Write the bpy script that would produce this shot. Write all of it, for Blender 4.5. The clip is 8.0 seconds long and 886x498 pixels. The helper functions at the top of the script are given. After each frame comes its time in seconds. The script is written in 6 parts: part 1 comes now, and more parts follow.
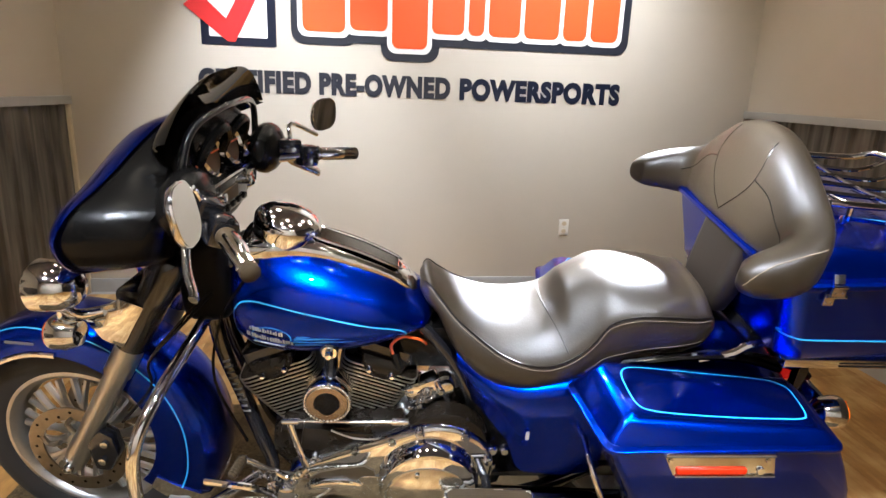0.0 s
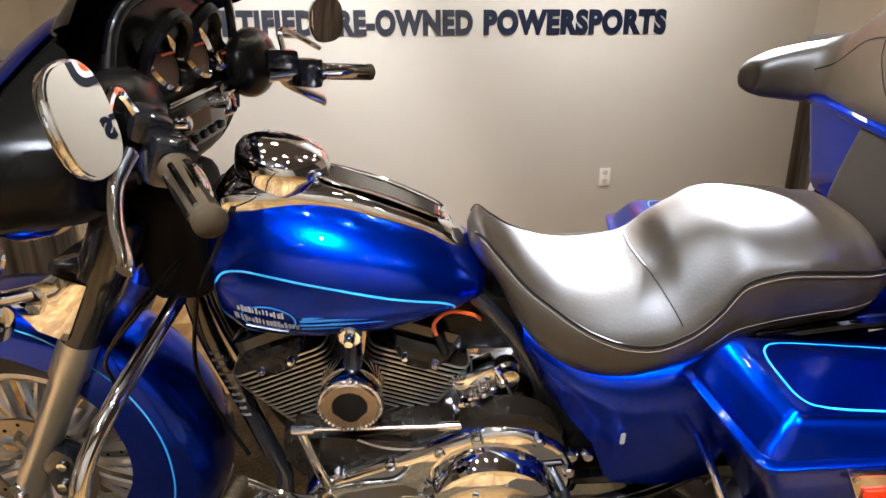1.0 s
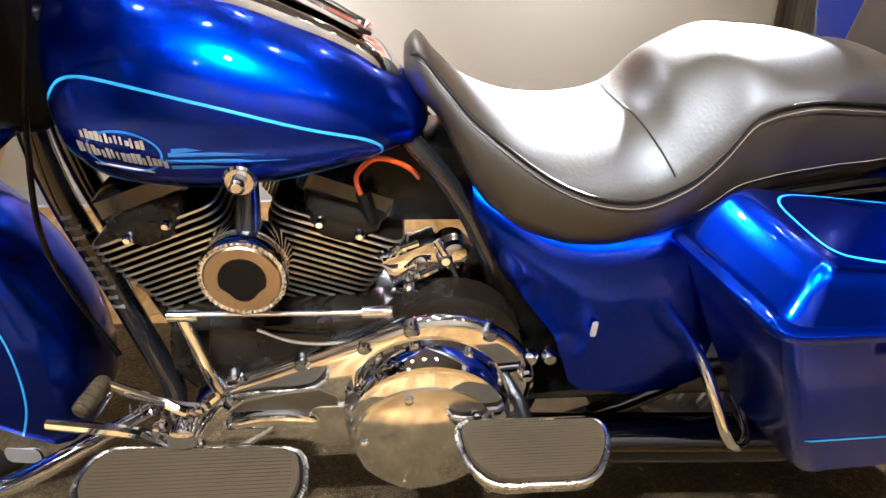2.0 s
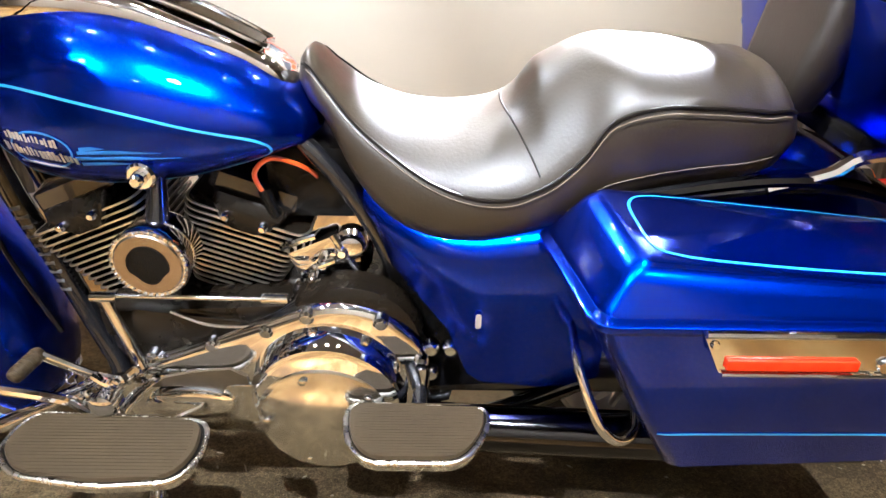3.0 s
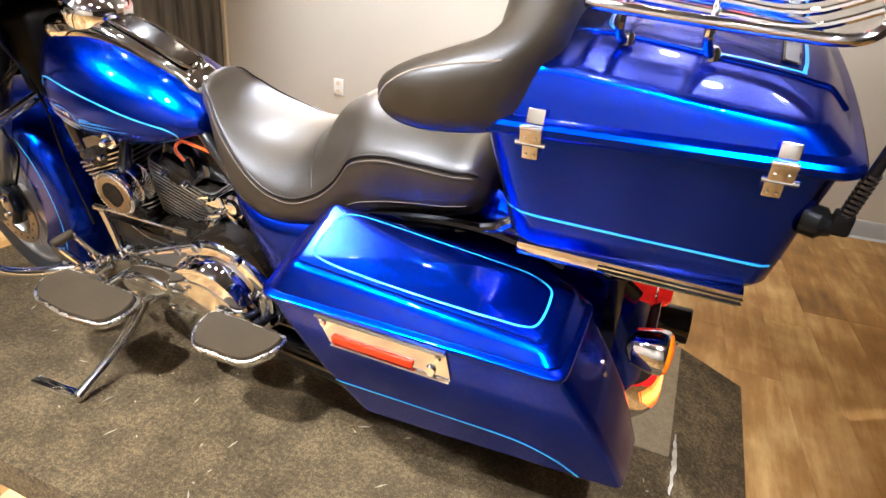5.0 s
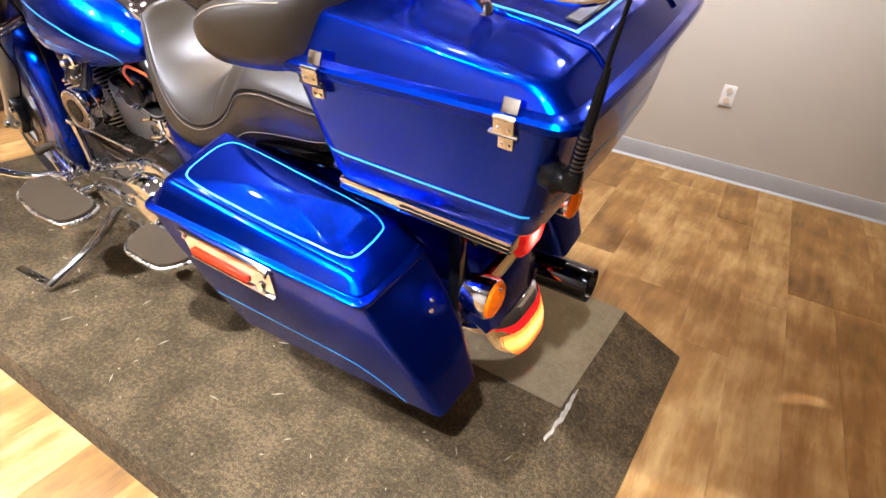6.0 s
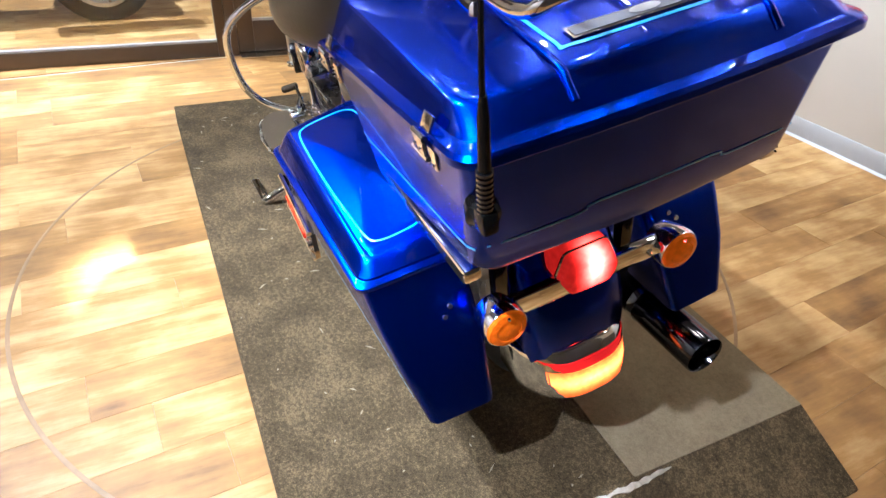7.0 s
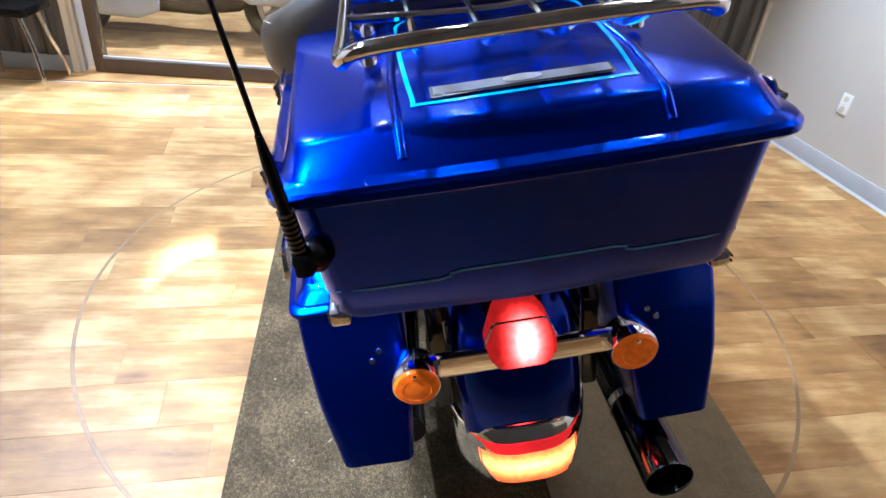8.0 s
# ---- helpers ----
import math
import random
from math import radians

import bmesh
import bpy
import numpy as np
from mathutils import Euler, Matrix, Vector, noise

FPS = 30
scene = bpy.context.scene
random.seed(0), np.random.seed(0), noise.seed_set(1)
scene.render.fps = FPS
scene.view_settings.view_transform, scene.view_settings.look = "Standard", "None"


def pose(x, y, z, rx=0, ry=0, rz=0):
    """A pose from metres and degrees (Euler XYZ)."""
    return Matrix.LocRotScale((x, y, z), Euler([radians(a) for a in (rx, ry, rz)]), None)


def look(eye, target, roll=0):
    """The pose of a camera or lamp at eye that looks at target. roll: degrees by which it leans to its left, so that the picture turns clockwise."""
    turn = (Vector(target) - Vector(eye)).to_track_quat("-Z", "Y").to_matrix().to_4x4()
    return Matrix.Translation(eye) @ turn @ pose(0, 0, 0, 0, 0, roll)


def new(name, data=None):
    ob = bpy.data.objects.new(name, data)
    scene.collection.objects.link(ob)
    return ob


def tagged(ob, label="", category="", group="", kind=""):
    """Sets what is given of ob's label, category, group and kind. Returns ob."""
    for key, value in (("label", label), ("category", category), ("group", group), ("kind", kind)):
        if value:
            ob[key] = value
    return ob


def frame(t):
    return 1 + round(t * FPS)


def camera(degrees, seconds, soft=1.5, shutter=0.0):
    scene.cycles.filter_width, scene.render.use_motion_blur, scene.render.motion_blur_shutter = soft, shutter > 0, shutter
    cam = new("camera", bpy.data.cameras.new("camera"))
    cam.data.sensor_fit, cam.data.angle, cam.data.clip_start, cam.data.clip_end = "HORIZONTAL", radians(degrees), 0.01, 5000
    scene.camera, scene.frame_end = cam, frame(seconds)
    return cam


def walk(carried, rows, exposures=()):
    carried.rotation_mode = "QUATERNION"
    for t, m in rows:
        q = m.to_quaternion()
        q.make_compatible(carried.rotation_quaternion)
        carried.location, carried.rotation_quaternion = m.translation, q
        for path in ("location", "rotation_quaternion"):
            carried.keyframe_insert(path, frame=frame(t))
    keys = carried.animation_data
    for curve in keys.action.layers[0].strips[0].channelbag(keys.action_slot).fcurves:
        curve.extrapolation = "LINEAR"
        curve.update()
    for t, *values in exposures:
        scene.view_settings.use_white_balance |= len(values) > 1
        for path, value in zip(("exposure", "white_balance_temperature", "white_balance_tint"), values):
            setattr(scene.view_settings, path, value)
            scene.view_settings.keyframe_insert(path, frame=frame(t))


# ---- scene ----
cam = camera(72.4, 8.0)
PATH = [
    (0, (-1.139, -1.576, 1.332), (-1.012, 0.353, 0.818), 2.2),
    (0.5, (-1.127, -1.394, 1.272), (-1.142, 0.515, 0.677), 2.1),
    (1, (-1.188, -1.168, 1.176), (-1.116, 0.73, 0.552), -0.6),
    (1.5, (-1.206, -1.011, 1.008), (-1.025, 0.854, 0.308), 1.0),
    (1.7, (-1.185, -0.99, 0.932), (-0.973, 0.875, 0.241), 1.7),
    (2.8, (-0.937, -1.051, 0.869), (-0.87, 0.825, 0.18), 0.6),
    (3, (-0.873, -1.079, 0.9), (-0.861, 0.807, 0.235), 0.8),
    (3.5, (-0.694, -1.169, 0.974), (-0.801, 0.723, 0.333), 2.1),
    (4, (-0.493, -1.179, 1.068), (-0.636, 0.679, 0.343), 3.8),
    (4.2, (-0.411, -1.171, 1.101), (-0.606, 0.662, 0.325), 4.5),
    (5.3, (0.119, -1.23, 1.194), (-0.641, 0.406, 0.33), 4.5),
    (5.5, (0.218, -1.225, 1.228), (-0.566, 0.388, 0.342), 4.2),
    (6, (0.401, -1.087, 1.205), (-0.433, 0.421, 0.19), 7.1),
    (6.5, (0.516, -0.862, 1.22), (-0.685, 0.281, 0.101), 2.7),
    (7, (0.669, -0.664, 1.267), (-0.763, 0.094, 0.094), 4.8),
    (7.5, (0.79, -0.477, 1.303), (-0.775, 0.073, 0.186), 7.1),
    (8, (0.759, -0.293, 1.293), (-0.898, -0.004, 0.21), 6.4),
]
walk(cam, [(t, look(eye, target, roll)) for t, eye, target, roll in PATH], [(0, 0.03, 6100, 9), (1, 0.09, 6150, 9), (1.5, 0.2, 6250, 9), (3, 0.5, 6200, 9), (4, 0.6, 6200, 8), (5.5, 0.52, 6200, 13), (6, 0.6, 6150, 15), (6.5, 0.54, 5800, 13), (7, 0.48, 5500, 9), (8, 0.44, 4950, 8)])

# ---- world and lamps ----
world = bpy.data.worlds.new("world")
scene.world = world
world.use_nodes = True
world.node_tree.nodes["Background"].inputs[0].default_value = (1.0, 0.86, 0.7, 1)
world.node_tree.nodes["Background"].inputs[1].default_value = 0.015

FLOOR = -0.1
CEIL = 3.2
ROOM = Matrix.Rotation(radians(4.4), 4, "Z")
WEST = Matrix.Rotation(radians(-1.9), 4, "Z")


def lamp(name, at, target, energy, cone=95, blend=0.9, size=0.05, colour=(0.95, 0.975, 1.05)):
    data = bpy.data.lights.new(name, "SPOT")
    data.energy, data.spot_size, data.spot_blend, data.shadow_soft_size, data.color = energy, radians(cone), blend, size, colour
    ob = new(name, data)
    ob.matrix_world = look(at, target)
    return ob


# ceiling spots, all out of view: place and what each one points at, in the world
SPOTS = [
    # added to brighten the backrest
    ((-2.4, -1.1, CEIL - 0.06), (-0.41, -0.12, 1.17), 4800, 10),
    ((-1.0, -1.9, CEIL - 0.06), (-0.75, -0.22, 0.45), 980, 46),
    ((0.6, -2.4, CEIL - 0.06), (-0.1, -0.05, 0.3), 780, 27),
    ((0.7, 1.8, CEIL - 0.06), (-0.55, 0.12, 0.94), 16000, 8.2),
    ((0.0, 2.2, CEIL - 0.06), (-0.87, 0.145, 0.79), 20000, 6.3),
    # added for sheen on the rider's seat
    ((-2.3, 1.1, CEIL - 0.06), (-0.95, 0.0, 0.8), 300, 26),
    # these four are added to brighten the north wall and the floor
    ((-1.9, 1.4, CEIL - 0.06), (-1.95, 2.68, 0.35), 520, 54),
    ((-0.3, 1.4, CEIL - 0.06), (-0.5, 2.85, 1.9), 340, 84),
    ((0.3, 1.7, CEIL - 0.06), (0.3, 2.85, 0.8), 120, 70),
    ((-2.5, -2.2, CEIL - 0.06), (-1.7, -1.3, -0.1), 830, 80),
    # two added lamps wash the unseen south wall, which brightens reflections
    ((-1.6, -2.9, CEIL - 0.06), (-1.6, -4.0, 1.7), 330, 95),
    ((0.2, -2.9, CEIL - 0.06), (0.2, -4.0, 1.7), 330, 95),
    # added to light the next showroom
    ((-4.0, -1.3, CEIL - 0.06), (-4.5, -1.3, -0.1), 800, 110),
]
# weaker downlights, in two rows
DOWNLIGHTS = [(-1.5, 2.05), (-2.0, -0.5), (-1.25, -0.5), (-0.5, -0.5), (-1.7, 0.55), (-0.95, 0.55), (-0.2, 0.55)]
for at, target, energy, cone in SPOTS:
    lamp("spot", at, target, energy, cone)

# ---- materials ----


def material(name, colour, rough=0.5, metal=0.0, coat=0.0, spec=0.5, noise_scale=0.0, vary=0.0, bump=0.0, bump_scale=0.0,
             rough_vary=0.0, emit=None, emit_strength=0.0, transmission=0.0, per_object=0.0, coat_rough=0.03):
    m = bpy.data.materials.new(name)
    m.use_nodes = True
    nt = m.node_tree
    b = nt.nodes["Principled BSDF"]
    b.inputs["Base Color"].default_value = (*colour, 1)
    b.inputs["Roughness"].default_value = rough
    b.inputs["Metallic"].default_value = metal
    b.inputs["Coat Weight"].default_value = coat
    b.inputs["Coat Roughness"].default_value = coat_rough
    b.inputs["Specular IOR Level"].default_value = spec
    b.inputs["Transmission Weight"].default_value = transmission
    if emit:
        b.inputs["Emission Color"].default_value = (*emit, 1)
        b.inputs["Emission Strength"].default_value = emit_strength
    tc = nt.nodes.new("ShaderNodeTexCoord")
    if noise_scale:
        n1 = nt.nodes.new("ShaderNodeTexNoise")
        n1.inputs["Scale"].default_value = noise_scale
        n1.inputs["Detail"].default_value = 8
        nt.links.new(tc.outputs["Object"], n1.inputs["Vector"])
        n2 = nt.nodes.new("ShaderNodeTexNoise")
        n2.inputs["Scale"].default_value = noise_scale * 7
        n2.inputs["Detail"].default_value = 4
        nt.links.new(tc.outputs["Object"], n2.inputs["Vector"])
        add = nt.nodes.new("ShaderNodeMath")
        add.operation = "MULTIPLY_ADD"
        add.inputs[1].default_value = 0.35
        nt.links.new(n2.outputs["Fac"], add.inputs[0])
        nt.links.new(n1.outputs["Fac"], add.inputs[2])
        if vary:
            ramp = nt.nodes.new("ShaderNodeMapRange")
            ramp.inputs[1].default_value, ramp.inputs[2].default_value = 0.35, 1.0
            ramp.inputs[3].default_value, ramp.inputs[4].default_value = 1 - vary, 1 + vary
            nt.links.new(add.outputs[0], ramp.inputs[0])
            hsv = nt.nodes.new("ShaderNodeHueSaturation")
            hsv.inputs["Color"].default_value = (*colour, 1)
            nt.links.new(ramp.outputs[0], hsv.inputs["Value"])
            if per_object:
                info = nt.nodes.new("ShaderNodeObjectInfo")
                mr = nt.nodes.new("ShaderNodeMapRange")
                mr.inputs[3].default_value, mr.inputs[4].default_value = 1 - per_object, 1 + per_object
                nt.links.new(info.outputs["Random"], mr.inputs[0])
                mul = nt.nodes.new("ShaderNodeMath")
                mul.operation = "MULTIPLY"
                nt.links.new(ramp.outputs[0], mul.inputs[0])
                nt.links.new(mr.outputs[0], mul.inputs[1])
                nt.links.new(mul.outputs[0], hsv.inputs["Value"])
            nt.links.new(hsv.outputs[0], b.inputs["Base Color"])
        if rough_vary:
            mr2 = nt.nodes.new("ShaderNodeMapRange")
            mr2.inputs[1].default_value, mr2.inputs[2].default_value = 0.35, 1.0
            mr2.inputs[3].default_value, mr2.inputs[4].default_value = max(0.0, rough - rough_vary), min(1.0, rough + rough_vary)
            nt.links.new(add.outputs[0], mr2.inputs[0])
            nt.links.new(mr2.outputs[0], b.inputs["Roughness"])
    if bump:
        nb = nt.nodes.new("ShaderNodeTexNoise")
        nb.inputs["Scale"].default_value = bump_scale
        nb.inputs["Detail"].default_value = 5
        nt.links.new(tc.outputs["Object"], nb.inputs["Vector"])
        bp = nt.nodes.new("ShaderNodeBump")
        bp.inputs["Strength"].default_value = bump
        bp.inputs["Distance"].default_value = 0.003
        nt.links.new(nb.outputs["Fac"], bp.inputs["Height"])
        nt.links.new(bp.outputs[0], b.inputs["Normal"])
    return m


BLUE = material("candy_blue_paint", (0.0003, 0.026, 0.44), 0.23, metal=0.98, coat=0.38, spec=0.3, noise_scale=3, vary=0.06, bump=0.02, bump_scale=900, coat_rough=0.006)
STRIPE = material("light_blue_pinstripe", (0.02, 0.27, 0.6), 0.3, coat=1.0)
CHROME = material("chrome", (0.84, 0.855, 0.88), 0.05, metal=1.0, noise_scale=14, rough_vary=0.04)
BRUSHED = material("satin_plate", (0.74, 0.72, 0.69), 0.17, metal=1.0, noise_scale=30, rough_vary=0.05)
POLISHED = material("polished_plate", (0.78, 0.775, 0.77), 0.09, metal=1.0, noise_scale=22, rough_vary=0.05, bump=0.03, bump_scale=40)
RIM = material("buffed_alloy_rim", (0.62, 0.59, 0.53), 0.27, metal=1.0, noise_scale=30, vary=0.06, rough_vary=0.08)
DULL_CHROME = material("dusty_chrome", (0.72, 0.72, 0.71), 0.14, metal=1.0, noise_scale=30, rough_vary=0.1, vary=0.1)
ALLOY = material("cast_alloy", (0.5, 0.505, 0.51), 0.35, metal=1.0, noise_scale=20, vary=0.1, rough_vary=0.1)
FORK = material("satin_fork_alloy", (0.55, 0.555, 0.56), 0.28, metal=1.0, noise_scale=12, vary=0.06)
STEEL = material("brake_steel", (0.3, 0.26, 0.21), 0.32, metal=1.0, noise_scale=40, vary=0.15)
BLACK_GLOSS = material("black_gloss_enamel", (0.006, 0.006, 0.007), 0.18, coat=0.6, noise_scale=8, rough_vary=0.05)
BLACK_SATIN = material("black_moulded_plastic", (0.004, 0.0037, 0.0034), 0.23, spec=0.13, noise_scale=6, vary=0.1, bump=0.05, bump_scale=700)
WRINKLE = material("black_wrinkle_enamel", (0.006, 0.0043, 0.0027), 0.26, spec=0.3, noise_scale=10, vary=0.3, rough_vary=0.1, bump=0.15, bump_scale=400)
DEEP_BLACK = material("deep_black_filler", (0.003, 0.0025, 0.002), 0.5, spec=0.08, noise_scale=9, vary=0.2)
FIN = material("machined_fin_edge", (0.62, 0.58, 0.52), 0.32, metal=1.0)
RUBBER = material("tyre_rubber", (0.011, 0.0105, 0.01), 0.65, noise_scale=15, vary=0.2, bump=0.1, bump_scale=300)
TREAD = material("ribbed_rubber", (0.034, 0.0225, 0.0105), 0.7, spec=0.2, noise_scale=12, vary=0.2)
LEATHER = material("black_leather", (0.0175, 0.0119, 0.006), 0.43, spec=0.46, noise_scale=11, vary=0.3, rough_vary=0.08, bump=0.12, bump_scale=190)
LEATHER_PLAIN = material("smooth_black_vinyl", (0.006, 0.0042, 0.0028), 0.42, spec=0.28, noise_scale=9, vary=0.2, rough_vary=0.08, bump=0.2, bump_scale=300)
CONSOLE = material("brown_black_console_leather", (0.012, 0.008, 0.005), 0.09, spec=0.3, noise_scale=20, vary=0.2)
THREAD = material("tan_stitching", (0.12, 0.09, 0.06), 0.8)
AMBER = material("amber_lens", (0.75, 0.12, 0.002), 0.12, spec=0.25, noise_scale=80, vary=0.25, emit=(1.0, 0.2, 0.0), emit_strength=0.1)
RED_LENS = material("red_lens", (0.4, 0.004, 0.004), 0.1, spec=0.2, emit=(1.0, 0.02, 0.02), emit_strength=0.5)
RED_REFLECTOR = material("red_reflector", (0.42, 0.018, 0.003), 0.25, spec=0.3, noise_scale=60, vary=0.35)
ORANGE = material("orange_cable", (0.75, 0.11, 0.015), 0.4)
GLASS_DARK = material("smoked_windscreen", (0.004, 0.0036, 0.0033), 0.05, spec=0.3)
MIRROR = material("mirror_glass", (0.85, 0.85, 0.84), 0.01, metal=1.0)
CHAMP = material("warm_gauge_face", (0.05, 0.026, 0.007), 0.4, spec=0.2, noise_scale=30, vary=0.3)
BADGE = material("silver_badge", (0.5, 0.5, 0.49), 0.3, metal=0.7)
GREY_PRINT = material("grey_print", (0.1, 0.1, 0.11), 0.5)


def glowing(name, base, colour, centre, radius, low, high):
    """A lit lens: brightest round its bulb, falling off to the rim."""
    m = material(name, base, 0.12, spec=0.12)
    nt = m.node_tree
    b = nt.nodes["Principled BSDF"]
    mp = nt.nodes.new("ShaderNodeMapping")
    mp.inputs["Location"].default_value = [-c / r for c, r in zip(centre, radius)]
    mp.inputs["Scale"].default_value = [1 / r for r in radius]
    g = nt.nodes.new("ShaderNodeTexGradient")
    g.gradient_type = "SPHERICAL"
    rib = nt.nodes.new("ShaderNodeTexNoise")
    rib.inputs["Scale"].default_value = 90
    mr = nt.nodes.new("ShaderNodeMapRange")
    mr.inputs[3].default_value, mr.inputs[4].default_value = low, high
    mul = nt.nodes.new("ShaderNodeMath")
    mul.operation = "MULTIPLY"
    add = nt.nodes.new("ShaderNodeMath")
    add.operation = "ADD"
    add.inputs[1].default_value = 0.5
    nt.links.new(nt.nodes["Texture Coordinate"].outputs["Object"], mp.inputs["Vector"])
    nt.links.new(nt.nodes["Texture Coordinate"].outputs["Object"], rib.inputs["Vector"])
    nt.links.new(mp.outputs[0], g.inputs["Vector"])
    power = nt.nodes.new("ShaderNodeMath")
    power.operation = "POWER"
    power.inputs[1].default_value = 4.5
    nt.links.new(g.outputs["Fac"], power.inputs[0])
    nt.links.new(power.outputs[0], mr.inputs[0])
    nt.links.new(rib.outputs["Fac"], add.inputs[0])
    nt.links.new(mr.outputs[0], mul.inputs[0])
    nt.links.new(add.outputs[0], mul.inputs[1])
    b.inputs["Emission Color"].default_value = (*colour, 1)
    nt.links.new(mul.outputs[0], b.inputs["Emission Strength"])
    return m


TAIL_LENS = glowing("lit_tail_lens", (0.1, 0.0008, 0.0008), (1.0, 0.022, 0.014), (0.0, 0.006, 0.635), (0.1, 0.065, 0.13), 0.3, 120.0)
TIP_LENS = glowing("lit_tip_lens", (0.45, 0.05, 0.006), (1.0, 0.12, 0.018), (0.035, 0.0, 0.337), (0.35, 0.55, 0.07), 0.5, 18.0)
BLACK_CHROME = material("black_chrome", (0.05, 0.05, 0.055), 0.08, metal=1.0, noise_scale=10, rough_vary=0.04)
# near black paints the shade inside the muffler and the drill holes
HOLE_SHADE = material("hole_shade", (0.0015, 0.0014, 0.0013), 0.8, spec=0.1)

WALL = material("beige_wall_paint", (0.47, 0.42, 0.34), 0.75, noise_scale=1.2, vary=0.04, bump=0.08, bump_scale=220)
TRIM = material("grey_painted_trim", (0.34, 0.34, 0.33), 0.5, noise_scale=4, vary=0.08)
UNSEEN_DARK = material("unseen_wall_dark", (0.04, 0.036, 0.032), 0.7, noise_scale=1.5, vary=0.1)
CREAM = material("cream_trim", (0.55, 0.47, 0.33), 0.5, noise_scale=4, vary=0.06)
CEILING = material("dark_ceiling_paint", (0.16, 0.148, 0.13), 0.85, noise_scale=2, vary=0.04)
BRONZE = material("bronze_frame", (0.09, 0.065, 0.045), 0.4, metal=0.5, noise_scale=5, vary=0.1)
WHITE_PLASTIC = material("white_plastic", (0.75, 0.73, 0.68), 0.35)
BLACK_VINYL = material("black_wall_vinyl", (0.02, 0.022, 0.03), 0.3)
ORANGE_VINYL = material("orange_wall_vinyl", (0.75, 0.09, 0.02), 0.35)
WHITE_VINYL = material("white_wall_vinyl", (0.78, 0.76, 0.72), 0.4)
RED_VINYL = material("red_wall_vinyl", (0.6, 0.03, 0.03), 0.35)
BLUE_VINYL = material("navy_wall_vinyl", (0.008, 0.011, 0.024), 0.28)
LAMP_LENS = material("lamp_lens", (0.9, 0.85, 0.75), 0.3, emit=(1.0, 0.86, 0.66), emit_strength=140.0)
GREY_BODY = material("grey_vehicle_plastic", (0.36, 0.36, 0.36), 0.45, noise_scale=5, vary=0.15)


def carpet_material(name="charcoal_carpet", dark=(0.018, 0.012, 0.0058), mid=(0.062, 0.042, 0.0195), light=(0.19, 0.135, 0.067), flecks=0.56, pile=1.0):
    """Worn carpet: trodden patches, tufts and pale flecks."""
    m = material(name, mid, 0.95, spec=0.2)
    nt = m.node_tree
    b = nt.nodes["Principled BSDF"]
    tc = nt.nodes["Texture Coordinate"]

    def noise(scale, detail, rough=0.6):
        n = nt.nodes.new("ShaderNodeTexNoise")
        n.inputs["Scale"].default_value, n.inputs["Detail"].default_value, n.inputs["Roughness"].default_value = scale, detail, rough
        nt.links.new(tc.outputs["Object"], n.inputs["Vector"])
        return n

    def maths(op, x, y, z=None):
        n = nt.nodes.new("ShaderNodeMath")
        n.operation = op
        for i, v in enumerate((x, y, z)):
            if v is None:
                continue
            if isinstance(v, (int, float)):
                n.inputs[i].default_value = v
            else:
                nt.links.new(v, n.inputs[i])
        return n.outputs[0]

    patch, tuft, fine = noise(6.5, 9, 0.68), noise(85, 4, 0.75), noise(260, 3)
    both = maths("MULTIPLY_ADD", tuft.outputs["Fac"], flecks, maths("MULTIPLY", patch.outputs["Fac"], 0.5))
    both = maths("MULTIPLY_ADD", fine.outputs["Fac"], flecks * 0.9, both)
    full = 0.25 + flecks * 0.95
    ramp = nt.nodes.new("ShaderNodeValToRGB")
    e = ramp.color_ramp.elements
    e[0].position, e[0].color = full - 0.21, (*dark, 1)
    e[1].position, e[1].color = full + 0.21, (*light, 1)
    e.new(full - 0.02).color = (*mid, 1)
    nt.links.new(both, ramp.inputs[0])
    nt.links.new(ramp.outputs[0], b.inputs["Base Color"])
    bp = nt.nodes.new("ShaderNodeBump")
    bp.inputs["Strength"].default_value, bp.inputs["Distance"].default_value = pile, 0.006
    nt.links.new(maths("MULTIPLY_ADD", tuft.outputs["Fac"], 0.6, fine.outputs["Fac"]), bp.inputs["Height"])
    nt.links.new(bp.outputs[0], b.inputs["Normal"])
    return m


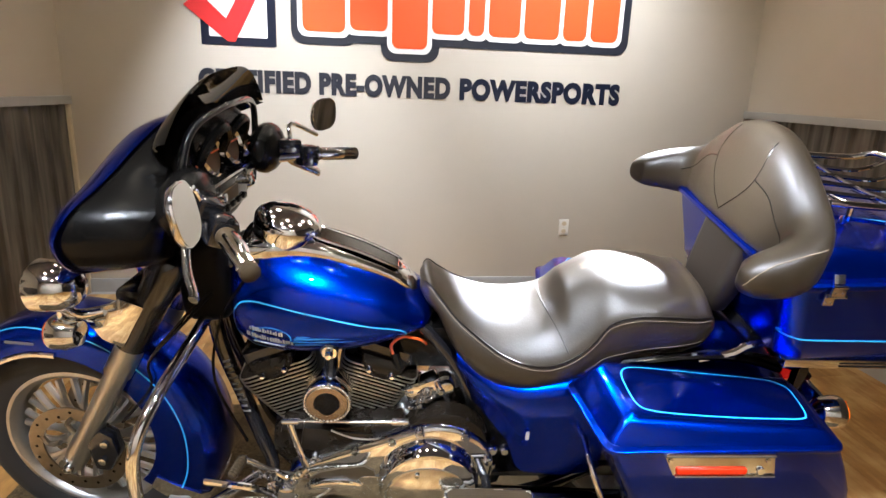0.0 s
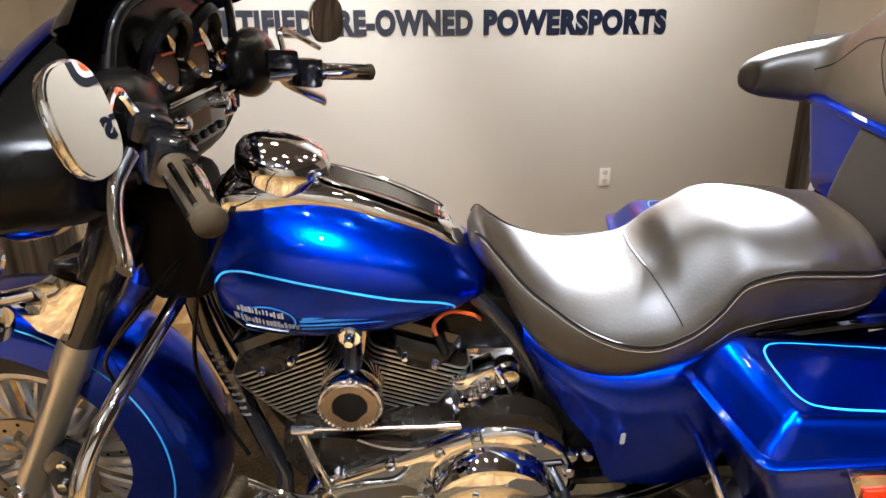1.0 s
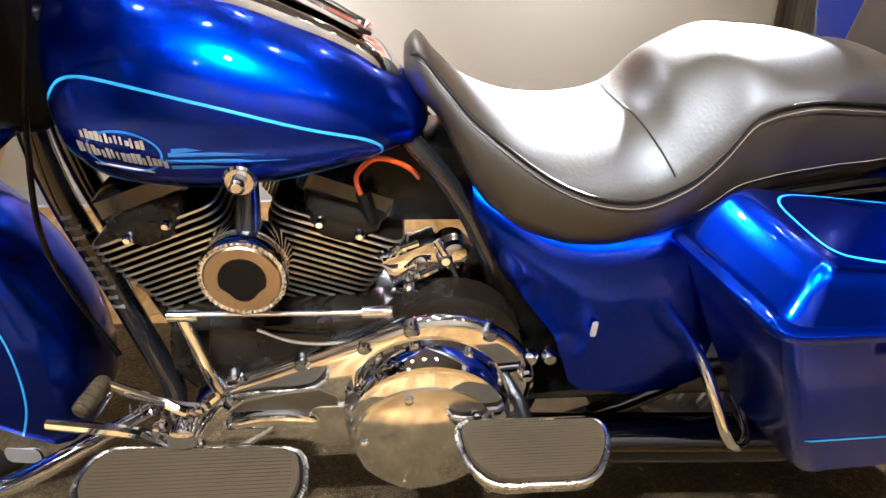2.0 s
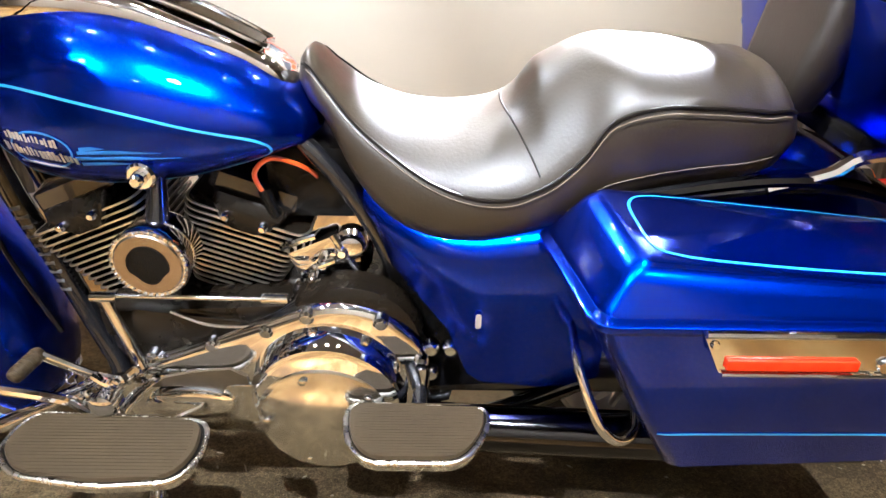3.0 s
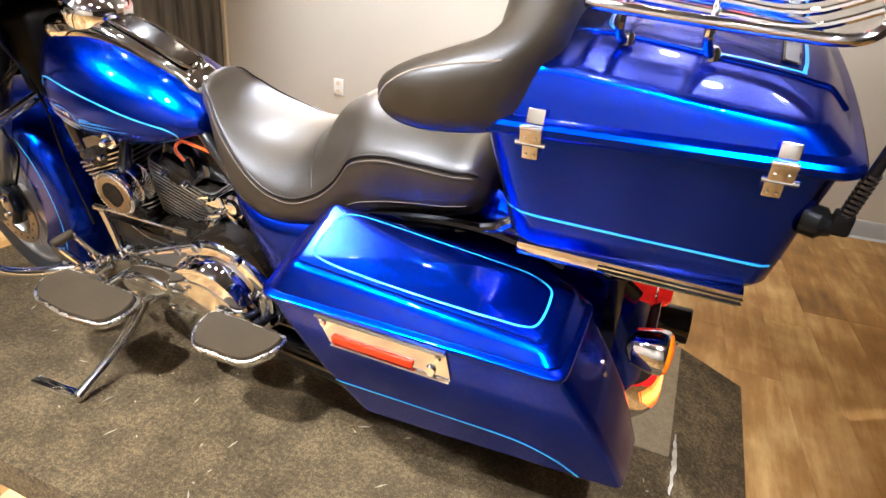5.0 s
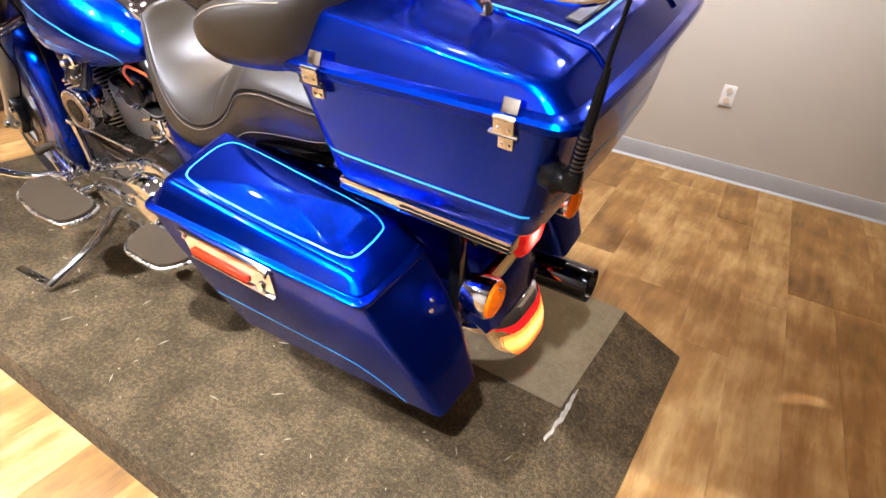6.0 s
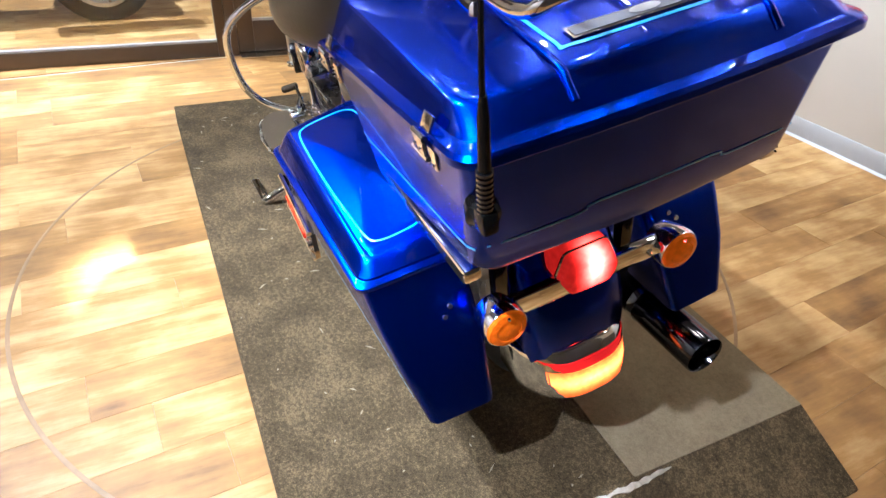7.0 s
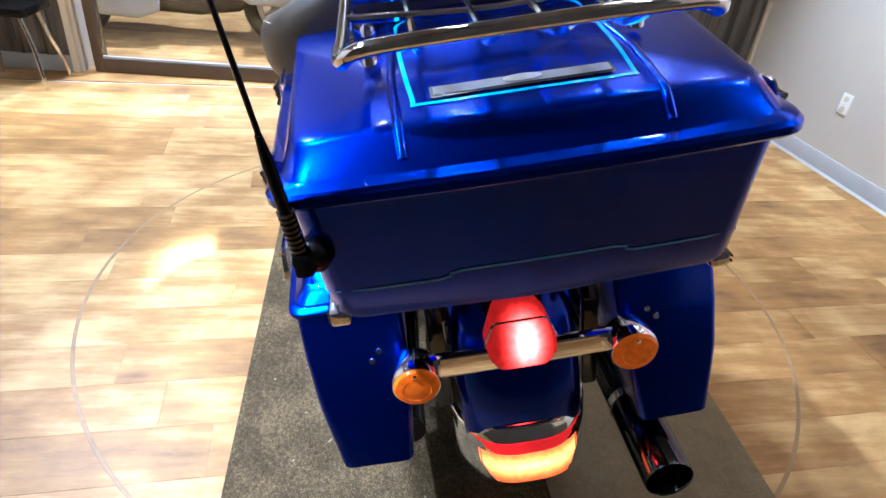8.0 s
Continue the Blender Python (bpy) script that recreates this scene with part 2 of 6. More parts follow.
def plank_material():
    m = material("wood_plank", (0.3, 0.18, 0.08), 0.5, spec=0.28)
    nt = m.node_tree
    b = nt.nodes["Principled BSDF"]
    tc = nt.nodes["Texture Coordinate"]
    info = nt.nodes.new("ShaderNodeObjectInfo")
    geo = nt.nodes.new("ShaderNodeNewGeometry")
    both = nt.nodes.new("ShaderNodeMath")
    both.operation = "ADD"
    nt.links.new(info.outputs["Random"], both.inputs[0])
    nt.links.new(geo.outputs["Random Per Island"], both.inputs[1])
    one = nt.nodes.new("ShaderNodeMath")
    one.operation = "FRACT"
    nt.links.new(both.outputs[0], one.inputs[0])
    shift = nt.nodes.new("ShaderNodeCombineXYZ")
    times = nt.nodes.new("ShaderNodeMath")
    times.operation = "MULTIPLY"
    times.inputs[1].default_value = 37.0
    nt.links.new(one.outputs[0], times.inputs[0])
    nt.links.new(times.outputs[0], shift.inputs[0])
    nt.links.new(times.outputs[0], shift.inputs[2])
    add = nt.nodes.new("ShaderNodeVectorMath")
    nt.links.new(geo.outputs["Position"], add.inputs[0])
    nt.links.new(shift.outputs[0], add.inputs[1])
    scale = nt.nodes.new("ShaderNodeMapping")
    scale.inputs["Scale"].default_value = (11.0, 1.6, 1.0)
    nt.links.new(add.outputs[0], scale.inputs["Vector"])
    grain = nt.nodes.new("ShaderNodeTexNoise")
    grain.inputs["Scale"].default_value, grain.inputs["Detail"].default_value, grain.inputs["Roughness"].default_value = 1.7, 10, 0.66
    nt.links.new(scale.outputs[0], grain.inputs["Vector"])
    blot = nt.nodes.new("ShaderNodeTexNoise")
    blot.inputs["Scale"].default_value, blot.inputs["Detail"].default_value = 4.5, 6
    nt.links.new(add.outputs[0], blot.inputs["Vector"])
    mix = nt.nodes.new("ShaderNodeMath")
    mix.operation = "MULTIPLY_ADD"
    mix.inputs[1].default_value = 0.62
    half = nt.nodes.new("ShaderNodeMath")
    half.operation = "MULTIPLY_ADD"
    half.inputs[1].default_value = 0.16
    nt.links.new(one.outputs[0], half.inputs[0])
    half.inputs[2].default_value = 0.06
    sm = nt.nodes.new("ShaderNodeMath")
    sm.operation = "MULTIPLY_ADD"
    sm.inputs[1].default_value = 0.6
    nt.links.new(blot.outputs["Fac"], sm.inputs[0])
    nt.links.new(half.outputs[0], sm.inputs[2])
    nt.links.new(grain.outputs["Fac"], mix.inputs[0])
    nt.links.new(sm.outputs[0], mix.inputs[2])
    ramp = nt.nodes.new("ShaderNodeValToRGB")
    e = ramp.color_ramp.elements
    e[0].position, e[0].color = 0.48, (0.128, 0.064, 0.02, 1)
    e[1].position, e[1].color = 0.95, (0.5, 0.332, 0.138, 1)
    mid = e.new(0.72)
    mid.color = (0.29, 0.15, 0.043, 1)
    nt.links.new(mix.outputs[0], ramp.inputs[0])
    nt.links.new(ramp.outputs[0], b.inputs["Base Color"])
    bp = nt.nodes.new("ShaderNodeBump")
    bp.inputs["Strength"].default_value, bp.inputs["Distance"].default_value = 0.12, 0.002
    nt.links.new(grain.outputs["Fac"], bp.inputs["Height"])
    nt.links.new(bp.outputs[0], b.inputs["Normal"])
    return m


def panel_material():
    m = material("weathered_corrugated_metal", (0.2, 0.19, 0.175), 0.5, metal=0.6)
    nt = m.node_tree
    b = nt.nodes["Principled BSDF"]
    tc = nt.nodes["Texture Coordinate"]
    mp = nt.nodes.new("ShaderNodeMapping")
    mp.inputs["Scale"].default_value = (9, 9, 0.9)
    n = nt.nodes.new("ShaderNodeTexNoise")
    n.inputs["Scale"].default_value, n.inputs["Detail"].default_value = 2.0, 9
    ramp = nt.nodes.new("ShaderNodeValToRGB")
    ramp.color_ramp.elements[0].position, ramp.color_ramp.elements[0].color = 0.35, (0.06, 0.053, 0.044, 1)
    ramp.color_ramp.elements[1].position, ramp.color_ramp.elements[1].color = 0.75, (0.2, 0.178, 0.145, 1)
    nt.links.new(tc.outputs["Object"], mp.inputs["Vector"])
    nt.links.new(mp.outputs[0], n.inputs["Vector"])
    nt.links.new(n.outputs["Fac"], ramp.inputs[0])
    nt.links.new(ramp.outputs[0], b.inputs["Base Color"])
    return m


def glass_material():
    m = bpy.data.materials.new("window_glass")
    m.use_nodes = True
    nt = m.node_tree
    b = nt.nodes["Principled BSDF"]
    b.inputs["Base Color"].default_value = (0.95, 0.97, 0.96, 1)
    b.inputs["Roughness"].default_value = 0.0
    b.inputs["Transmission Weight"].default_value = 1.0
    b.inputs["IOR"].default_value = 1.45
    return m


CARPET, PLANK, PANEL, GLASS = carpet_material(), plank_material(), panel_material(), glass_material()

# ---- mesh helpers ----
from mathutils.bvhtree import BVHTree


def finish(bm, name, mat, angle=38):
    bmesh.ops.recalc_face_normals(bm, faces=bm.faces)
    limit = radians(angle)
    for f in bm.faces:
        f.smooth = True
    for e in bm.edges:
        e.smooth = len(e.link_faces) == 2 and e.calc_face_angle(0.0) < limit
    me = bpy.data.meshes.new(name)
    bm.to_mesh(me)
    bm.free()
    for one in (mat if isinstance(mat, (list, tuple)) else [mat]):
        me.materials.append(one)
    return me


def part(name, bm, mat, parent=None, label="", angle=38):
    ob = new(name, finish(bm, name, mat, angle))
    ob.parent = parent
    if label:
        ob["label"] = label
    return ob


def thing(name, label, category, group="", kind="", at=None):
    ob = new(name)
    if at is not None:
        ob.matrix_world = at
    return tagged(ob, label, category, group, kind)


def loft(rings, cap=True, closed=True, bm=None):
    bm = bm or bmesh.new()
    rows = [[bm.verts.new(p) for p in ring] for ring in rings]
    n = len(rows[0])
    for a, b in zip(rows, rows[1:]):
        for i in range(n if closed else n - 1):
            bm.faces.new((a[i], a[(i + 1) % n], b[(i + 1) % n], b[i]))
    if cap and closed:
        bm.faces.new(rows[0][::-1])
        bm.faces.new(rows[-1])
    return bm


def smooth_path(points, steps=6, closed=False):
    p = [Vector(q) for q in points]
    n, out = len(p), []
    for i in range(n if closed else n - 1):
        if closed:
            a, b, c, d = p[i - 1], p[i], p[(i + 1) % n], p[(i + 2) % n]
        else:
            a, b, c, d = p[max(i - 1, 0)], p[i], p[i + 1], p[min(i + 2, n - 1)]
        for k in range(steps):
            s = k / steps
            out.append(0.5 * ((2 * b) + (c - a) * s + (2 * a - 5 * b + 4 * c - d) * s * s + (3 * b - a - 3 * c + d) * s ** 3))
    if not closed:
        out.append(p[-1])
    return out


def tube(points, r, seg=10, steps=6, closed=False, bm=None, flat=1.0, taper=None):
    path = smooth_path(points, steps, closed) if steps > 1 else [Vector(q) for q in points]
    rings, up = [], None
    n = len(path)
    for i, p in enumerate(path):
        if closed:
            d = (path[(i + 1) % n] - path[i - 1]).normalized()
        else:
            d = (path[min(i + 1, n - 1)] - path[max(i - 1, 0)]).normalized()
        if up is None:
            up = Vector((0, 0, 1)) if abs(d.z) < 0.9 else Vector((0, 1, 0))
        side = d.cross(up).normalized()
        up = side.cross(d).normalized()
        rr = r if taper is None else r + (taper - r) * i / (n - 1)
        rings.append([p + side * rr * math.cos(2 * math.pi * k / seg) + up * rr * flat * math.sin(2 * math.pi * k / seg) for k in range(seg)])
    if closed:
        return loft(rings + [rings[0]], cap=False, bm=bm)
    return loft(rings, bm=bm)


def lathe(profile, at, axis, seg=28, cap=True, bm=None):
    """profile: (distance along the axis, radius) from one end to the other."""
    axis = Vector(axis).normalized()
    q = axis.to_track_quat("Z", "Y").to_matrix()
    rings = [[Vector(at) + q @ Vector((r * math.cos(2 * math.pi * k / seg), r * math.sin(2 * math.pi * k / seg), a)) for k in range(seg)] for a, r in profile]
    return loft(rings, cap=cap, bm=bm)


def box(at, size, bevel=0.0, seg=2, bm=None, turn=None):
    bm = bm or bmesh.new()
    m = Matrix.Translation(at) @ (turn.to_4x4() if turn else Matrix.Identity(4)) @ Matrix.Diagonal((*size, 1))
    made = bmesh.ops.create_cube(bm, size=1.0, matrix=m)
    if bevel:
        edges = list({e for v in made["verts"] for e in v.link_edges})
        bmesh.ops.bevel(bm, geom=edges, offset=bevel, segments=seg, profile=0.6, affect="EDGES")
    return bm


def prism(points, axis, a, b, bevel=0.0, seg=2):
    """A flat outline pushed along an axis ('x', 'y' or 'z') from a to b."""
    def put(p, d):
        return {"x": (d, p[0], p[1]), "y": (p[0], d, p[1]), "z": (p[0], p[1], d)}[axis]
    bm = loft([[put(p, a) for p in points], [put(p, b) for p in points]])
    if bevel:
        bmesh.ops.recalc_face_normals(bm, faces=bm.faces)
        edges = [e for e in bm.edges if e.calc_face_angle(0.0) > 0.6]
        bmesh.ops.bevel(bm, geom=edges, offset=bevel, segments=seg, profile=0.6, affect="EDGES")
    return bm


def ring_of(x, w, low, mid, top, n_top=2.2, n_low=2.4, k=14, u0=0.0, w_low=None):
    """A closed section across the machine at x: half width w at height mid, rounded towards top and low."""
    pts = []
    for i in range(2 * k):
        a = math.pi * 2 * i / (2 * k)
        c, s = math.cos(a), math.sin(a)
        n = n_top if s >= 0 else n_low
        cu = math.copysign(abs(c) ** (2 / n), c)
        su = math.copysign(abs(s) ** (2 / n), s)
        ww = w if s >= 0 or w_low is None else w + (w_low - w) * abs(su)
        pts.append(Vector((x, u0 + ww * cu, mid + (top - mid) * su if s >= 0 else mid + (mid - low) * su)))
    return pts


def lerp_table(table, x):
    for a, b in zip(table, table[1:]):
        if x <= b[0]:
            s = max(0.0, (x - a[0]) / (b[0] - a[0]))
            return [p + (q - p) * s for p, q in zip(a[1:], b[1:])]
    return list(table[-1][1:])


def smooth_table(table, count):
    """Rows of a table, spread evenly in its first column by a smooth curve through all columns."""
    t = np.array(table, float)
    xs = np.linspace(t[0, 0], t[-1, 0], count)
    out = [xs]
    for c in range(1, t.shape[1]):
        m = np.gradient(t[:, c], t[:, 0])
        y = np.empty(count)
        for j, x in enumerate(xs):
            i = min(max(np.searchsorted(t[:, 0], x) - 1, 0), len(t) - 2)
            h = t[i + 1, 0] - t[i, 0]
            s = (x - t[i, 0]) / h
            y[j] = ((2 * s**3 - 3 * s**2 + 1) * t[i, c] + (s**3 - 2 * s**2 + s) * h * m[i] + (-2 * s**3 + 3 * s**2) * t[i + 1, c] + (s**3 - s**2) * h * m[i + 1])
        out.append(y)
    return np.array(out).T.tolist()


def tree_of(ob):
    me = ob.data
    return BVHTree.FromPolygons([v.co for v in me.vertices], [p.vertices for p in me.polygons])


def stripe_on(ob, points, toward, width=0.004, lift=0.0012, closed=False, steps=6, name="pinstripe", mat=None, parent=None):
    """A thin painted band laid on ob's surface: the points are moved along 'toward' until they meet it."""
    tree, d = tree_of(ob), Vector(toward).normalized()
    path = smooth_path(points, steps, closed)
    hits = []
    for p in path:
        at, normal, _, _ = tree.ray_cast(p - d * 0.6, d)
        if at is not None:
            hits.append((at, normal if normal.dot(d) < 0 else -normal))
    bm, rows = bmesh.new(), []
    n = len(hits)
    for i, (at, normal) in enumerate(hits):
        a, b = (hits[(i + 1) % n][0], hits[i - 1][0]) if closed else (hits[min(i + 1, n - 1)][0], hits[max(i - 1, 0)][0])
        side = (a - b).cross(normal)
        if side.length < 1e-9:
            continue
        side.normalize()
        rows.append([bm.verts.new(at + normal * lift + side * width * 0.5), bm.verts.new(at + normal * (lift + 0.0006)), bm.verts.new(at + normal * lift - side * width * 0.5)])
    for a, b in zip(rows, rows[1:] + rows[:1] if closed else rows[1:]):
        bm.faces.new((a[0], a[1], b[1], b[0]))
        bm.faces.new((a[1], a[2], b[2], b[1]))
    return part(name, bm, mat or STRIPE, parent or ob)


def patch_on(ob, outline, toward, name, mat, parent, lift=0.0015, label=""):
    """A flat badge laid on ob's surface: a filled outline moved along 'toward' on to it."""
    tree, d = tree_of(ob), Vector(toward).normalized()
    bm = bmesh.new()
    pts = []
    mid = sum((Vector(p) for p in outline), Vector()) / len(outline)
    rings = []
    for s in (0.02, 0.35, 0.7, 1.0):
        ring = []
        for p in outline:
            q = mid + (Vector(p) - mid) * s
            at, normal, _, _ = tree.ray_cast(q - d * 0.6, d)
            if at is None:
                at, normal = q, -d
            ring.append(bm.verts.new(at + (normal if normal.dot(d) < 0 else -normal) * lift))
        rings.append(ring)
    n = len(outline)
    bm.faces.new(rings[0])
    for a, b in zip(rings, rings[1:]):
        for i in range(n):
            bm.faces.new((a[i], a[(i + 1) % n], b[(i + 1) % n], b[i]))
    return part(name, bm, mat, parent, label)


def words(text, height, width, depth, mat, name, parent, m, bold=0.0):
    cu = bpy.data.curves.new(name, "FONT")
    cu.body, cu.extrude, cu.offset = text, depth / 2, bold
    cu.resolution_u = 4
    cu.space_character = 1.1
    tmp = new(name, cu)
    bpy.context.view_layer.update()
    me = bpy.data.meshes.new_from_object(tmp.evaluated_get(bpy.context.evaluated_depsgraph_get()))
    bpy.data.objects.remove(tmp)
    co = np.array([v.co for v in me.vertices])
    lo, hi = co.min(0), co.max(0)
    for v in me.vertices:
        v.co = ((v.co.x - lo[0]) / (hi[0] - lo[0]) * width, (v.co.y - lo[1]) / (hi[1] - lo[1]) * height, v.co.z)
    me.materials.clear()
    me.materials.append(mat)
    ob = new(name, me)
    ob.parent = parent
    ob.matrix_basis = m
    return ob

# ---- the room ----


def room_part(name, bm, mat, parent=None, label="", category="", kind="", angle=38):
    ob = part(name, bm, mat, parent, label, angle)
    if parent is None:
        ob.matrix_world = WEST if name in ("wall_west", "trim_mullion", "trim_sill") else ROOM
        tagged(ob, label, category, "", kind)
    return ob


X0, X1, Y0, Y1 = -3.355, 1.53, -4.0, 2.682
YW = 2.36  # where the west wall meets the north wall
room_part("floor", box(((X0 + X1) / 2 - 2.0, (Y0 + Y1) / 2, FLOOR - 0.056), (X1 - X0 + 5.0, Y1 - Y0 + 2, 0.1)), TRIM, None, "concrete slab below the wood plank floor", "floor", "structure")
room_part("ceiling", box(((X0 + X1) / 2 - 2.0, (Y0 + Y1) / 2, CEIL + 0.05), (X1 - X0 + 5.0, Y1 - Y0 + 2, 0.1)), CEILING, None, "plain painted showroom ceiling", "ceiling", "structure")
MID_Z, HIGH = (FLOOR + CEIL) / 2, CEIL - FLOOR
room_part("wall_north", box(((X0 + X1) / 2 - 0.05, Y1 + 0.075, MID_Z), (X1 - X0 + 0.4, 0.15, HIGH)), WALL, None, "smooth beige painted wall with a large sign", "wall", "structure")
room_part("wall_east", box((X1 + 0.075, (0.9 + Y1) / 2, MID_Z), (0.15, Y1 - 0.9, HIGH)), WALL, None, "beige painted wall above metal wainscot", "wall", "structure")
# out of view: its dark colour keeps reflections on the case's rear dark
room_part("wall_east_2", box((X1 + 0.075, (Y0 + 0.9) / 2, MID_Z), (0.15, 0.9 - Y0, HIGH)), UNSEEN_DARK, None, "unseen stretch of wall, made dark to darken reflections", "wall", "structure")
# out of view: closes the room and serves as a bright reflector
room_part("wall_south", box(((X0 + X1) / 2, Y0 - 0.075, MID_Z), (X1 - X0 + 0.28, 0.15, HIGH)), WALL, None, "unseen plain beige wall, lit to brighten reflections", "wall", "structure")

# west wall with the shop window and the glazed door
WIN = (-2.106, -0.297)
DOOR = (-0.23, 0.77)
HEAD = 2.1
bm = bmesh.new()
for a, b, low, top in ((Y0, WIN[0] - 0.06, FLOOR, CEIL), (DOOR[1] + 0.08, YW + 0.3, FLOOR, CEIL), (WIN[0] - 0.06, DOOR[1] + 0.08, HEAD + 0.06, CEIL)):
    box((X0 - 0.07, (a + b) / 2, (low + top) / 2), (0.14, b - a, top - low), bm=bm)
room_part("wall_west", bm, WALL, None, "beige wall with shop window, door and metal wainscot", "wall", "structure")

# far room beyond the glass
room_part("wall_far", box((-7.4, (Y0 + Y1) / 2, MID_Z), (0.1, Y1 - Y0 + 2, HIGH)), WHITE_PLASTIC, None, "pale wall of the next showroom", "wall", "structure")
for name, y in (("wall_side_1", Y0 - 0.95), ("wall_side_2", Y1 + 0.95)):
    room_part(name, box((-5.5, y, MID_Z), (3.8, 0.1, HIGH)), WALL, None, "side wall of the next showroom", "wall", "structure")


def glazed(name, y0, y1, z0, z1, rail, label, category, stile=0.06):
    t = thing(name, label, category, kind="structure", at=WEST)
    x = X0 - 0.05
    part("frame_stile", box((x, y0 + stile / 2, (z0 + z1) / 2), (0.09, stile, z1 - z0), 0.005), BRONZE, t)
    part("frame_stile", box((x, y1 - stile / 2, (z0 + z1) / 2), (0.09, stile, z1 - z0), 0.005), BRONZE, t)
    part("bottom_rail", box((x, (y0 + y1) / 2, z0 + rail / 2), (0.09, y1 - y0 - 2 * stile, rail), 0.004), BRONZE, t)
    part("top_rail", box((x, (y0 + y1) / 2, z1 - 0.04), (0.09, y1 - y0 - 2 * stile, 0.08), 0.004), BRONZE, t)
    pane = part("pane", box((x, (y0 + y1) / 2, (z0 + rail + z1 - 0.08) / 2), (0.012, y1 - y0 - 2 * stile - 0.004, z1 - 0.08 - z0 - rail - 0.004)), GLASS, t, "clear glass pane")
    pane.visible_shadow = False
    part("glazing_bead", box((x + 0.03, (y0 + y1) / 2, z0 + rail + 0.008), (0.02, y1 - y0 - 2 * stile, 0.016), 0.003), TRIM, t)
    return t


glazed("window_1", WIN[0], WIN[1], FLOOR, HEAD, 0.09, "tall shop window in a brown metal frame", "window")
door = glazed("door_1", DOOR[0], DOOR[1], FLOOR + 0.02, HEAD, 0.19, "closed glass door in a brown metal frame", "door", 0.1)
bm = tube([(X0 + 0.02, DOOR[1] - 0.05, 0.8), (X0 + 0.06, DOOR[1] - 0.05, 0.84), (X0 + 0.06, DOOR[1] - 0.05, 1.16), (X0 + 0.02, DOOR[1] - 0.05, 1.2)], 0.012)
part("door_handle", bm, DULL_CHROME, door)
room_part("trim_mullion", box((X0 - 0.05, (WIN[1] + DOOR[0]) / 2, (FLOOR + HEAD) / 2), (0.1, DOOR[0] - WIN[1] - 0.004, HEAD - FLOOR), 0.004), BRONZE, None, "brown metal post between window and door", "trim", "structure")
room_part("trim_sill", box((X0 + 0.02, (DOOR[0] + DOOR[1]) / 2, FLOOR + 0.008), (0.12, DOOR[1] - DOOR[0], 0.016), 0.004), DULL_CHROME, None, "metal door threshold on the floor", "trim", "structure")


# metal wainscot: ribbed sheets with rails
def ribbed(width, height, t0=0.004, pitch=0.17):
    """A corrugated sheet in its own plane: width along x, height along z, ribs towards -y."""
    prof, x = [], 0.0
    while x < width - 1e-6:
        for dx, d in ((0.0, 0.0), (0.11, 0.0), (0.122, 0.016), (0.152, 0.016), (0.164, 0.0)):
            if x + dx <= width:
                prof.append((x + dx, d))
        x += pitch
    prof.append((width, 0.0))
    rows = []
    for z in (0.0, height):
        rows.append([Vector((a, -d - t0, z)) for a, d in prof] + [Vector((width, 0, z)), Vector((0, 0, z))])
    return loft(rows)


def wainscot(name, m, length, top, label, sheets=0.84, bottom=0.1, rail=CREAM):
    t = thing(name, label, "wall panel", kind="structure", at=m)
    x = 0.0
    while x < length - 0.01:
        w = min(sheets, length - x)
        s = part("metal_sheet", ribbed(w - 0.002, top - FLOOR - bottom - 0.05), PANEL, t)
        s.matrix_basis = pose(x, 0, FLOOR + bottom)
        x += w
    part("top_rail", box((length / 2, -0.02, top - 0.025), (length, 0.044, 0.05), 0.004), TRIM, t)
    part("side_rail", box((0.02, -0.016, (FLOOR + top - 0.05) / 2), (0.04, 0.036, top - 0.05 - FLOOR), 0.003), rail, t)
    part("side_rail", box((length - 0.02, -0.016, (FLOOR + top - 0.05) / 2), (0.04, 0.036, top - 0.05 - FLOOR), 0.003), rail, t)
    part("baseboard", box((length / 2, -0.012, FLOOR + 0.05), (length - 0.084, 0.024, 0.1), 0.003), TRIM, t)
    return t


wainscot("trim_wainscot_1", WEST @ Matrix.Translation((X0, 0.96, 0)) @ Matrix.Rotation(radians(90), 4, "Z"), YW - 0.96 - 0.01, 1.2, "weathered grey corrugated metal wainscot with painted trim")
wainscot("trim_wainscot_2", WEST @ Matrix.Translation((X0, Y0, 0)) @ Matrix.Rotation(radians(90), 4, "Z"), WIN[0] - 0.08 - Y0, 1.2, "weathered grey corrugated metal wainscot with cream trim")
wainscot("trim_wainscot_3", ROOM @ Matrix.Translation((X1, Y1 - 0.02, 0)) @ Matrix.Rotation(radians(-90), 4, "Z"), 1.9, 1.25, "weathered grey corrugated metal wainscot with brown metal trim", rail=BRONZE)

bm = prism([(Y1, FLOOR), (Y1, FLOOR + 0.105), (Y1 - 0.008, FLOOR + 0.105), (Y1 - 0.014, FLOOR + 0.09), (Y1 - 0.014, FLOOR + 0.012), (Y1 - 0.028, FLOOR)], "x", X0 + 0.17, X1)
room_part("baseboard", bm, TRIM, None, "grey vinyl baseboard along the beige wall", "baseboard", "structure")


def outlet(x, z):
    t = thing("wall_outlet", "white plastic electric outlet on the beige wall", "outlet", at=ROOM @ pose(x, Y1, z))
    part("cover_plate", box((0, -0.004, 0), (0.072, 0.008, 0.117), 0.003), WHITE_PLASTIC, t)
    for dz in (-0.028, 0.028):
        part("socket", lathe([(0, 0.017), (0.003, 0.017), (0.003, 0.0)][:2], (0, -0.008, dz), (0, -1, 0), 16), CREAM, t)
    part("screw", lathe([(0, 0.003), (0.002, 0.003)], (0, -0.008, 0), (0, -1, 0), 8), DULL_CHROME, t)
    return t


outlet(0.225, 0.38)
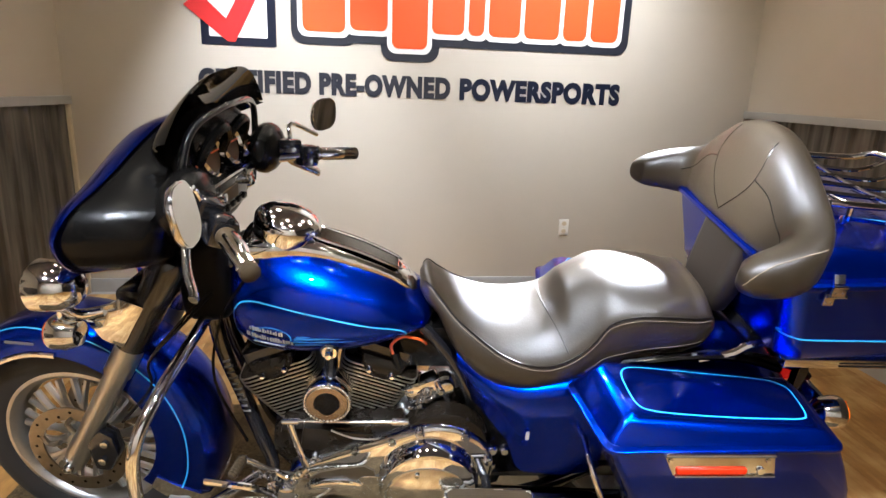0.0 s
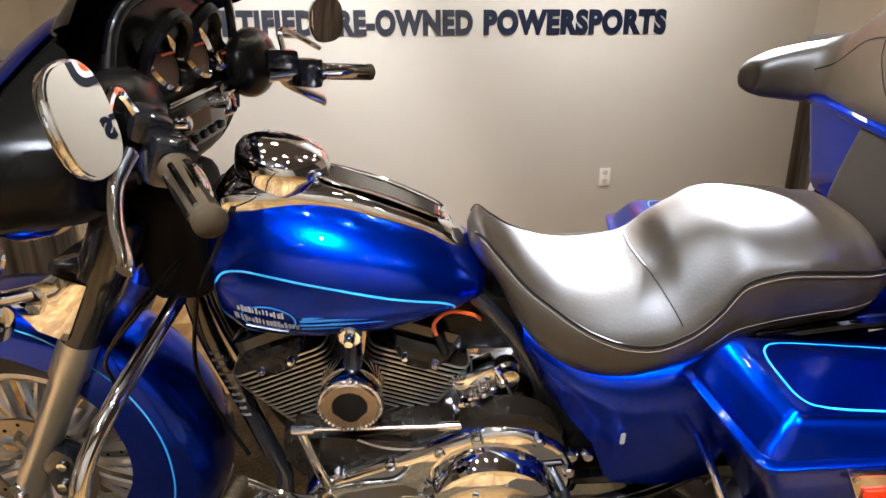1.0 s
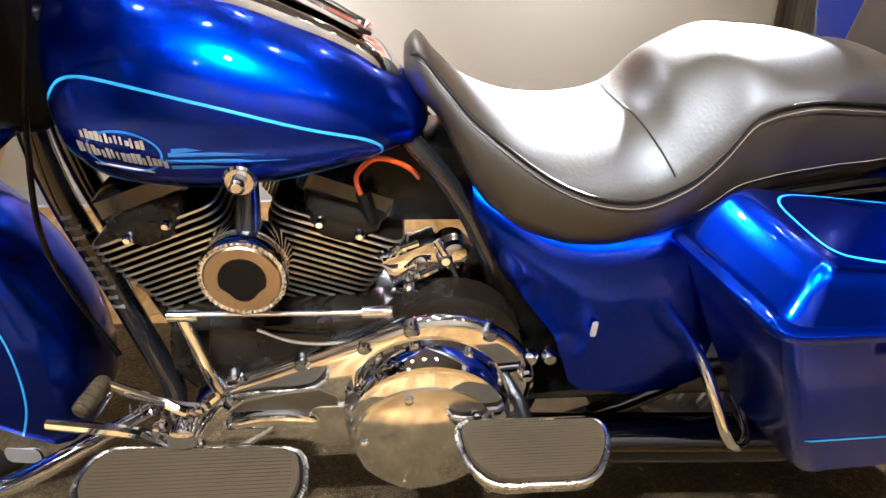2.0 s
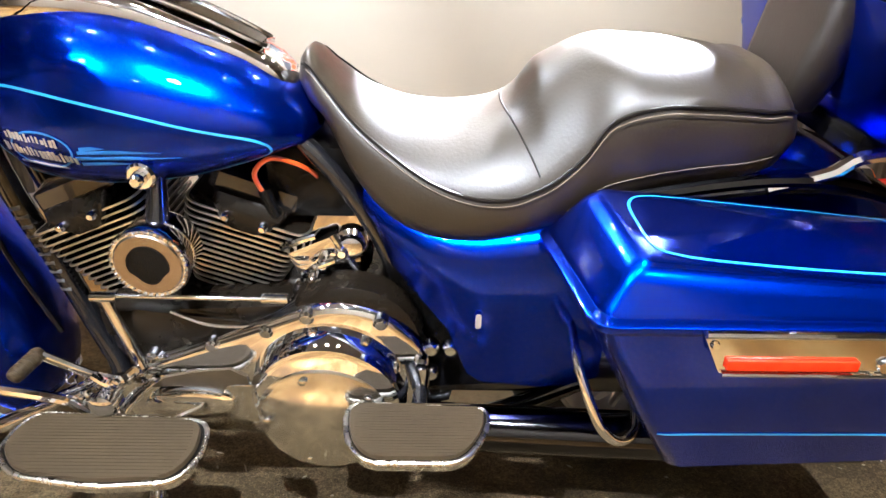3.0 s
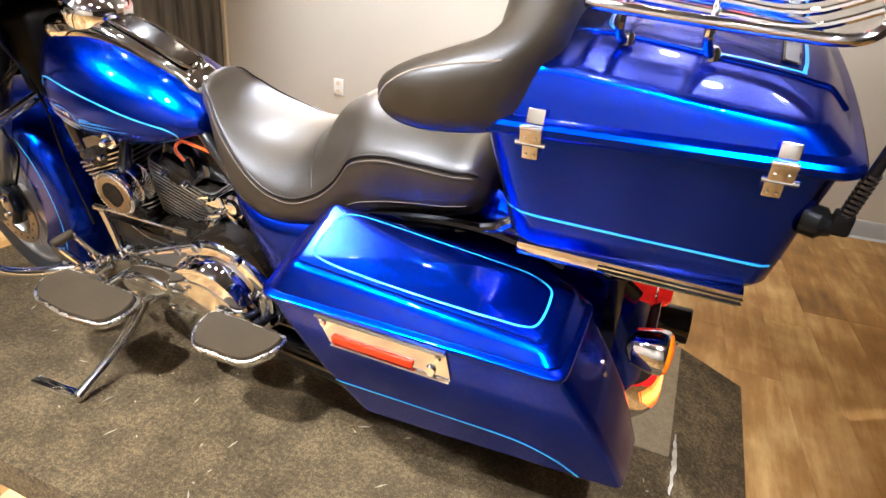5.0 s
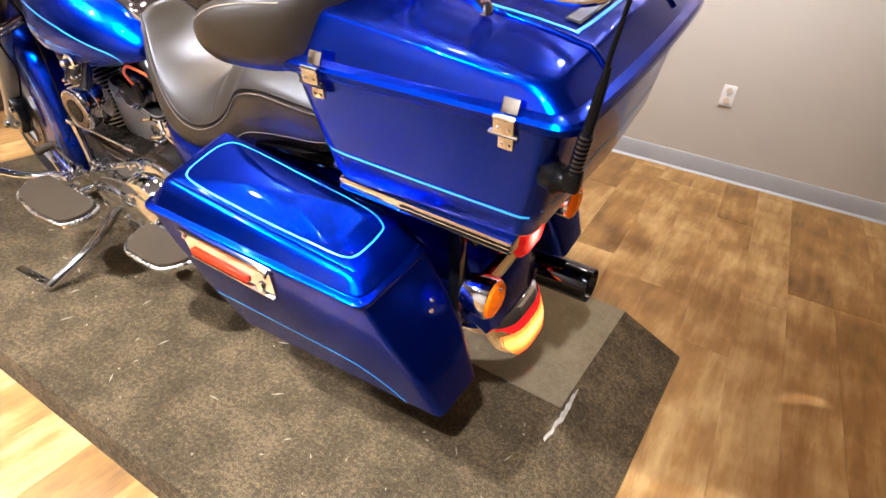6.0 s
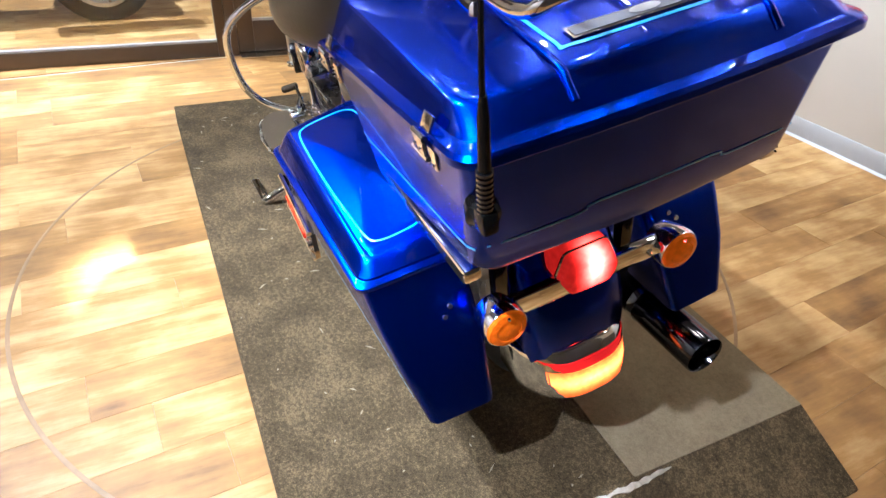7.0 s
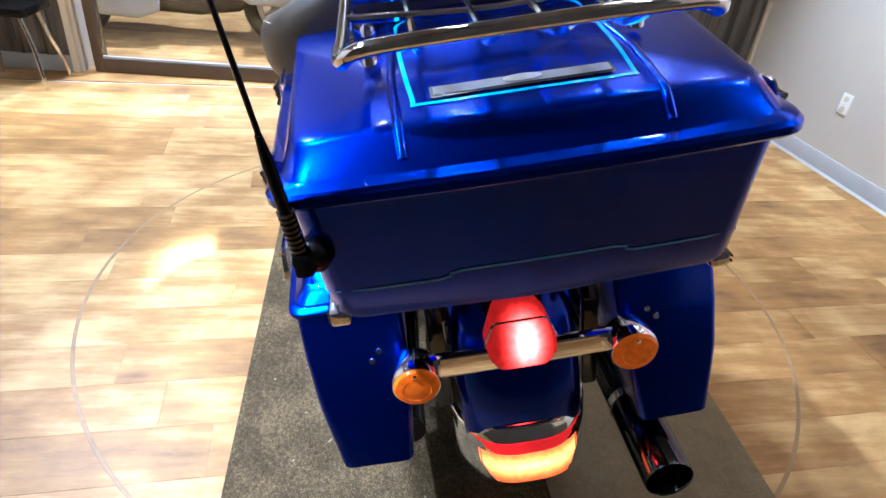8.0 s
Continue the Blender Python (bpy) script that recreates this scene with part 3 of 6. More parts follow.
outlet(-2.15, 0.313)

# ---- wall sign ----
SIGN = ROOM @ Matrix.Translation((0, Y1, 0)) @ Matrix.Rotation(radians(90), 4, "X")
sign = thing("wall_lettering", "black vinyl lettering on the beige wall", "lettering", at=SIGN)
words("CERTIFIED PRE-OWNED", 0.145, 1.62, 0.004, BLACK_VINYL, "text_line", sign, pose(-2.27, 1.256, 0.003), 0.062)
words("POWERSPORTS", 0.145, 1.133, 0.004, BLUE_VINYL, "text_line", sign, pose(-0.588, 1.256, 0.003), 0.062)


def blob(outline, z0, z1):
    return prism(outline, "z", z0, z1)


def rounded(x0, x1, y0, y1, r, k=5):
    pts = []
    for cx, cy, a in ((x1 - r, y1 - r, 0), (x0 + r, y1 - r, 90), (x0 + r, y0 + r, 180), (x1 - r, y0 + r, 270)):
        for i in range(k + 1):
            b = radians(a + 90 * i / k)
            pts.append((cx + r * math.cos(b), cy + r * math.sin(b)))
    return pts


logo = thing("wall_logo", "orange, white and black vinyl logo on the beige wall", "logo", at=SIGN @ pose(-0.0185, -0.01, 0) @ Matrix.Diagonal((0.9615, 1, 1, 1)))
LETTERS = [(-1.78, -1.50, 1.66, 2.28), (-1.47, -1.22, 1.68, 2.02), (-1.19, -0.95, 1.58, 2.02), (-0.92, -0.70, 1.68, 2.02), (-0.67, -0.56, 1.68, 2.3),
           (-0.53, -0.31, 1.68, 2.3), (-0.28, -0.03, 1.68, 2.02), (0.0, 0.17, 1.68, 2.02), (0.2, 0.4, 1.68, 2.2)]
part("backing", blob(rounded(-1.62, 0.5, 1.72, 2.42, 0.09), 0.0008, 0.0035), BLACK_VINYL, logo)
for i, (a, b, low, top) in enumerate(LETTERS):
    a, b, step = a + 0.12, b + 0.12, 0.00012 * i
    part("outline", blob(rounded(a - 0.075, b + 0.085, low - 0.08, top + 0.07, 0.085), 0.001 + step, 0.0042 + step), BLACK_VINYL, logo)
    part("white_edge", blob(rounded(a - 0.032, b + 0.032, low - 0.032, top + 0.03, 0.06), 0.0056 + step, 0.0068 + step), WHITE_VINYL, logo)
    part("block", blob(rounded(a, b, low, top, 0.045), 0.0082 + step, 0.0092 + step), ORANGE_VINYL, logo)
t = thing("tick_box", "white square with a navy border and red tick", "logo", at=SIGN)
part("border", blob(rounded(-2.236, -1.778, 1.542, 2.0, 0.01), 0.001, 0.003), BLUE_VINYL, t)
part("field", blob(rounded(-2.186, -1.832, 1.592, 1.95, 0.01), 0.0035, 0.005), WHITE_VINYL, t)
part("tick", blob([(-2.33, 1.77), (-2.24, 1.85), (-2.08, 1.70), (-1.84, 2.14), (-1.74, 2.12), (-2.03, 1.565), (-2.075, 1.565)], 0.0055, 0.008), RED_VINYL, t)


# ---- ceiling lamps ----
# fixtures out of view, also above the spots that were added to brighten things
for at in [spot[0] for spot in SPOTS] + DOWNLIGHTS:
    t = thing("ceiling_spot", "small round ceiling spot lamp with a white rim, out of view", "ceiling lamp", "ceiling spots", at=Matrix.Translation((at[0], at[1], CEIL)))
    part("rim", lathe([(0, 0.075), (0.006, 0.075), (0.01, 0.06), (0.004, 0.055)], (0, 0, 0), (0, 0, -1), 24, cap=False), WHITE_PLASTIC, t)
    part("lens", lathe([(0.002, 0.055), (0.005, 0.05)], (0, 0, 0), (0, 0, -1), 24), LAMP_LENS, t)

# ---- the platform under the motorcycle ----
PX0, PX1, PX2, PY0, PY1 = -2.41, 0.128, 0.347, -0.592, 0.788
deck = thing("display_platform", "low display platform covered in worn charcoal carpet", "platform")
bm = prism([(PX0, FLOOR), (PX0, 0.0), (PX1, 0.0), (PX2, FLOOR + 0.012), (PX2, FLOOR)], "y", PY0, PY1, 0.006, 2)
part("carpeted_deck", bm, CARPET, deck)
RUNNER = carpet_material("flattened_grey_carpet", (0.1, 0.076, 0.044), (0.165, 0.127, 0.074), (0.24, 0.188, 0.115), 0.35, 0.5)
part("smooth_runner", prism(rounded(-0.95, 0.127, 0.195, 0.784, 0.006), "z", 0.0005, 0.0035), RUNNER, deck, "flattened smooth grey carpet strip")
# the tear along the crease of the ramp
TORN = material("torn_backing", (0.33, 0.29, 0.23), 0.9, noise_scale=60, vary=0.3)
random.seed(4)
edge_in, edge_out = [], []
for i in range(13):
    y = 0.06 + 0.235 * i / 12
    wide = 0.008 * math.sin(math.pi * min(1.0, (i + 0.5) / 12.5)) * random.uniform(0.35, 1.5)
    edge_in.append((0.137 + random.uniform(-0.003, 0.003), y))
    edge_out.append((0.14 + wide, y + random.uniform(-0.006, 0.006)))
bm = bmesh.new()
for (a, b), (c, d) in zip(zip(edge_in, edge_out), zip(edge_in[1:], edge_out[1:])):
    lift = [random.uniform(0.003, 0.009) for k in range(4)]
    quad = [bm.verts.new((p[0], p[1], -max(0.0, p[0] - 0.128) * 0.402 + h)) for p, h in zip((a, b, d, c), lift)]
    bm.faces.new(quad)
made = bmesh.ops.extrude_face_region(bm, geom=bm.faces[:])
bmesh.ops.translate(bm, vec=(0, 0, -0.004), verts=[v for v in made["geom"] if isinstance(v, bmesh.types.BMVert)])
part("torn_edge", bm, TORN, deck, "pale torn carpet edge")
# lint and pale scuffs trodden into the carpet
rng_lint = random.Random(21)
bm = bmesh.new()
for i in range(80):
    x, y, a = rng_lint.uniform(-2.3, 0.1), rng_lint.uniform(-0.57, 0.1), rng_lint.uniform(0, math.pi)
    long, wide = rng_lint.choice((0.004, 0.006, 0.009, 0.016)), rng_lint.uniform(0.0012, 0.0025)
    d, n = Vector((math.cos(a), math.sin(a), 0)) * long, Vector((-math.sin(a), math.cos(a), 0)) * wide
    at = Vector((x, y, 0.0015))
    loft([[at - d, at + n, at + d, at - n], [at - d + Vector((0, 0, 0.0015)), at + n + Vector((0, 0, 0.003)), at + d + Vector((0, 0, 0.0015)), at - n + Vector((0, 0, 0.003))]], bm=bm)
lint = part("lint", bm, material("lint", (0.24, 0.2, 0.14), 0.9), deck, "pale lint and scuffs in the pile")
lint["kind"] = "stuff"

# ---- the motorcycle: x along it (front towards -x), y across it, z up, leaning on its stand ----
LEAN = pose(0, 0.132, 0, 11.75) @ Matrix.Translation((0.013, -0.0105, 0.0195)) @ Matrix.Scale(0.966, 4)
bike = thing("touring_motorcycle", "glossy candy blue touring motorcycle leaning on its side stand", "motorcycle", at=LEAN)
AXLE_F, AXLE_R = Vector((-2.115, 0, 0.325)), Vector((-0.45, 0, 0.32))

# the front end turns about the steering head
STEER = Matrix.Translation((-1.72, 0, 1.0)) @ Matrix.Rotation(radians(-8.0), 4, Vector((0.47, 0, 0.88))) @ Matrix.Translation((1.72, 0, -1.0))


def B(name, bm, mat, parent=None, label="", angle=38, steer=False):
    if steer:
        bmesh.ops.transform(bm, matrix=STEER @ steer if isinstance(steer, Matrix) else STEER, verts=bm.verts)
    return part(name, bm, mat, parent or bike, label, angle)


# -- wheels --
GROW = 1.065


def grown(bm, at):
    """A wheel part enlarged about its axle, across the tread only."""
    bmesh.ops.transform(bm, matrix=Matrix.Translation(at) @ Matrix.Diagonal((GROW, 1, GROW, 1)) @ Matrix.Translation(-Vector(at)), verts=bm.verts)
    return bm


def tyre(at, steer, wide=0.065):
    at = Vector(at)
    prof = []
    for i in range(15):
        a = math.pi * i / 14
        prof.append((-wide * math.cos(a), 0.26 + 0.056 * math.sin(a) ** 0.7))
    prof = [(-wide * 0.75, 0.222)] + prof + [(wide * 0.75, 0.222)]
    return grown(lathe(prof, at, (0, 1, 0), 64, cap=False), at)


def wheel(name, at, steer, wide=0.065):
    hub = B(name, lathe([(-0.07, 0.022), (-0.07, 0.045), (-0.045, 0.06), (0.045, 0.06), (0.07, 0.045), (0.07, 0.022)], at, (0, 1, 0), 32), ALLOY, label="cast alloy wheel with many spokes", steer=steer)
    B("tyre", tyre(at, steer, wide), RUBBER, hub, "black ribbed tyre", steer=steer)
    B("rim", grown(lathe([(-wide * 0.78, 0.226), (-wide * 0.8, 0.216), (-wide * 0.7, 0.206), (-wide * 0.3, 0.196), (wide * 0.3, 0.196), (wide * 0.7, 0.206), (wide * 0.8, 0.216), (wide * 0.78, 0.226)], at, (0, 1, 0), 64, cap=False), at), ALLOY, hub, "machined alloy rim", steer=steer)
    for i in range(14):
        a = 2 * math.pi * i / 14
        for off in (-0.075, 0.075):
            c, s = math.cos(a), math.sin(a)
            d, n = Vector((c, 0, s)), Vector((-s, 0, c))
            p = Vector(at) + d * 0.05 + n * 0.05 * off * 6
            q = Vector(at) + d * 0.2 + n * 0.2 * off * 1.6
            B("spoke", tube([p + Vector((0, -0.022, 0)), (p + q) / 2 + Vector((0, -0.03, 0)), q + Vector((0, -0.02, 0))], 0.008, 6, 3, flat=1.5), ALLOY, hub, steer=steer)
    return hub


def brake_disc(at, y, steer):
    at = Vector(at)
    bm = lathe([(-0.003, 0.105), (-0.003, 0.146), (0.003, 0.146), (0.003, 0.105), (-0.003, 0.105)], at + Vector((0, y, 0)), (0, 1, 0), 48, cap=False)
    disc = B("brake_disc", bm, STEEL, label="drilled steel brake disc", steer=steer)
    for i in range(5):
        a = 2 * math.pi * i / 5 + 0.3
        d = Vector((math.cos(a), 0, math.sin(a)))
        n = Vector((-math.sin(a), 0, math.cos(a)))
        B("disc_arm", tube([at + d * 0.055 + Vector((0, y, 0)), at + d * 0.085 + n * 0.02 + Vector((0, y, 0)), at + d * 0.112 + Vector((0, y, 0))], 0.008, 6, 3), STEEL, disc, steer=steer)
    for i in range(20):
        a = 2 * math.pi * i / 20
        r = 0.118 + 0.007 * (i % 3)
        B("drill_hole", lathe([(0, 0.0045), (0.0008, 0.0045)], at + Vector((r * math.cos(a), y - 0.0042, r * math.sin(a))), (0, 1, 0), 8), HOLE_SHADE, disc, steer=steer)
    return disc


wheel("front_wheel", AXLE_F, True)
brake_disc(AXLE_F, -0.085, True)
brake_disc(AXLE_F, 0.085, True)
bm = tube([AXLE_F + Vector((0, -0.15, 0)), AXLE_F + Vector((0, 0.15, 0))], 0.016, 12, 1)
B("front_axle", bm, CHROME, steer=True)
bm = prism([(-2.03, 0.31), (-1.985, 0.31), (-1.955, 0.37), (-1.965, 0.43), (-2.0, 0.45), (-2.045, 0.4)], "y", -0.145, -0.1, 0.012)
cal = B("brake_caliper", bm, BLACK_GLOSS, label="black front brake caliper", steer=True)
for p in ((-2.0, 0.35), (-1.985, 0.41)):
    B("caliper_bolt", lathe([(0, 0.011), (0.008, 0.011), (0.01, 0.006)], (p[0], -0.146, p[1]), (0, -1, 0), 10), CHROME, cal, steer=True)
wheel("rear_wheel", AXLE_R, False, 0.085)

# -- front fender --


def fender(axle, r, wide, a0, a1, skirt, n=34):
    """Half pipe round a wheel. skirt(a) gives the inner radius to which the sides reach at that angle."""
    rings = []
    for i in range(n + 1):
        a = radians(a0 + (a1 - a0) * i / n)
        d = Vector((math.cos(a), 0, math.sin(a)))
        rin = skirt(math.degrees(a))
        prof = [(-wide, rin), (-wide * 1.02, (rin + r) * 0.5), (-wide * 0.97, r * 0.93), (-wide * 0.78, r * 0.98), (-wide * 0.4, r), (0, r * 1.004), (wide * 0.4, r), (wide * 0.78, r * 0.98), (wide * 0.97, r * 0.93), (wide * 1.02, (rin + r) * 0.5), (wide, rin)]
        inner = [(u * 0.95, max(rin, q - 0.004)) for u, q in reversed(prof)]
        rings.append([Vector(axle) + d * q + Vector((0, u, 0)) for u, q in prof + inner])
    return loft(rings)


def front_skirt(a):
    return lerp_table([(-40, 0.2), (-10, 0.22), (25, 0.24), (60, 0.27), (100, 0.3), (150, 0.32), (180, 0.33)], a)[0]


FFC = AXLE_F + Vector((0.015, 0, 0.03))
ff = B("front_fender", fender(FFC, 0.395, 0.098, -33, 148, front_skirt), BLUE, label="deep candy blue front fender with light blue pinstripes", steer=True)
for side in (-1, 1):
    pts = [STEER @ (FFC + Vector((math.cos(radians(a)) * r, side * 0.3, math.sin(radians(a)) * r))) for a, r in ((-30, 0.345), (-10, 0.345), (15, 0.348), (40, 0.352), (70, 0.356), (100, 0.36), (125, 0.362), (142, 0.362))]
    stripe_on(ff, pts, (0, -side, 0))
# chrome trims of the fender: the front strip and the rear tip
for side in (-1, 1):
    pts = [FFC + Vector((math.cos(radians(a)) * (front_skirt(a) + 0.004), side * 0.101, math.sin(radians(a)) * (front_skirt(a) + 0.004))) for a in (92, 105, 120, 135, 147)]
    B("edge_trim", tube(pts, 0.005, 8, 3, flat=1.6), CHROME, ff, "chrome fender edge strip", steer=True)
B("fender_tip", fender(FFC, 0.4, 0.102, -34, -23, lambda a: 0.235, 6), CHROME, ff, "chrome rear fender tip", steer=True)
bm = prism(rounded(-1.855, -1.79, 0.165, 0.2, 0.012), "y", -0.1045, -0.103)
B("fender_badge", bm, BADGE, ff, steer=True)
bm = prism(rounded(-2.24, -2.16, 0.682, 0.69, 0.004), "y", -0.1035, -0.102)
B("script_badge", bm, GREY_PRINT, ff, "thin script badge", steer=True)

# -- fork --
for side in (-1, 1):
    y = side * 0.118
    low, top = Vector((-2.105, y, 0.315)), Vector((-1.70, y, 1.04))
    d = (top - low).normalized()
    leg = B("fork_leg", lathe([(-0.02, 0.018), (-0.012, 0.03), (0.06, 0.034), (0.1, 0.031), (0.36, 0.031), (0.362, 0.036), (0.47, 0.036)], low, d, 24), FORK, label="satin alloy fork leg", steer=True)
    B("fork_cover", lathe([(0.47, 0.041), (0.56, 0.041), (0.74, 0.045), (0.76, 0.034)], low, d, 24), BLACK_GLOSS if side < 0 else CHROME, leg, steer=True)
    B("axle_cap", lathe([(0, 0.014), (0.012, 0.014), (0.018, 0.008)], low + Vector((0, side * 0.03, 0.0)), (0, side, 0), 16), CHROME, leg, steer=True)
bm = prism([(-1.96, 0.82), (-1.86, 0.88), (-1.8, 0.86), (-1.87, 0.74), (-1.92, 0.76)], "y", -0.165, -0.155, 0.003)
B("fork_bracket", bm, CHROME, label="chrome fork nacelle bracket", steer=True)
bm = prism([(-1.96, 0.82), (-1.86, 0.88), (-1.8, 0.86), (-1.87, 0.74), (-1.92, 0.76)], "y", 0.155, 0.165, 0.003)
B("fork_bracket", bm, CHROME, label="chrome fork nacelle bracket", steer=True)
B("lower_triple_clamp", box((-1.83, 0, 0.86), (0.1, 0.3, 0.07), 0.015), BLACK_GLOSS, steer=True)

# -- passing lamps, headlamp, front turn signals --
for side in (-1, 1):
    at = Vector((-2.0, side * 0.215, 0.93))
    pod = B("passing_lamp", lathe([(0.09, 0.012), (0.085, 0.035), (0.06, 0.056), (0.02, 0.062), (-0.008, 0.063), (-0.014, 0.058)], at, (1, 0, 0), 28), CHROME, label="chrome round passing lamp", steer=True)
    B("lens", lathe([(-0.014, 0.056), (-0.022, 0.04), (-0.026, 0.01)], at, (1, 0, 0), 24), WHITE_PLASTIC, pod, "clear lamp lens", steer=True)
    B("lamp_bracket", tube([at + Vector((0.03, 0, -0.05)), at + Vector((0.05, -side * 0.03, -0.09)), (-1.88, side * 0.13, 0.84)], 0.014, 10), CHROME, pod, steer=True)
    at = Vector((-1.985, side * 0.205, 0.8))
    sig = B("front_turn_signal", lathe([(0.05, 0.006), (0.042, 0.03), (0.015, 0.042), (-0.02, 0.043), (-0.026, 0.038)], at, (1, 0, 0), 24), CHROME, label="chrome bullet turn signal with amber lens", steer=True)
    B("amber_lens", lathe([(-0.024, 0.04), (-0.034, 0.03), (-0.04, 0.008)], at, (1, 0, 0), 24), AMBER, sig, steer=True)
    B("signal_stem", tube([at + Vector((0, 0, 0.035)), at + Vector((0.01, 0, 0.075))], 0.01, 10, 2), CHROME, sig, steer=True)
at = Vector((-2.0, 0, 0.97))
head = B("headlamp", lathe([(0.1, 0.05), (0.06, 0.085), (0.0, 0.1), (-0.015, 0.098)], at, (1, 0, 0), 32), CHROME, label="large chrome headlamp", steer=True)
B("lens", lathe([(-0.015, 0.094), (-0.03, 0.06), (-0.036, 0.01)], at, (1, 0, 0), 32), WHITE_PLASTIC, head, steer=True)

# -- batwing fairing: painted outer shell, black inner shell --
EDGE = [(-1.725, 0.0, 1.305), (-1.73, 0.1, 1.3), (-1.75, 0.18, 1.262), (-1.785, 0.255, 1.205), (-1.82, 0.32, 1.16), (-1.842, 0.35, 1.115), (-1.848, 0.348, 1.07), (-1.845, 0.315, 1.022), (-1.86, 0.24, 0.985), (-1.875, 0.13, 0.965), (-1.88, 0.0, 0.96)]
edge = smooth_path(EDGE, 4)
edge = [Vector((p.x, -p.y, p.z)) for p in edge] + [p.copy() for p in reversed(edge[1:-1])]
NOSE = Vector((-1.95, 0, 1.085))


def towards(f):
    """The edge curve drawn in towards the nose or the dash: f 0 at the edge, 1 at the centre line."""
    k = 1 - f ** 1.35
    return [Vector((p.x + (NOSE.x - p.x) * f ** 0.66, p.y * k, NOSE.z + (p.z - NOSE.z) * k)) for p in edge]


shell = B("fairing_shell", loft([towards(f) for f in (0.0, 0.012, 0.04, 0.1, 0.18, 0.28, 0.4, 0.55, 0.7, 0.82, 0.9, 0.97)]), BLUE, label="candy blue batwing fairing shell", steer=True, angle=60)
stripe_on(shell, [STEER @ Vector((-1.9, -0.8, h)) for h in (1.09, 1.12, 1.15, 1.18)], (0, 1, 0), width=0.006)
rings = []
for k, dx, lim in ((0.965, 0.0, -1.9), (0.96, 0.03, -1.68), (0.935, 0.1, -1.67), (0.88, 0.155, -1.665), (0.79, 0.19, -1.665), (0.64, 0.2, -1.675), (0.5, 0.2, -1.69), (0.3, 0.2, -1.7), (0.08, 0.2, -1.7)):
    ring = []
    for p in edge:
        x = p.x + dx if lim > -1.7 or lim == -1.9 else lim
        if dx >= 0.085:
            x = min(x, lim) if p.z < 1.28 else min(p.x + dx * 0.6, lim)
        low = max(0.0, 1.1 - p.z)
        ring.append(Vector((x - 0.25 * low * (1 if dx > 0.05 else 0), p.y * k, 1.12 + (p.z - 1.12) * k)))
    rings.append(ring)
inner = B("inner_fairing", loft(rings), BLACK_SATIN, label="black moulded inner fairing", steer=True, angle=50)
DASH = Matrix.Translation((0.038, 0.0, -0.014))
for side in (-1, 1):
    rings = []
    for k in range(1, 12):
        t = math.pi * k / 12
        rings.append([Vector((-1.655 + 0.045 * math.sin(t) * math.cos(q), side * (0.245 - 0.1 * math.cos(t)), 1.185 + 0.07 * math.sin(t) * math.sin(q))) for q in [2 * math.pi * j / 18 for j in range(18)]])
    B("speaker_lobe", loft(rings), BLACK_SATIN, label="rounded black lobe of the inner fairing", steer=DASH, angle=60)
# hooded dash
rings = []
for x, w, lo, hi in ((-1.72, 0.2, 1.06, 1.34), (-1.69, 0.205, 1.05, 1.335), (-1.685, 0.19, 1.06, 1.315)):
    rings.append(ring_of(x, w, lo, 1.2, hi, 2.6, 3.0, 12))
B("dash_panel", loft(rings), BLACK_SATIN, label="black dash panel", steer=DASH)
for y, h, r in ((-0.058, 1.235, 0.047), (0.058, 1.235, 0.047), (-0.16, 1.21, 0.027), (0.16, 1.21, 0.027), (-0.15, 1.125, 0.027), (0.15, 1.125, 0.027)):
    at, ax = Vector((-1.69, y, h)), Vector((1, 0, 0.35))
    g = B("gauge", lathe([(-0.03, r * 1.12), (0.012, r * 1.15), (0.018, r * 1.05), (0.01, r * 0.95)], at, ax, 24, cap=False), CHROME, label="round gauge in a chrome bezel", steer=DASH)
    B("gauge_face", lathe([(0.004, r), (0.008, r * 0.9)], at, ax, 24), CHAMP, g, "amber lit gauge face", steer=DASH)
    B("gauge_needle", box(at + Vector((0.016, 0.2 * r, 0.2 * r)), (0.002, r * 0.9, 0.003)), ORANGE, g, steer=DASH)
    if r > 0.03:
        B("gauge_hood", tube([at + Vector((0.0, -r * 1.3, -0.02)), at + Vector((0.03, -r * 1.15, r * 0.8)), at + Vector((0.045, 0, r * 1.45)), at + Vector((0.03, r * 1.15, r * 0.8)), at + Vector((0.0, r * 1.3, -0.02))], 0.012, 8, 4), BLACK_SATIN, g, steer=DASH)
radio = B("radio", box((-1.682, 0.0, 1.125), (0.04, 0.2, 0.08), 0.006), BLACK_GLOSS, label="black radio with orange display", steer=DASH)
B("display", box((-1.66, -0.02, 1.13), (0.004, 0.1, 0.03), 0.001), CHAMP, radio, "orange display", steer=DASH)
for k in range(5):
    B("radio_key", box((-1.66, -0.07 + 0.035 * k, 1.1), (0.006, 0.022, 0.012), 0.002), BLACK_SATIN, radio, steer=DASH)
for y in (-0.08, 0.08):
    B("radio_knob", lathe([(0, 0.013), (0.018, 0.012), (0.02, 0.008)], (-1.662, y, 1.14), (1, 0, 0), 14), CHROME, radio, steer=DASH)
B("radio_trim", box((-1.661, 0, 1.172), (0.006, 0.2, 0.008), 0.002), CHROME, radio, steer=DASH)
B("dash_rim", tube([(-1.69, -0.215, 1.1), (-1.675, -0.215, 1.24), (-1.66, -0.165, 1.325), (-1.64, 0, 1.35), (-1.66, 0.165, 1.325), (-1.675, 0.215, 1.24), (-1.69, 0.215, 1.1)], 0.009, 10, 6), BLACK_GLOSS, label="glossy black dash rim", steer=DASH)
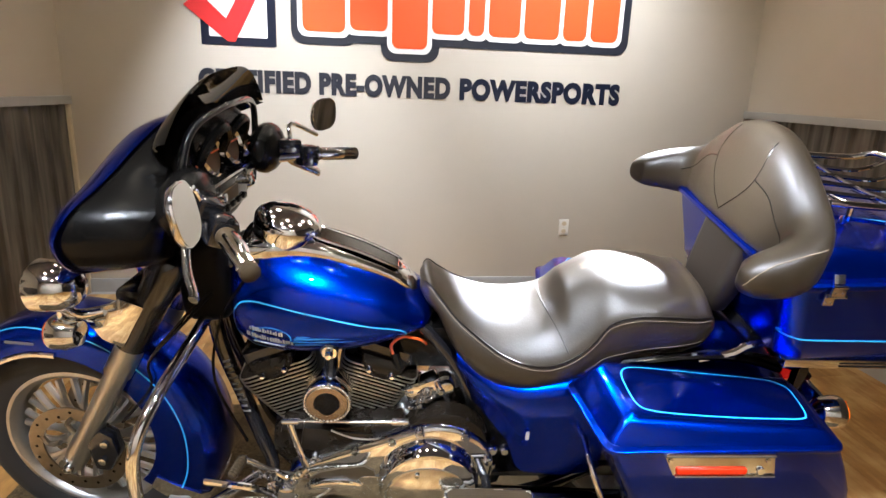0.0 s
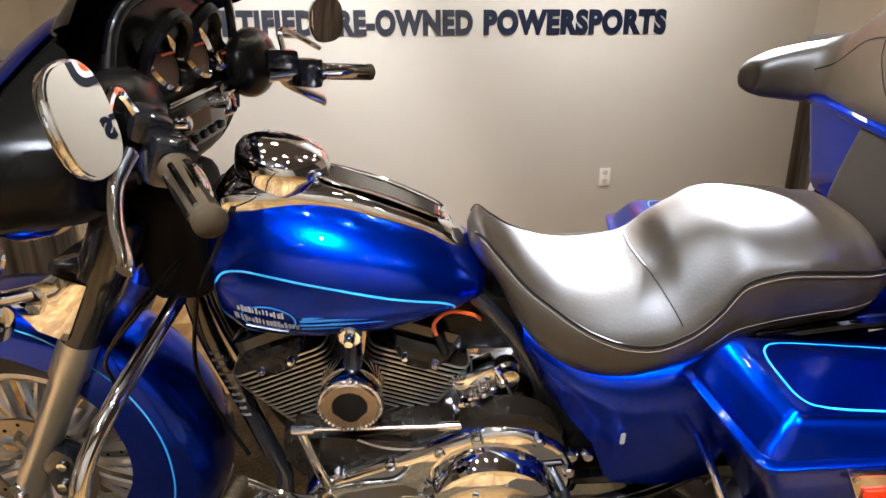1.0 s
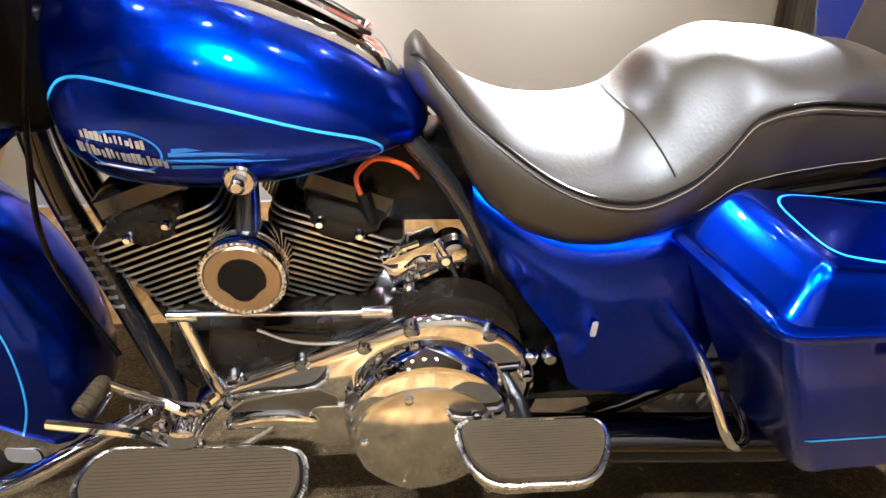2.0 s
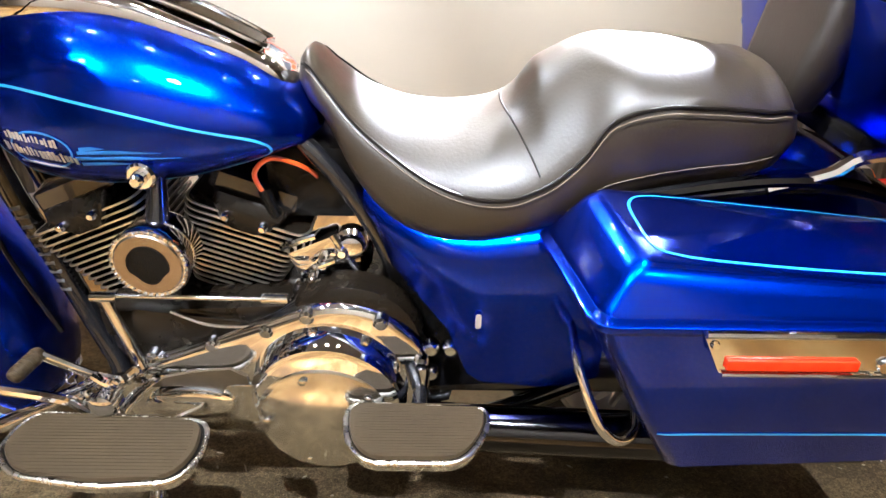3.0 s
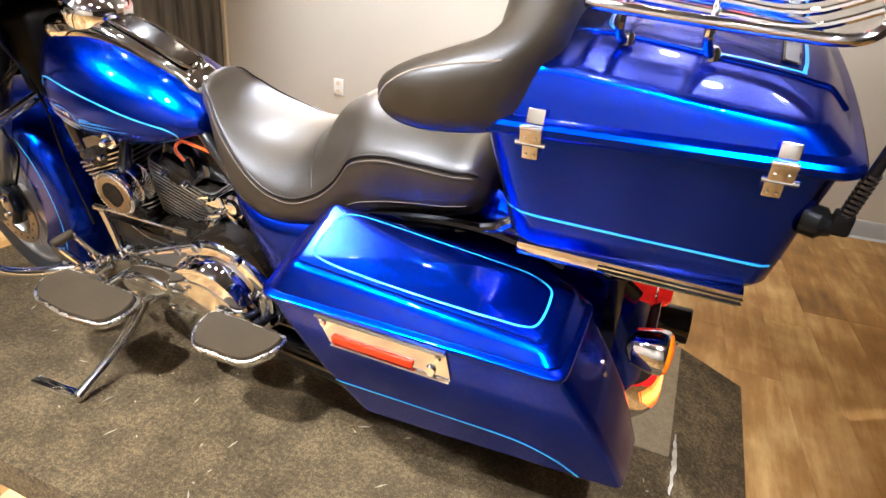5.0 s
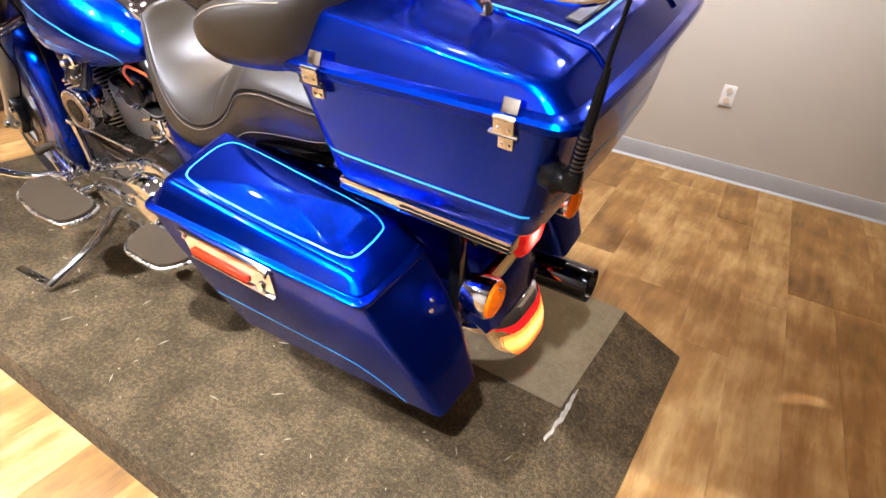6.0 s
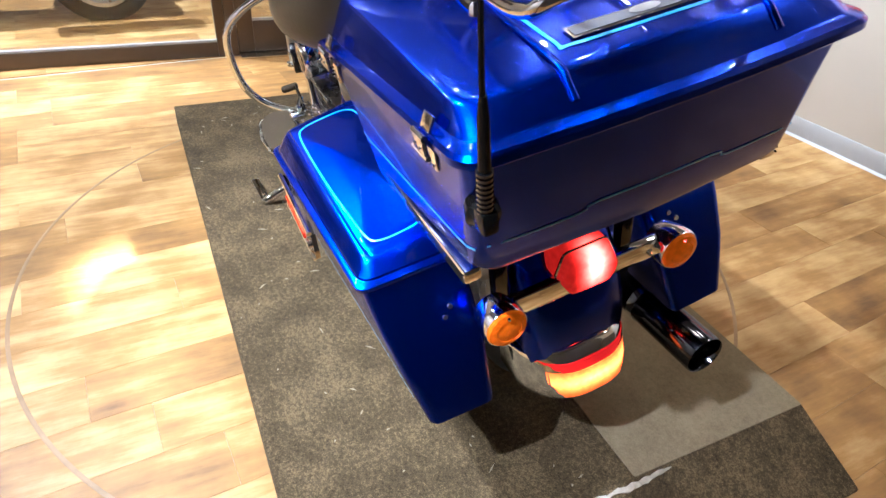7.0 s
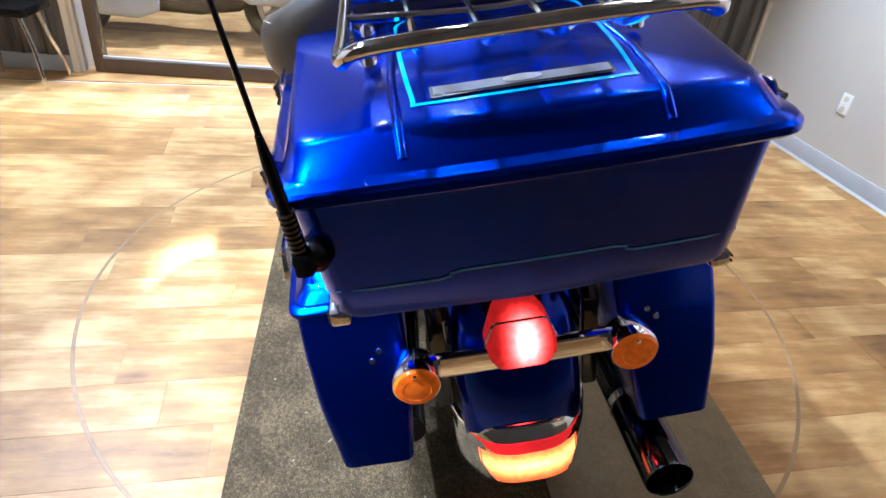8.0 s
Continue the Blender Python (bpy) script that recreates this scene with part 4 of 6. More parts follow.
# windscreen: a low smoked dome that leans back
rings = []
for k in range(25):
    a = -1 + 2 * k / 24
    foot = Vector((-1.8 + 0.12 * a * a, 0.295 * a, 1.25 + 0.05 * a * a))
    crest = Vector((-1.655 - 0.02 * a * a, 0.278 * a, 1.425 - 0.115 * abs(a) ** 3.0))
    row = [foot.lerp(crest, q / 8) + Vector((-0.012 * math.sin(math.pi * q / 8), 0, 0)) for q in range(9)]
    rings.append(row + [p + Vector((0.005, 0, 0.002)) for p in reversed(row)])
screen = B("windscreen", loft(rings), GLASS_DARK, label="low smoked windscreen", steer=DASH, angle=60)

# -- handlebar, grips, levers, mirrors --
bar = [(-1.4, -0.405, 1.107), (-1.43, -0.36, 1.115), (-1.52, -0.27, 1.125), (-1.6, -0.17, 1.12), (-1.62, -0.07, 1.07), (-1.62, 0.07, 1.07), (-1.6, 0.17, 1.12), (-1.52, 0.27, 1.125), (-1.43, 0.36, 1.115), (-1.4, 0.405, 1.107)]
bar = [(x - 0.04 if abs(y) > 0.1 else x - 0.02, y, z + 0.02) for x, y, z in bar]
handle = B("handlebar", tube(bar, 0.0155, 12, 6), CHROME, label="chrome handlebar", steer=True)
for side in (-1, 1):
    a, b = Vector((-1.502, side * 0.335, 1.139)), Vector((-1.408, side * 0.452, 1.118))
    d = (b - a).normalized()
    g = B("grip", lathe([(0, 0.019), (0.006, 0.0215), (0.02, 0.0165), (0.135, 0.0155), (0.14, 0.019), (0.15, 0.019), (0.156, 0.011)], a, d, 20), TREAD, handle, "ribbed rubber and chrome grip", steer=True)
    for k in range(6):
        an = 2 * math.pi * k / 6
        side_v = d.cross(Vector((0, 0, 1))).normalized()
        up_v = side_v.cross(d)
        off = (side_v * math.cos(an) + up_v * math.sin(an)) * 0.016
        B("grip_band", tube([a + d * 0.022 + off, a + d * 0.132 + off], 0.0042, 6, 1), CHROME, handle, steer=True)
    sw = B("switch_housing", box(a - d * 0.035 + Vector((0, 0, -0.004)), (0.055, 0.06, 0.062), 0.012, turn=Vector((0, 1, 0)).rotation_difference(d).to_matrix()), BLACK_GLOSS, handle, "black switch housing", steer=True)
    for k in range(3):
        B("switch_button", box(a - d * 0.035 + Vector((0.03, -side * 0.008 * (k - 1), 0.018 - 0.018 * k)), (0.012, 0.014, 0.01), 0.002), BLACK_SATIN, handle, steer=True)
    B("master_cylinder", box(a - d * 0.09 + Vector((-0.01, 0, 0.024)), (0.05, 0.075, 0.04), 0.01, turn=Vector((0, 1, 0)).rotation_difference(d).to_matrix()), BLACK_GLOSS, handle, steer=True)
    piv = a - d * 0.05 + Vector((-0.045, 0, 0.0))
    B("lever", tube([piv, piv + d * 0.05 + Vector((-0.035, 0, -0.022)), piv + d * 0.12 + Vector((-0.055, 0, -0.045)), piv + d * 0.175 + Vector((-0.06, 0, -0.065)), piv + d * 0.19 + Vector((-0.066, 0, -0.07))], 0.0085, 10, 5, flat=1.5), DULL_CHROME, handle, "polished lever", steer=True)
    # mirror on a stalk
    base = a - d * 0.06 + Vector((-0.02, 0, 0.03))
    centre = Vector((-1.505, -0.474, 1.232) if side < 0 else (-1.505, 0.45, 1.235))
    face = Vector((1.0, 0.13, 0.18) if side < 0 else (0.84, -0.36, -0.03)).normalized()
    mir = B("mirror", tube([base, base + Vector((-0.01, side * 0.03, 0.05)), centre - face * 0.02 + Vector((0, -side * 0.03, -0.06))], 0.0065, 8, 5), CHROME, label="chrome mirror on a stalk", steer=True)
    q = face.to_track_quat("Z", "Y").to_matrix()
    outl = [Vector((math.copysign(abs(math.cos(t)) ** 0.75, math.cos(t)) * (0.054 if side < 0 else 0.06), math.copysign(abs(math.sin(t)) ** 0.75, math.sin(t)) * (0.057 if side < 0 else 0.05), 0)) for t in [2 * math.pi * k / 28 for k in range(28)]]
    rings = [[centre + q @ Vector((p.x * s, p.y * s, z)) for p in outl] for z, s in ((-0.018, 0.45), (-0.015, 0.72), (-0.008, 0.94), (0.0, 1.0), (0.003, 0.98))]
    B("mirror_shell", loft(rings), CHROME, mir, steer=True)
    B("mirror_glass", loft([[centre + q @ Vector((p.x * 0.93, p.y * 0.93, z)) for p in outl] for z in (0.0032, 0.0044)]), MIRROR, mir, "clear mirror glass", steer=True)

# -- fuel tank --
BADGE_BLUE = material("badge_blue", (0.012, 0.12, 0.36), 0.35)
TANK = [(-1.632, 0.05, 0.84, 0.9, 0.95), (-1.62, 0.105, 0.785, 0.88, 1.0), (-1.59, 0.14, 0.75, 0.865, 1.025), (-1.53, 0.166, 0.735, 0.855, 1.035), (-1.46, 0.177, 0.73, 0.85, 1.028), (-1.38, 0.177, 0.735, 0.845, 1.01),
        (-1.3, 0.168, 0.748, 0.84, 0.98), (-1.22, 0.15, 0.772, 0.835, 0.945), (-1.15, 0.12, 0.798, 0.83, 0.9), (-1.115, 0.085, 0.81, 0.832, 0.872), (-1.105, 0.05, 0.82, 0.835, 0.855)]
rings = [ring_of(x, w, lo, mid, top, 2.0, 2.3, 16) for x, w, lo, mid, top in smooth_table(TANK, 40)]
tank = B("fuel_tank", loft(rings), BLUE, label="candy blue fuel tank with light blue pinstripes", angle=60)
for side in (-1, 1):
    pts = [(x, side * 0.3, h) for x, h in ((-1.612, 0.84), (-1.606, 0.885), (-1.575, 0.916), (-1.52, 0.918), (-1.4, 0.893), (-1.28, 0.86), (-1.2, 0.838), (-1.176, 0.822), (-1.19, 0.806), (-1.26, 0.785), (-1.36, 0.765), (-1.46, 0.757), (-1.54, 0.768), (-1.59, 0.795))]
    stripe_on(tank, pts, (0, -side, 0), width=0.0042, closed=True, steps=5)
    oval = [(-1.513 + 0.05 * math.cos(t), side * 0.3, 0.827 + 0.03 * math.sin(t)) for t in [2 * math.pi * k / 20 for k in range(20)]]
    stripe_on(tank, oval, (0, -side, 0), width=0.0035, closed=True, steps=2, name="badge_oval", mat=BADGE_BLUE)
    for x0, x1, h, drop in ((-1.455, -1.33, 0.846, 0.012), (-1.46, -1.3, 0.836, 0.008), (-1.455, -1.37, 0.826, 0.004), (-1.45, -1.41, 0.852, 0.004)):
        patch_on(tank, [(x0, side * 0.3, h - 0.016), ((x0 + x1) / 2, side * 0.3, h - 0.014), (x1, side * 0.3, h - 0.016 - drop * 0.3), ((x0 + x1) / 2, side * 0.3, h - 0.02), (x0, side * 0.3, h - 0.022)], (0, -side, 0), "badge_streak", BADGE_BLUE, tank, 0.001)
    jot = random.Random(7)
    for low, high, start, count in ((0.837, 0.851, -1.566, 13), (0.813, 0.829, -1.576, 18)):
        for k in range(count):
            x0 = start + 0.0066 * k
            x1, tilt = x0 + jot.choice((0.0034, 0.0046, 0.0058)), 0.13 * (x0 + 1.513)
            a, b = low - tilt + jot.choice((0, 0, 0.002)), high - tilt - jot.choice((0, 0, 0.002, 0.004))
            patch_on(tank, [(x0, side * 0.3, a), (x1, side * 0.3, a), (x1, side * 0.3, b), (x0, side * 0.3, b)], (0, -side, 0), "badge_bar", BADGE, tank, 0.002)
    patch_on(tank, [(-1.56, side * 0.3, 0.802), (-1.48, side * 0.3, 0.796), (-1.48, side * 0.3, 0.8), (-1.56, side * 0.3, 0.807)], (0, -side, 0), "badge_bar", BADGE, tank, 0.002)
# chrome console with the fuel cap door
CON = [(-1.625, 0.03, 0.99, 1.015), (-1.6, 0.075, 0.985, 1.04), (-1.54, 0.09, 0.98, 1.052), (-1.46, 0.075, 0.97, 1.046), (-1.38, 0.066, 0.95, 1.027), (-1.3, 0.06, 0.93, 0.995), (-1.22, 0.054, 0.9, 0.958), (-1.16, 0.048, 0.87, 0.915), (-1.145, 0.035, 0.865, 0.895)]
rings = [ring_of(x, w, lo, (lo + top) / 2, top, 4.0, 3.0, 12) for x, w, lo, top in smooth_table(CON, 30)]
con = B("tank_console", loft(rings), CHROME, label="long chrome tank console", angle=50)
con.location = tank.location = (-0.008, 0, -0.034)
cap_at, cap_ax = Vector((-1.49, 0, 1.048)), Vector((0.3, 0, 1)).normalized()
B("fuel_cap", lathe([(-0.075, 0.07), (-0.03, 0.077), (0.012, 0.087), (0.03, 0.086), (0.042, 0.079), (0.051, 0.064), (0.056, 0.04), (0.058, 0.004)], cap_at, cap_ax, 40), CHROME, con, "round chrome fuel cap cover")
rings = []
for x, w, top in ((-1.405, 0.03, 1.036), (-1.395, 0.036, 1.0345), (-1.3, 0.034, 0.9995), (-1.21, 0.03, 0.957), (-1.2, 0.024, 0.951)):
    rings.append([Vector((x, -w, top)), Vector((x, w, top)), Vector((x, w, top + 0.006)), Vector((x, -w, top + 0.006))])
B("console_insert", loft(rings), CONSOLE, con, "dark leather console insert")
pts = [(-1.407, -0.033, 1.042), (-1.3, -0.037, 1.006), (-1.2, -0.031, 0.958), (-1.195, 0, 0.955), (-1.2, 0.031, 0.958), (-1.3, 0.037, 1.006), (-1.407, 0.033, 1.042), (-1.412, 0, 1.044)]
B("insert_rim", tube(pts, 0.004, 8, 4, closed=True), CHROME, con)

# -- seat --
SEAT = [  # x, top centre, stitch height, stitch half width, bottom height, bottom half width
    (-1.148, 0.9, 0.888, 0.03, 0.862, 0.03), (-1.135, 0.917, 0.9, 0.055, 0.845, 0.055), (-1.1, 0.886, 0.872, 0.085, 0.815, 0.09), (-1.06, 0.85, 0.832, 0.115, 0.745, 0.13), (-1.0, 0.822, 0.79, 0.15, 0.682, 0.165), (-0.93, 0.812, 0.752, 0.18, 0.655, 0.185),
    (-0.86, 0.815, 0.735, 0.198, 0.65, 0.19), (-0.8, 0.826, 0.738, 0.2, 0.658, 0.185), (-0.765, 0.84, 0.752, 0.197, 0.668, 0.182), (-0.755, 0.847, 0.757, 0.196, 0.671, 0.181), (-0.7, 0.905, 0.803, 0.185, 0.69, 0.175), (-0.665, 0.931, 0.852, 0.178, 0.705, 0.17), (-0.65, 0.936, 0.86, 0.178, 0.709, 0.17), (-0.6, 0.935, 0.874, 0.178, 0.722, 0.168),
    (-0.52, 0.93, 0.875, 0.178, 0.742, 0.165), (-0.44, 0.916, 0.868, 0.17, 0.758, 0.16), (-0.39, 0.9, 0.86, 0.155, 0.775, 0.14), (-0.375, 0.87, 0.84, 0.14, 0.79, 0.125)]
rows = smooth_table(SEAT, 90)
TOPS = [(r[0], r[1]) for r in rows]
rings = []
for x, top, sh, sw, bh, bw in rows:
    ring = []
    near = max(0.0, 1 - abs(x + 0.76) / 0.13)
    for i in range(21):
        a = -1 + 2 * i / 20
        bowed = lerp_table(TOPS, x + 0.05 * near * (1 - a * a))[0]
        ring.append(Vector((x, -sw * a, sh + (bowed - sh) * (1 - abs(a) ** 2.8))))
    for s in (0.2, 0.45, 0.7, 0.9):
        bulge = 0.012 * math.sin(math.pi * s)
        ring.append(Vector((x, -(sw + (bw - sw) * s) - bulge * 1.0, sh + (bh - sh) * s)) )
    ring.append(Vector((x, -bw * 0.93, bh)))
    ring.append(Vector((x, bw * 0.93, bh)))
    for s in (0.9, 0.7, 0.45, 0.2):
        bulge = 0.012 * math.sin(math.pi * s)
        ring.append(Vector((x, (sw + (bw - sw) * s) + bulge, sh + (bh - sh) * s)))
    rings.append(ring)
seat = B("seat", loft(rings), LEATHER, label="two-up black leather seat with a dished rider part", angle=70)
for side in (-1, 1):
    B("seam", tube([Vector((x, side * (sw + 0.0015), sh + 0.001)) for x, top, sh, sw, bh, bw in rows[1:-2]], 0.0028, 6, 1), LEATHER_PLAIN, seat)
    B("stitching", tube([Vector((x, side * (sw + 0.0062), sh - 0.008)) for x, top, sh, sw, bh, bw in rows[2:-3]], 0.0009, 5, 1), THREAD, seat, "fine tan stitching")
    pts = [(x, side * 0.4, lerp_table([(r[0], r[4] + 0.32 * (r[2] - r[4])) for r in rows], x)[0]) for x in [-0.72 + 0.022 * k for k in range(15)]]
    stripe_on(seat, pts, (0, -side, 0), width=0.002, lift=0.001, steps=2, name="stitching", mat=THREAD)


def across(x0, bow, half, n=9):
    out = []
    for k in range(n):
        a = -1 + 2 * k / (n - 1)
        out.append((x0 + bow * (1 - a * a), half * a, 1.2))
    return out


stripe_on(seat, across(-0.765, -0.05, 0.185), (0, 0, -1), width=0.003, lift=0.001, name="seam", mat=LEATHER_PLAIN)
for k in range(5):
    y = -0.014 + 0.007 * k
    patch_on(seat, [(-0.712, y, 1.2), (-0.692 + 0.004 * (k % 2), y, 1.2), (-0.692 + 0.004 * (k % 2), y + 0.003, 1.2), (-0.712, y + 0.003, 1.2)], (0, 0, -1), "seat_badge", THREAD, seat, 0.001)

# -- side covers --
for side in (-1, 1):
    rings = []
    for x, lo, hi, w in ((-1.045, 0.69, 0.715, 0.12), (-1.0, 0.59, 0.7, 0.165), (-0.94, 0.525, 0.675, 0.195), (-0.9, 0.475, 0.668, 0.205), (-0.865, 0.38, 0.668, 0.209), (-0.84, 0.36, 0.67, 0.211), (-0.74, 0.35, 0.685, 0.212), (-0.68, 0.348, 0.7, 0.205), (-0.62, 0.36, 0.71, 0.195)):
        mid = lo + (hi - lo) * 0.75
        ring = [(w * 0.55, hi + 0.004), (w * 0.85, hi + 0.002), (w * 0.97, hi - 0.012), (w * 1.03, hi - 0.035), (w * 1.03, mid - 0.03), (w * 0.97, (lo + mid) / 2), (w * 0.93, lo), (w * 0.6, lo)]
        rings.append([Vector((x, side * u, h)) for u, h in ring])
    cover = B("side_cover", loft(rings), BLUE, label="candy blue side cover", angle=45)
    B("cover_badge", prism(rounded(-0.855, -0.845, 0.5, 0.53, 0.004), "y", side * 0.2175, side * 0.2165), BADGE, cover)

# -- saddlebags --


def mirror_y(bm, side):
    if side > 0:
        bmesh.ops.transform(bm, matrix=Matrix.Diagonal((1, -1, 1, 1)), verts=bm.verts)
    return bm


def round_ring(corners, r=0.02, k=3):
    """A closed ring of points round a polygon in a plane, with its corners rounded."""
    out, n = [], len(corners)
    for i in range(n):
        a, b, c = Vector(corners[i - 1]), Vector(corners[i]), Vector(corners[(i + 1) % n])
        d1, d2 = (a - b), (c - b)
        rr = min(r, d1.length * 0.45, d2.length * 0.45)
        p, q = b + d1.normalized() * rr, b + d2.normalized() * rr
        for j in range(k + 1):
            s = j / k
            out.append((1 - s) ** 2 * p + 2 * s * (1 - s) * b + s * s * q)
    return out


def saddlebag(side):
    # body: level sections from the floor of the bag up to the lid seam
    rings = []
    for h, xf, xr, uo, ui in ((0.366, -0.545, -0.02, 0.37, 0.24), (0.37, -0.556, -0.006, 0.386, 0.23), (0.376, -0.56, 0.0, 0.392, 0.228), (0.46, -0.605, -0.03, 0.408, 0.218), (0.5, -0.628, -0.047, 0.416, 0.212), (0.58, -0.668, -0.09, 0.426, 0.207), (0.63, -0.694, -0.12, 0.43, 0.207), (0.668, -0.71, -0.142, 0.432, 0.207)):
        rings.append(round_ring([(xf - 0.03, -ui, h), (xf, -uo - 0.006, h), (xr, -uo + 0.022, h), (xr + 0.004, -ui, h)], 0.022, 4))
    bag = B("saddlebag", mirror_y(loft(rings), side), BLUE, label="candy blue hard saddlebag with pinstripes", angle=30)
    rings = []
    for lift, grow in ((-0.009, 0.004), (-0.0075, 0.012), (-0.003, 0.0155), (0.003, 0.0165), (0.007, 0.0155), (0.0095, 0.012), (0.0105, 0.007), (0.0125, 0.003), (0.016, 0.0015)):
        rings.append(round_ring([(-0.752 - grow, -0.2, 0.682 + lift), (-0.71 - grow, -0.43 - grow, 0.678 + lift), (-0.15 + grow, -0.405 - grow, 0.66 + lift), (-0.145 + grow, -0.2, 0.664 + lift)], 0.03, 4))
    low = [(-0.752, -0.202, 0.698), (-0.71, -0.43, 0.694), (-0.15, -0.405, 0.676), (-0.145, -0.202, 0.68)]
    top = [(-0.694, -0.215, 0.764), (-0.67, -0.398, 0.748), (-0.184, -0.378, 0.697), (-0.18, -0.215, 0.714)]
    for f, bow in ((0.08, 0.001), (0.5, 0.003), (0.8, 0.0025), (0.91, 0.0005), (0.97, -0.002)):
        out = ((-1, 0.3), (-0.6, -1), (0.6, -1), (1, 0.3))
        rings.append(round_ring([Vector(a).lerp(Vector(b), f) + Vector((bow * ox, bow * oy, bow * 0.3)) for (a, b), (ox, oy) in zip(zip(low, top), out)], 0.03 - 0.012 * f, 4))
    last = round_ring([Vector(a) + Vector((0, 0, 0.0025)) for a in top], 0.018, 4)
    mid = Vector((-0.43, -0.3, 0.746))
    rings.append([mid + (p - mid) * 0.972 for p in last])
    rings.append([mid + (p - mid) * 0.94 + Vector((0, 0, 0.001)) for p in last])
    for f in (0.85, 0.55, 0.2):
        rings.append([mid + (p - mid) * f + Vector((0, 0, 0.008 * (1 - f))) for p in last])
    lid = B("lid", mirror_y(loft(rings), side), BLUE, bag, angle=30)
    pts = [(x, side * u, 1.2) for x, u in ((-0.648, 0.255), (-0.65, 0.32), (-0.64, 0.365), (-0.61, 0.38), (-0.52, 0.381), (-0.4, 0.376), (-0.28, 0.367), (-0.225, 0.36), (-0.205, 0.34), (-0.202, 0.28), (-0.215, 0.25), (-0.28, 0.236), (-0.45, 0.234), (-0.6, 0.234))]
    stripe_on(lid, pts, (0, 0, -1), width=0.004, closed=True)
    pts = [(x, side * 0.7, h) for x, h in ((-0.598, 0.468), (-0.5, 0.464), (-0.35, 0.456), (-0.25, 0.45), (-0.19, 0.44), (-0.13, 0.412), (-0.085, 0.376))]
    stripe_on(bag, pts, (0, -side, 0), width=0.005)
    # the latch plate hangs from the lip and flares out at its foot
    hinge = Matrix.Translation((-0.46, side * 0.447, 0.682)) @ Matrix.Rotation(radians(side * 5), 4, "X")

    def hung(bm):
        bmesh.ops.transform(bm, matrix=hinge, verts=bm.verts)
        return bm

    face = [Vector((x, -0.006, h)) for x, h in ((-0.134, 0.0), (0.126, 0.0), (0.138, -0.059), (-0.104, -0.059))]
    rings = [[p + Vector((0, t, 0)) for p in round_ring(face, 0.005, 3)] for t in (0.0, 0.01, 0.012)]
    rings[2] = [Vector((0.017, 0.006, -0.03)) + (p - Vector((0.017, 0.006, -0.03))) * 0.985 for p in rings[1]]
    for ring in rings:
        for p in ring:
            p.y *= side
    plate = B("latch_plate", hung(loft(rings)), POLISHED, bag, "chrome latch plate with red reflector")
    B("reflector", hung(box((-0.017, side * 0.0072, -0.043), (0.165, 0.006, 0.0145), 0.002)), RED_REFLECTOR, plate, "long red reflector")
    B("latch_lip", hung(tube([(-0.132, side * 0.006, 0.001), (0.125, side * 0.006, 0.001)], 0.0055, 8, 1)), CHROME, plate)
    B("latch_lip", hung(tube([(-0.102, side * 0.0065, -0.058), (0.136, side * 0.0065, -0.058)], 0.0035, 8, 1)), CHROME, plate)
    for x in (-0.118, 0.112):
        B("latch_screw", hung(lathe([(0, 0.006), (0.004, 0.0045)], (x, side * 0.005, -0.015), (0, side, 0), 10)), CHROME, plate)
    B("latch_lock", hung(lathe([(0, 0.01), (0.005, 0.009)], (0.1, side * 0.005, -0.043), (0, side, 0), 12)), CHROME, plate)
    for u, h in ((0.262, 0.585), (0.278, 0.57)):
        B("bag_bolt", lathe([(0, 0.0075), (0.005, 0.005)], (-0.093 + (0.585 - h) * 0.55, side * u, h), (1, 0, 0.5), 10), CHROME, bag)
    B("bag_guard", tube([(-0.69, side * 0.2, 0.5), (-0.695, side * 0.28, 0.5), (-0.68, side * 0.32, 0.455), (-0.65, side * 0.335, 0.39), (-0.61, side * 0.32, 0.345), (-0.57, side * 0.28, 0.33), (-0.55, side * 0.2, 0.33)], 0.009, 10, 6), CHROME, label="chrome saddlebag guard rail")
    return bag


saddlebag(-1)
saddlebag(1)

# -- rear fender, strut, lamps --


def rear_skirt(a):
    return lerp_table([(-30, 0.33), (0, 0.31), (60, 0.28), (150, 0.28)], a)[0]


rf = B("rear_fender", fender(AXLE_R + Vector((0.01, 0, 0.06)), 0.432, 0.122, -6, 122, rear_skirt), BLUE, label="candy blue rear fender")
for side in (-1, 1):
    B("fender_strut", tube([(-0.72, side * 0.13, 0.66), (-0.5, side * 0.14, 0.72), (-0.3, side * 0.145, 0.74), (-0.12, side * 0.14, 0.7), (-0.06, side * 0.135, 0.66)], 0.013, 8, 5), BLACK_GLOSS)
    B("fender_bracket", box((-0.1, side * 0.15, 0.56), (0.03, 0.03, 0.3), 0.006), BLACK_GLOSS)
    B("frame_cover", tube([(-0.62, side * 0.185, 0.735), (-0.45, side * 0.195, 0.768), (-0.32, side * 0.2, 0.77), (-0.2, side * 0.2, 0.735)], 0.011, 8, 5), BLACK_CHROME, label="dark chrome frame cover")
    B("shock", lathe([(0, 0.02), (0.05, 0.028), (0.2, 0.028), (0.25, 0.018)], (-0.5, side * 0.135, 0.36), (-0.25, 0, 1), 16), BLACK_SATIN)
bar = B("lamp_bar", box((-0.022, 0, 0.592), (0.02, 0.36, 0.048), 0.005), CHROME, label="chrome turn signal bar")
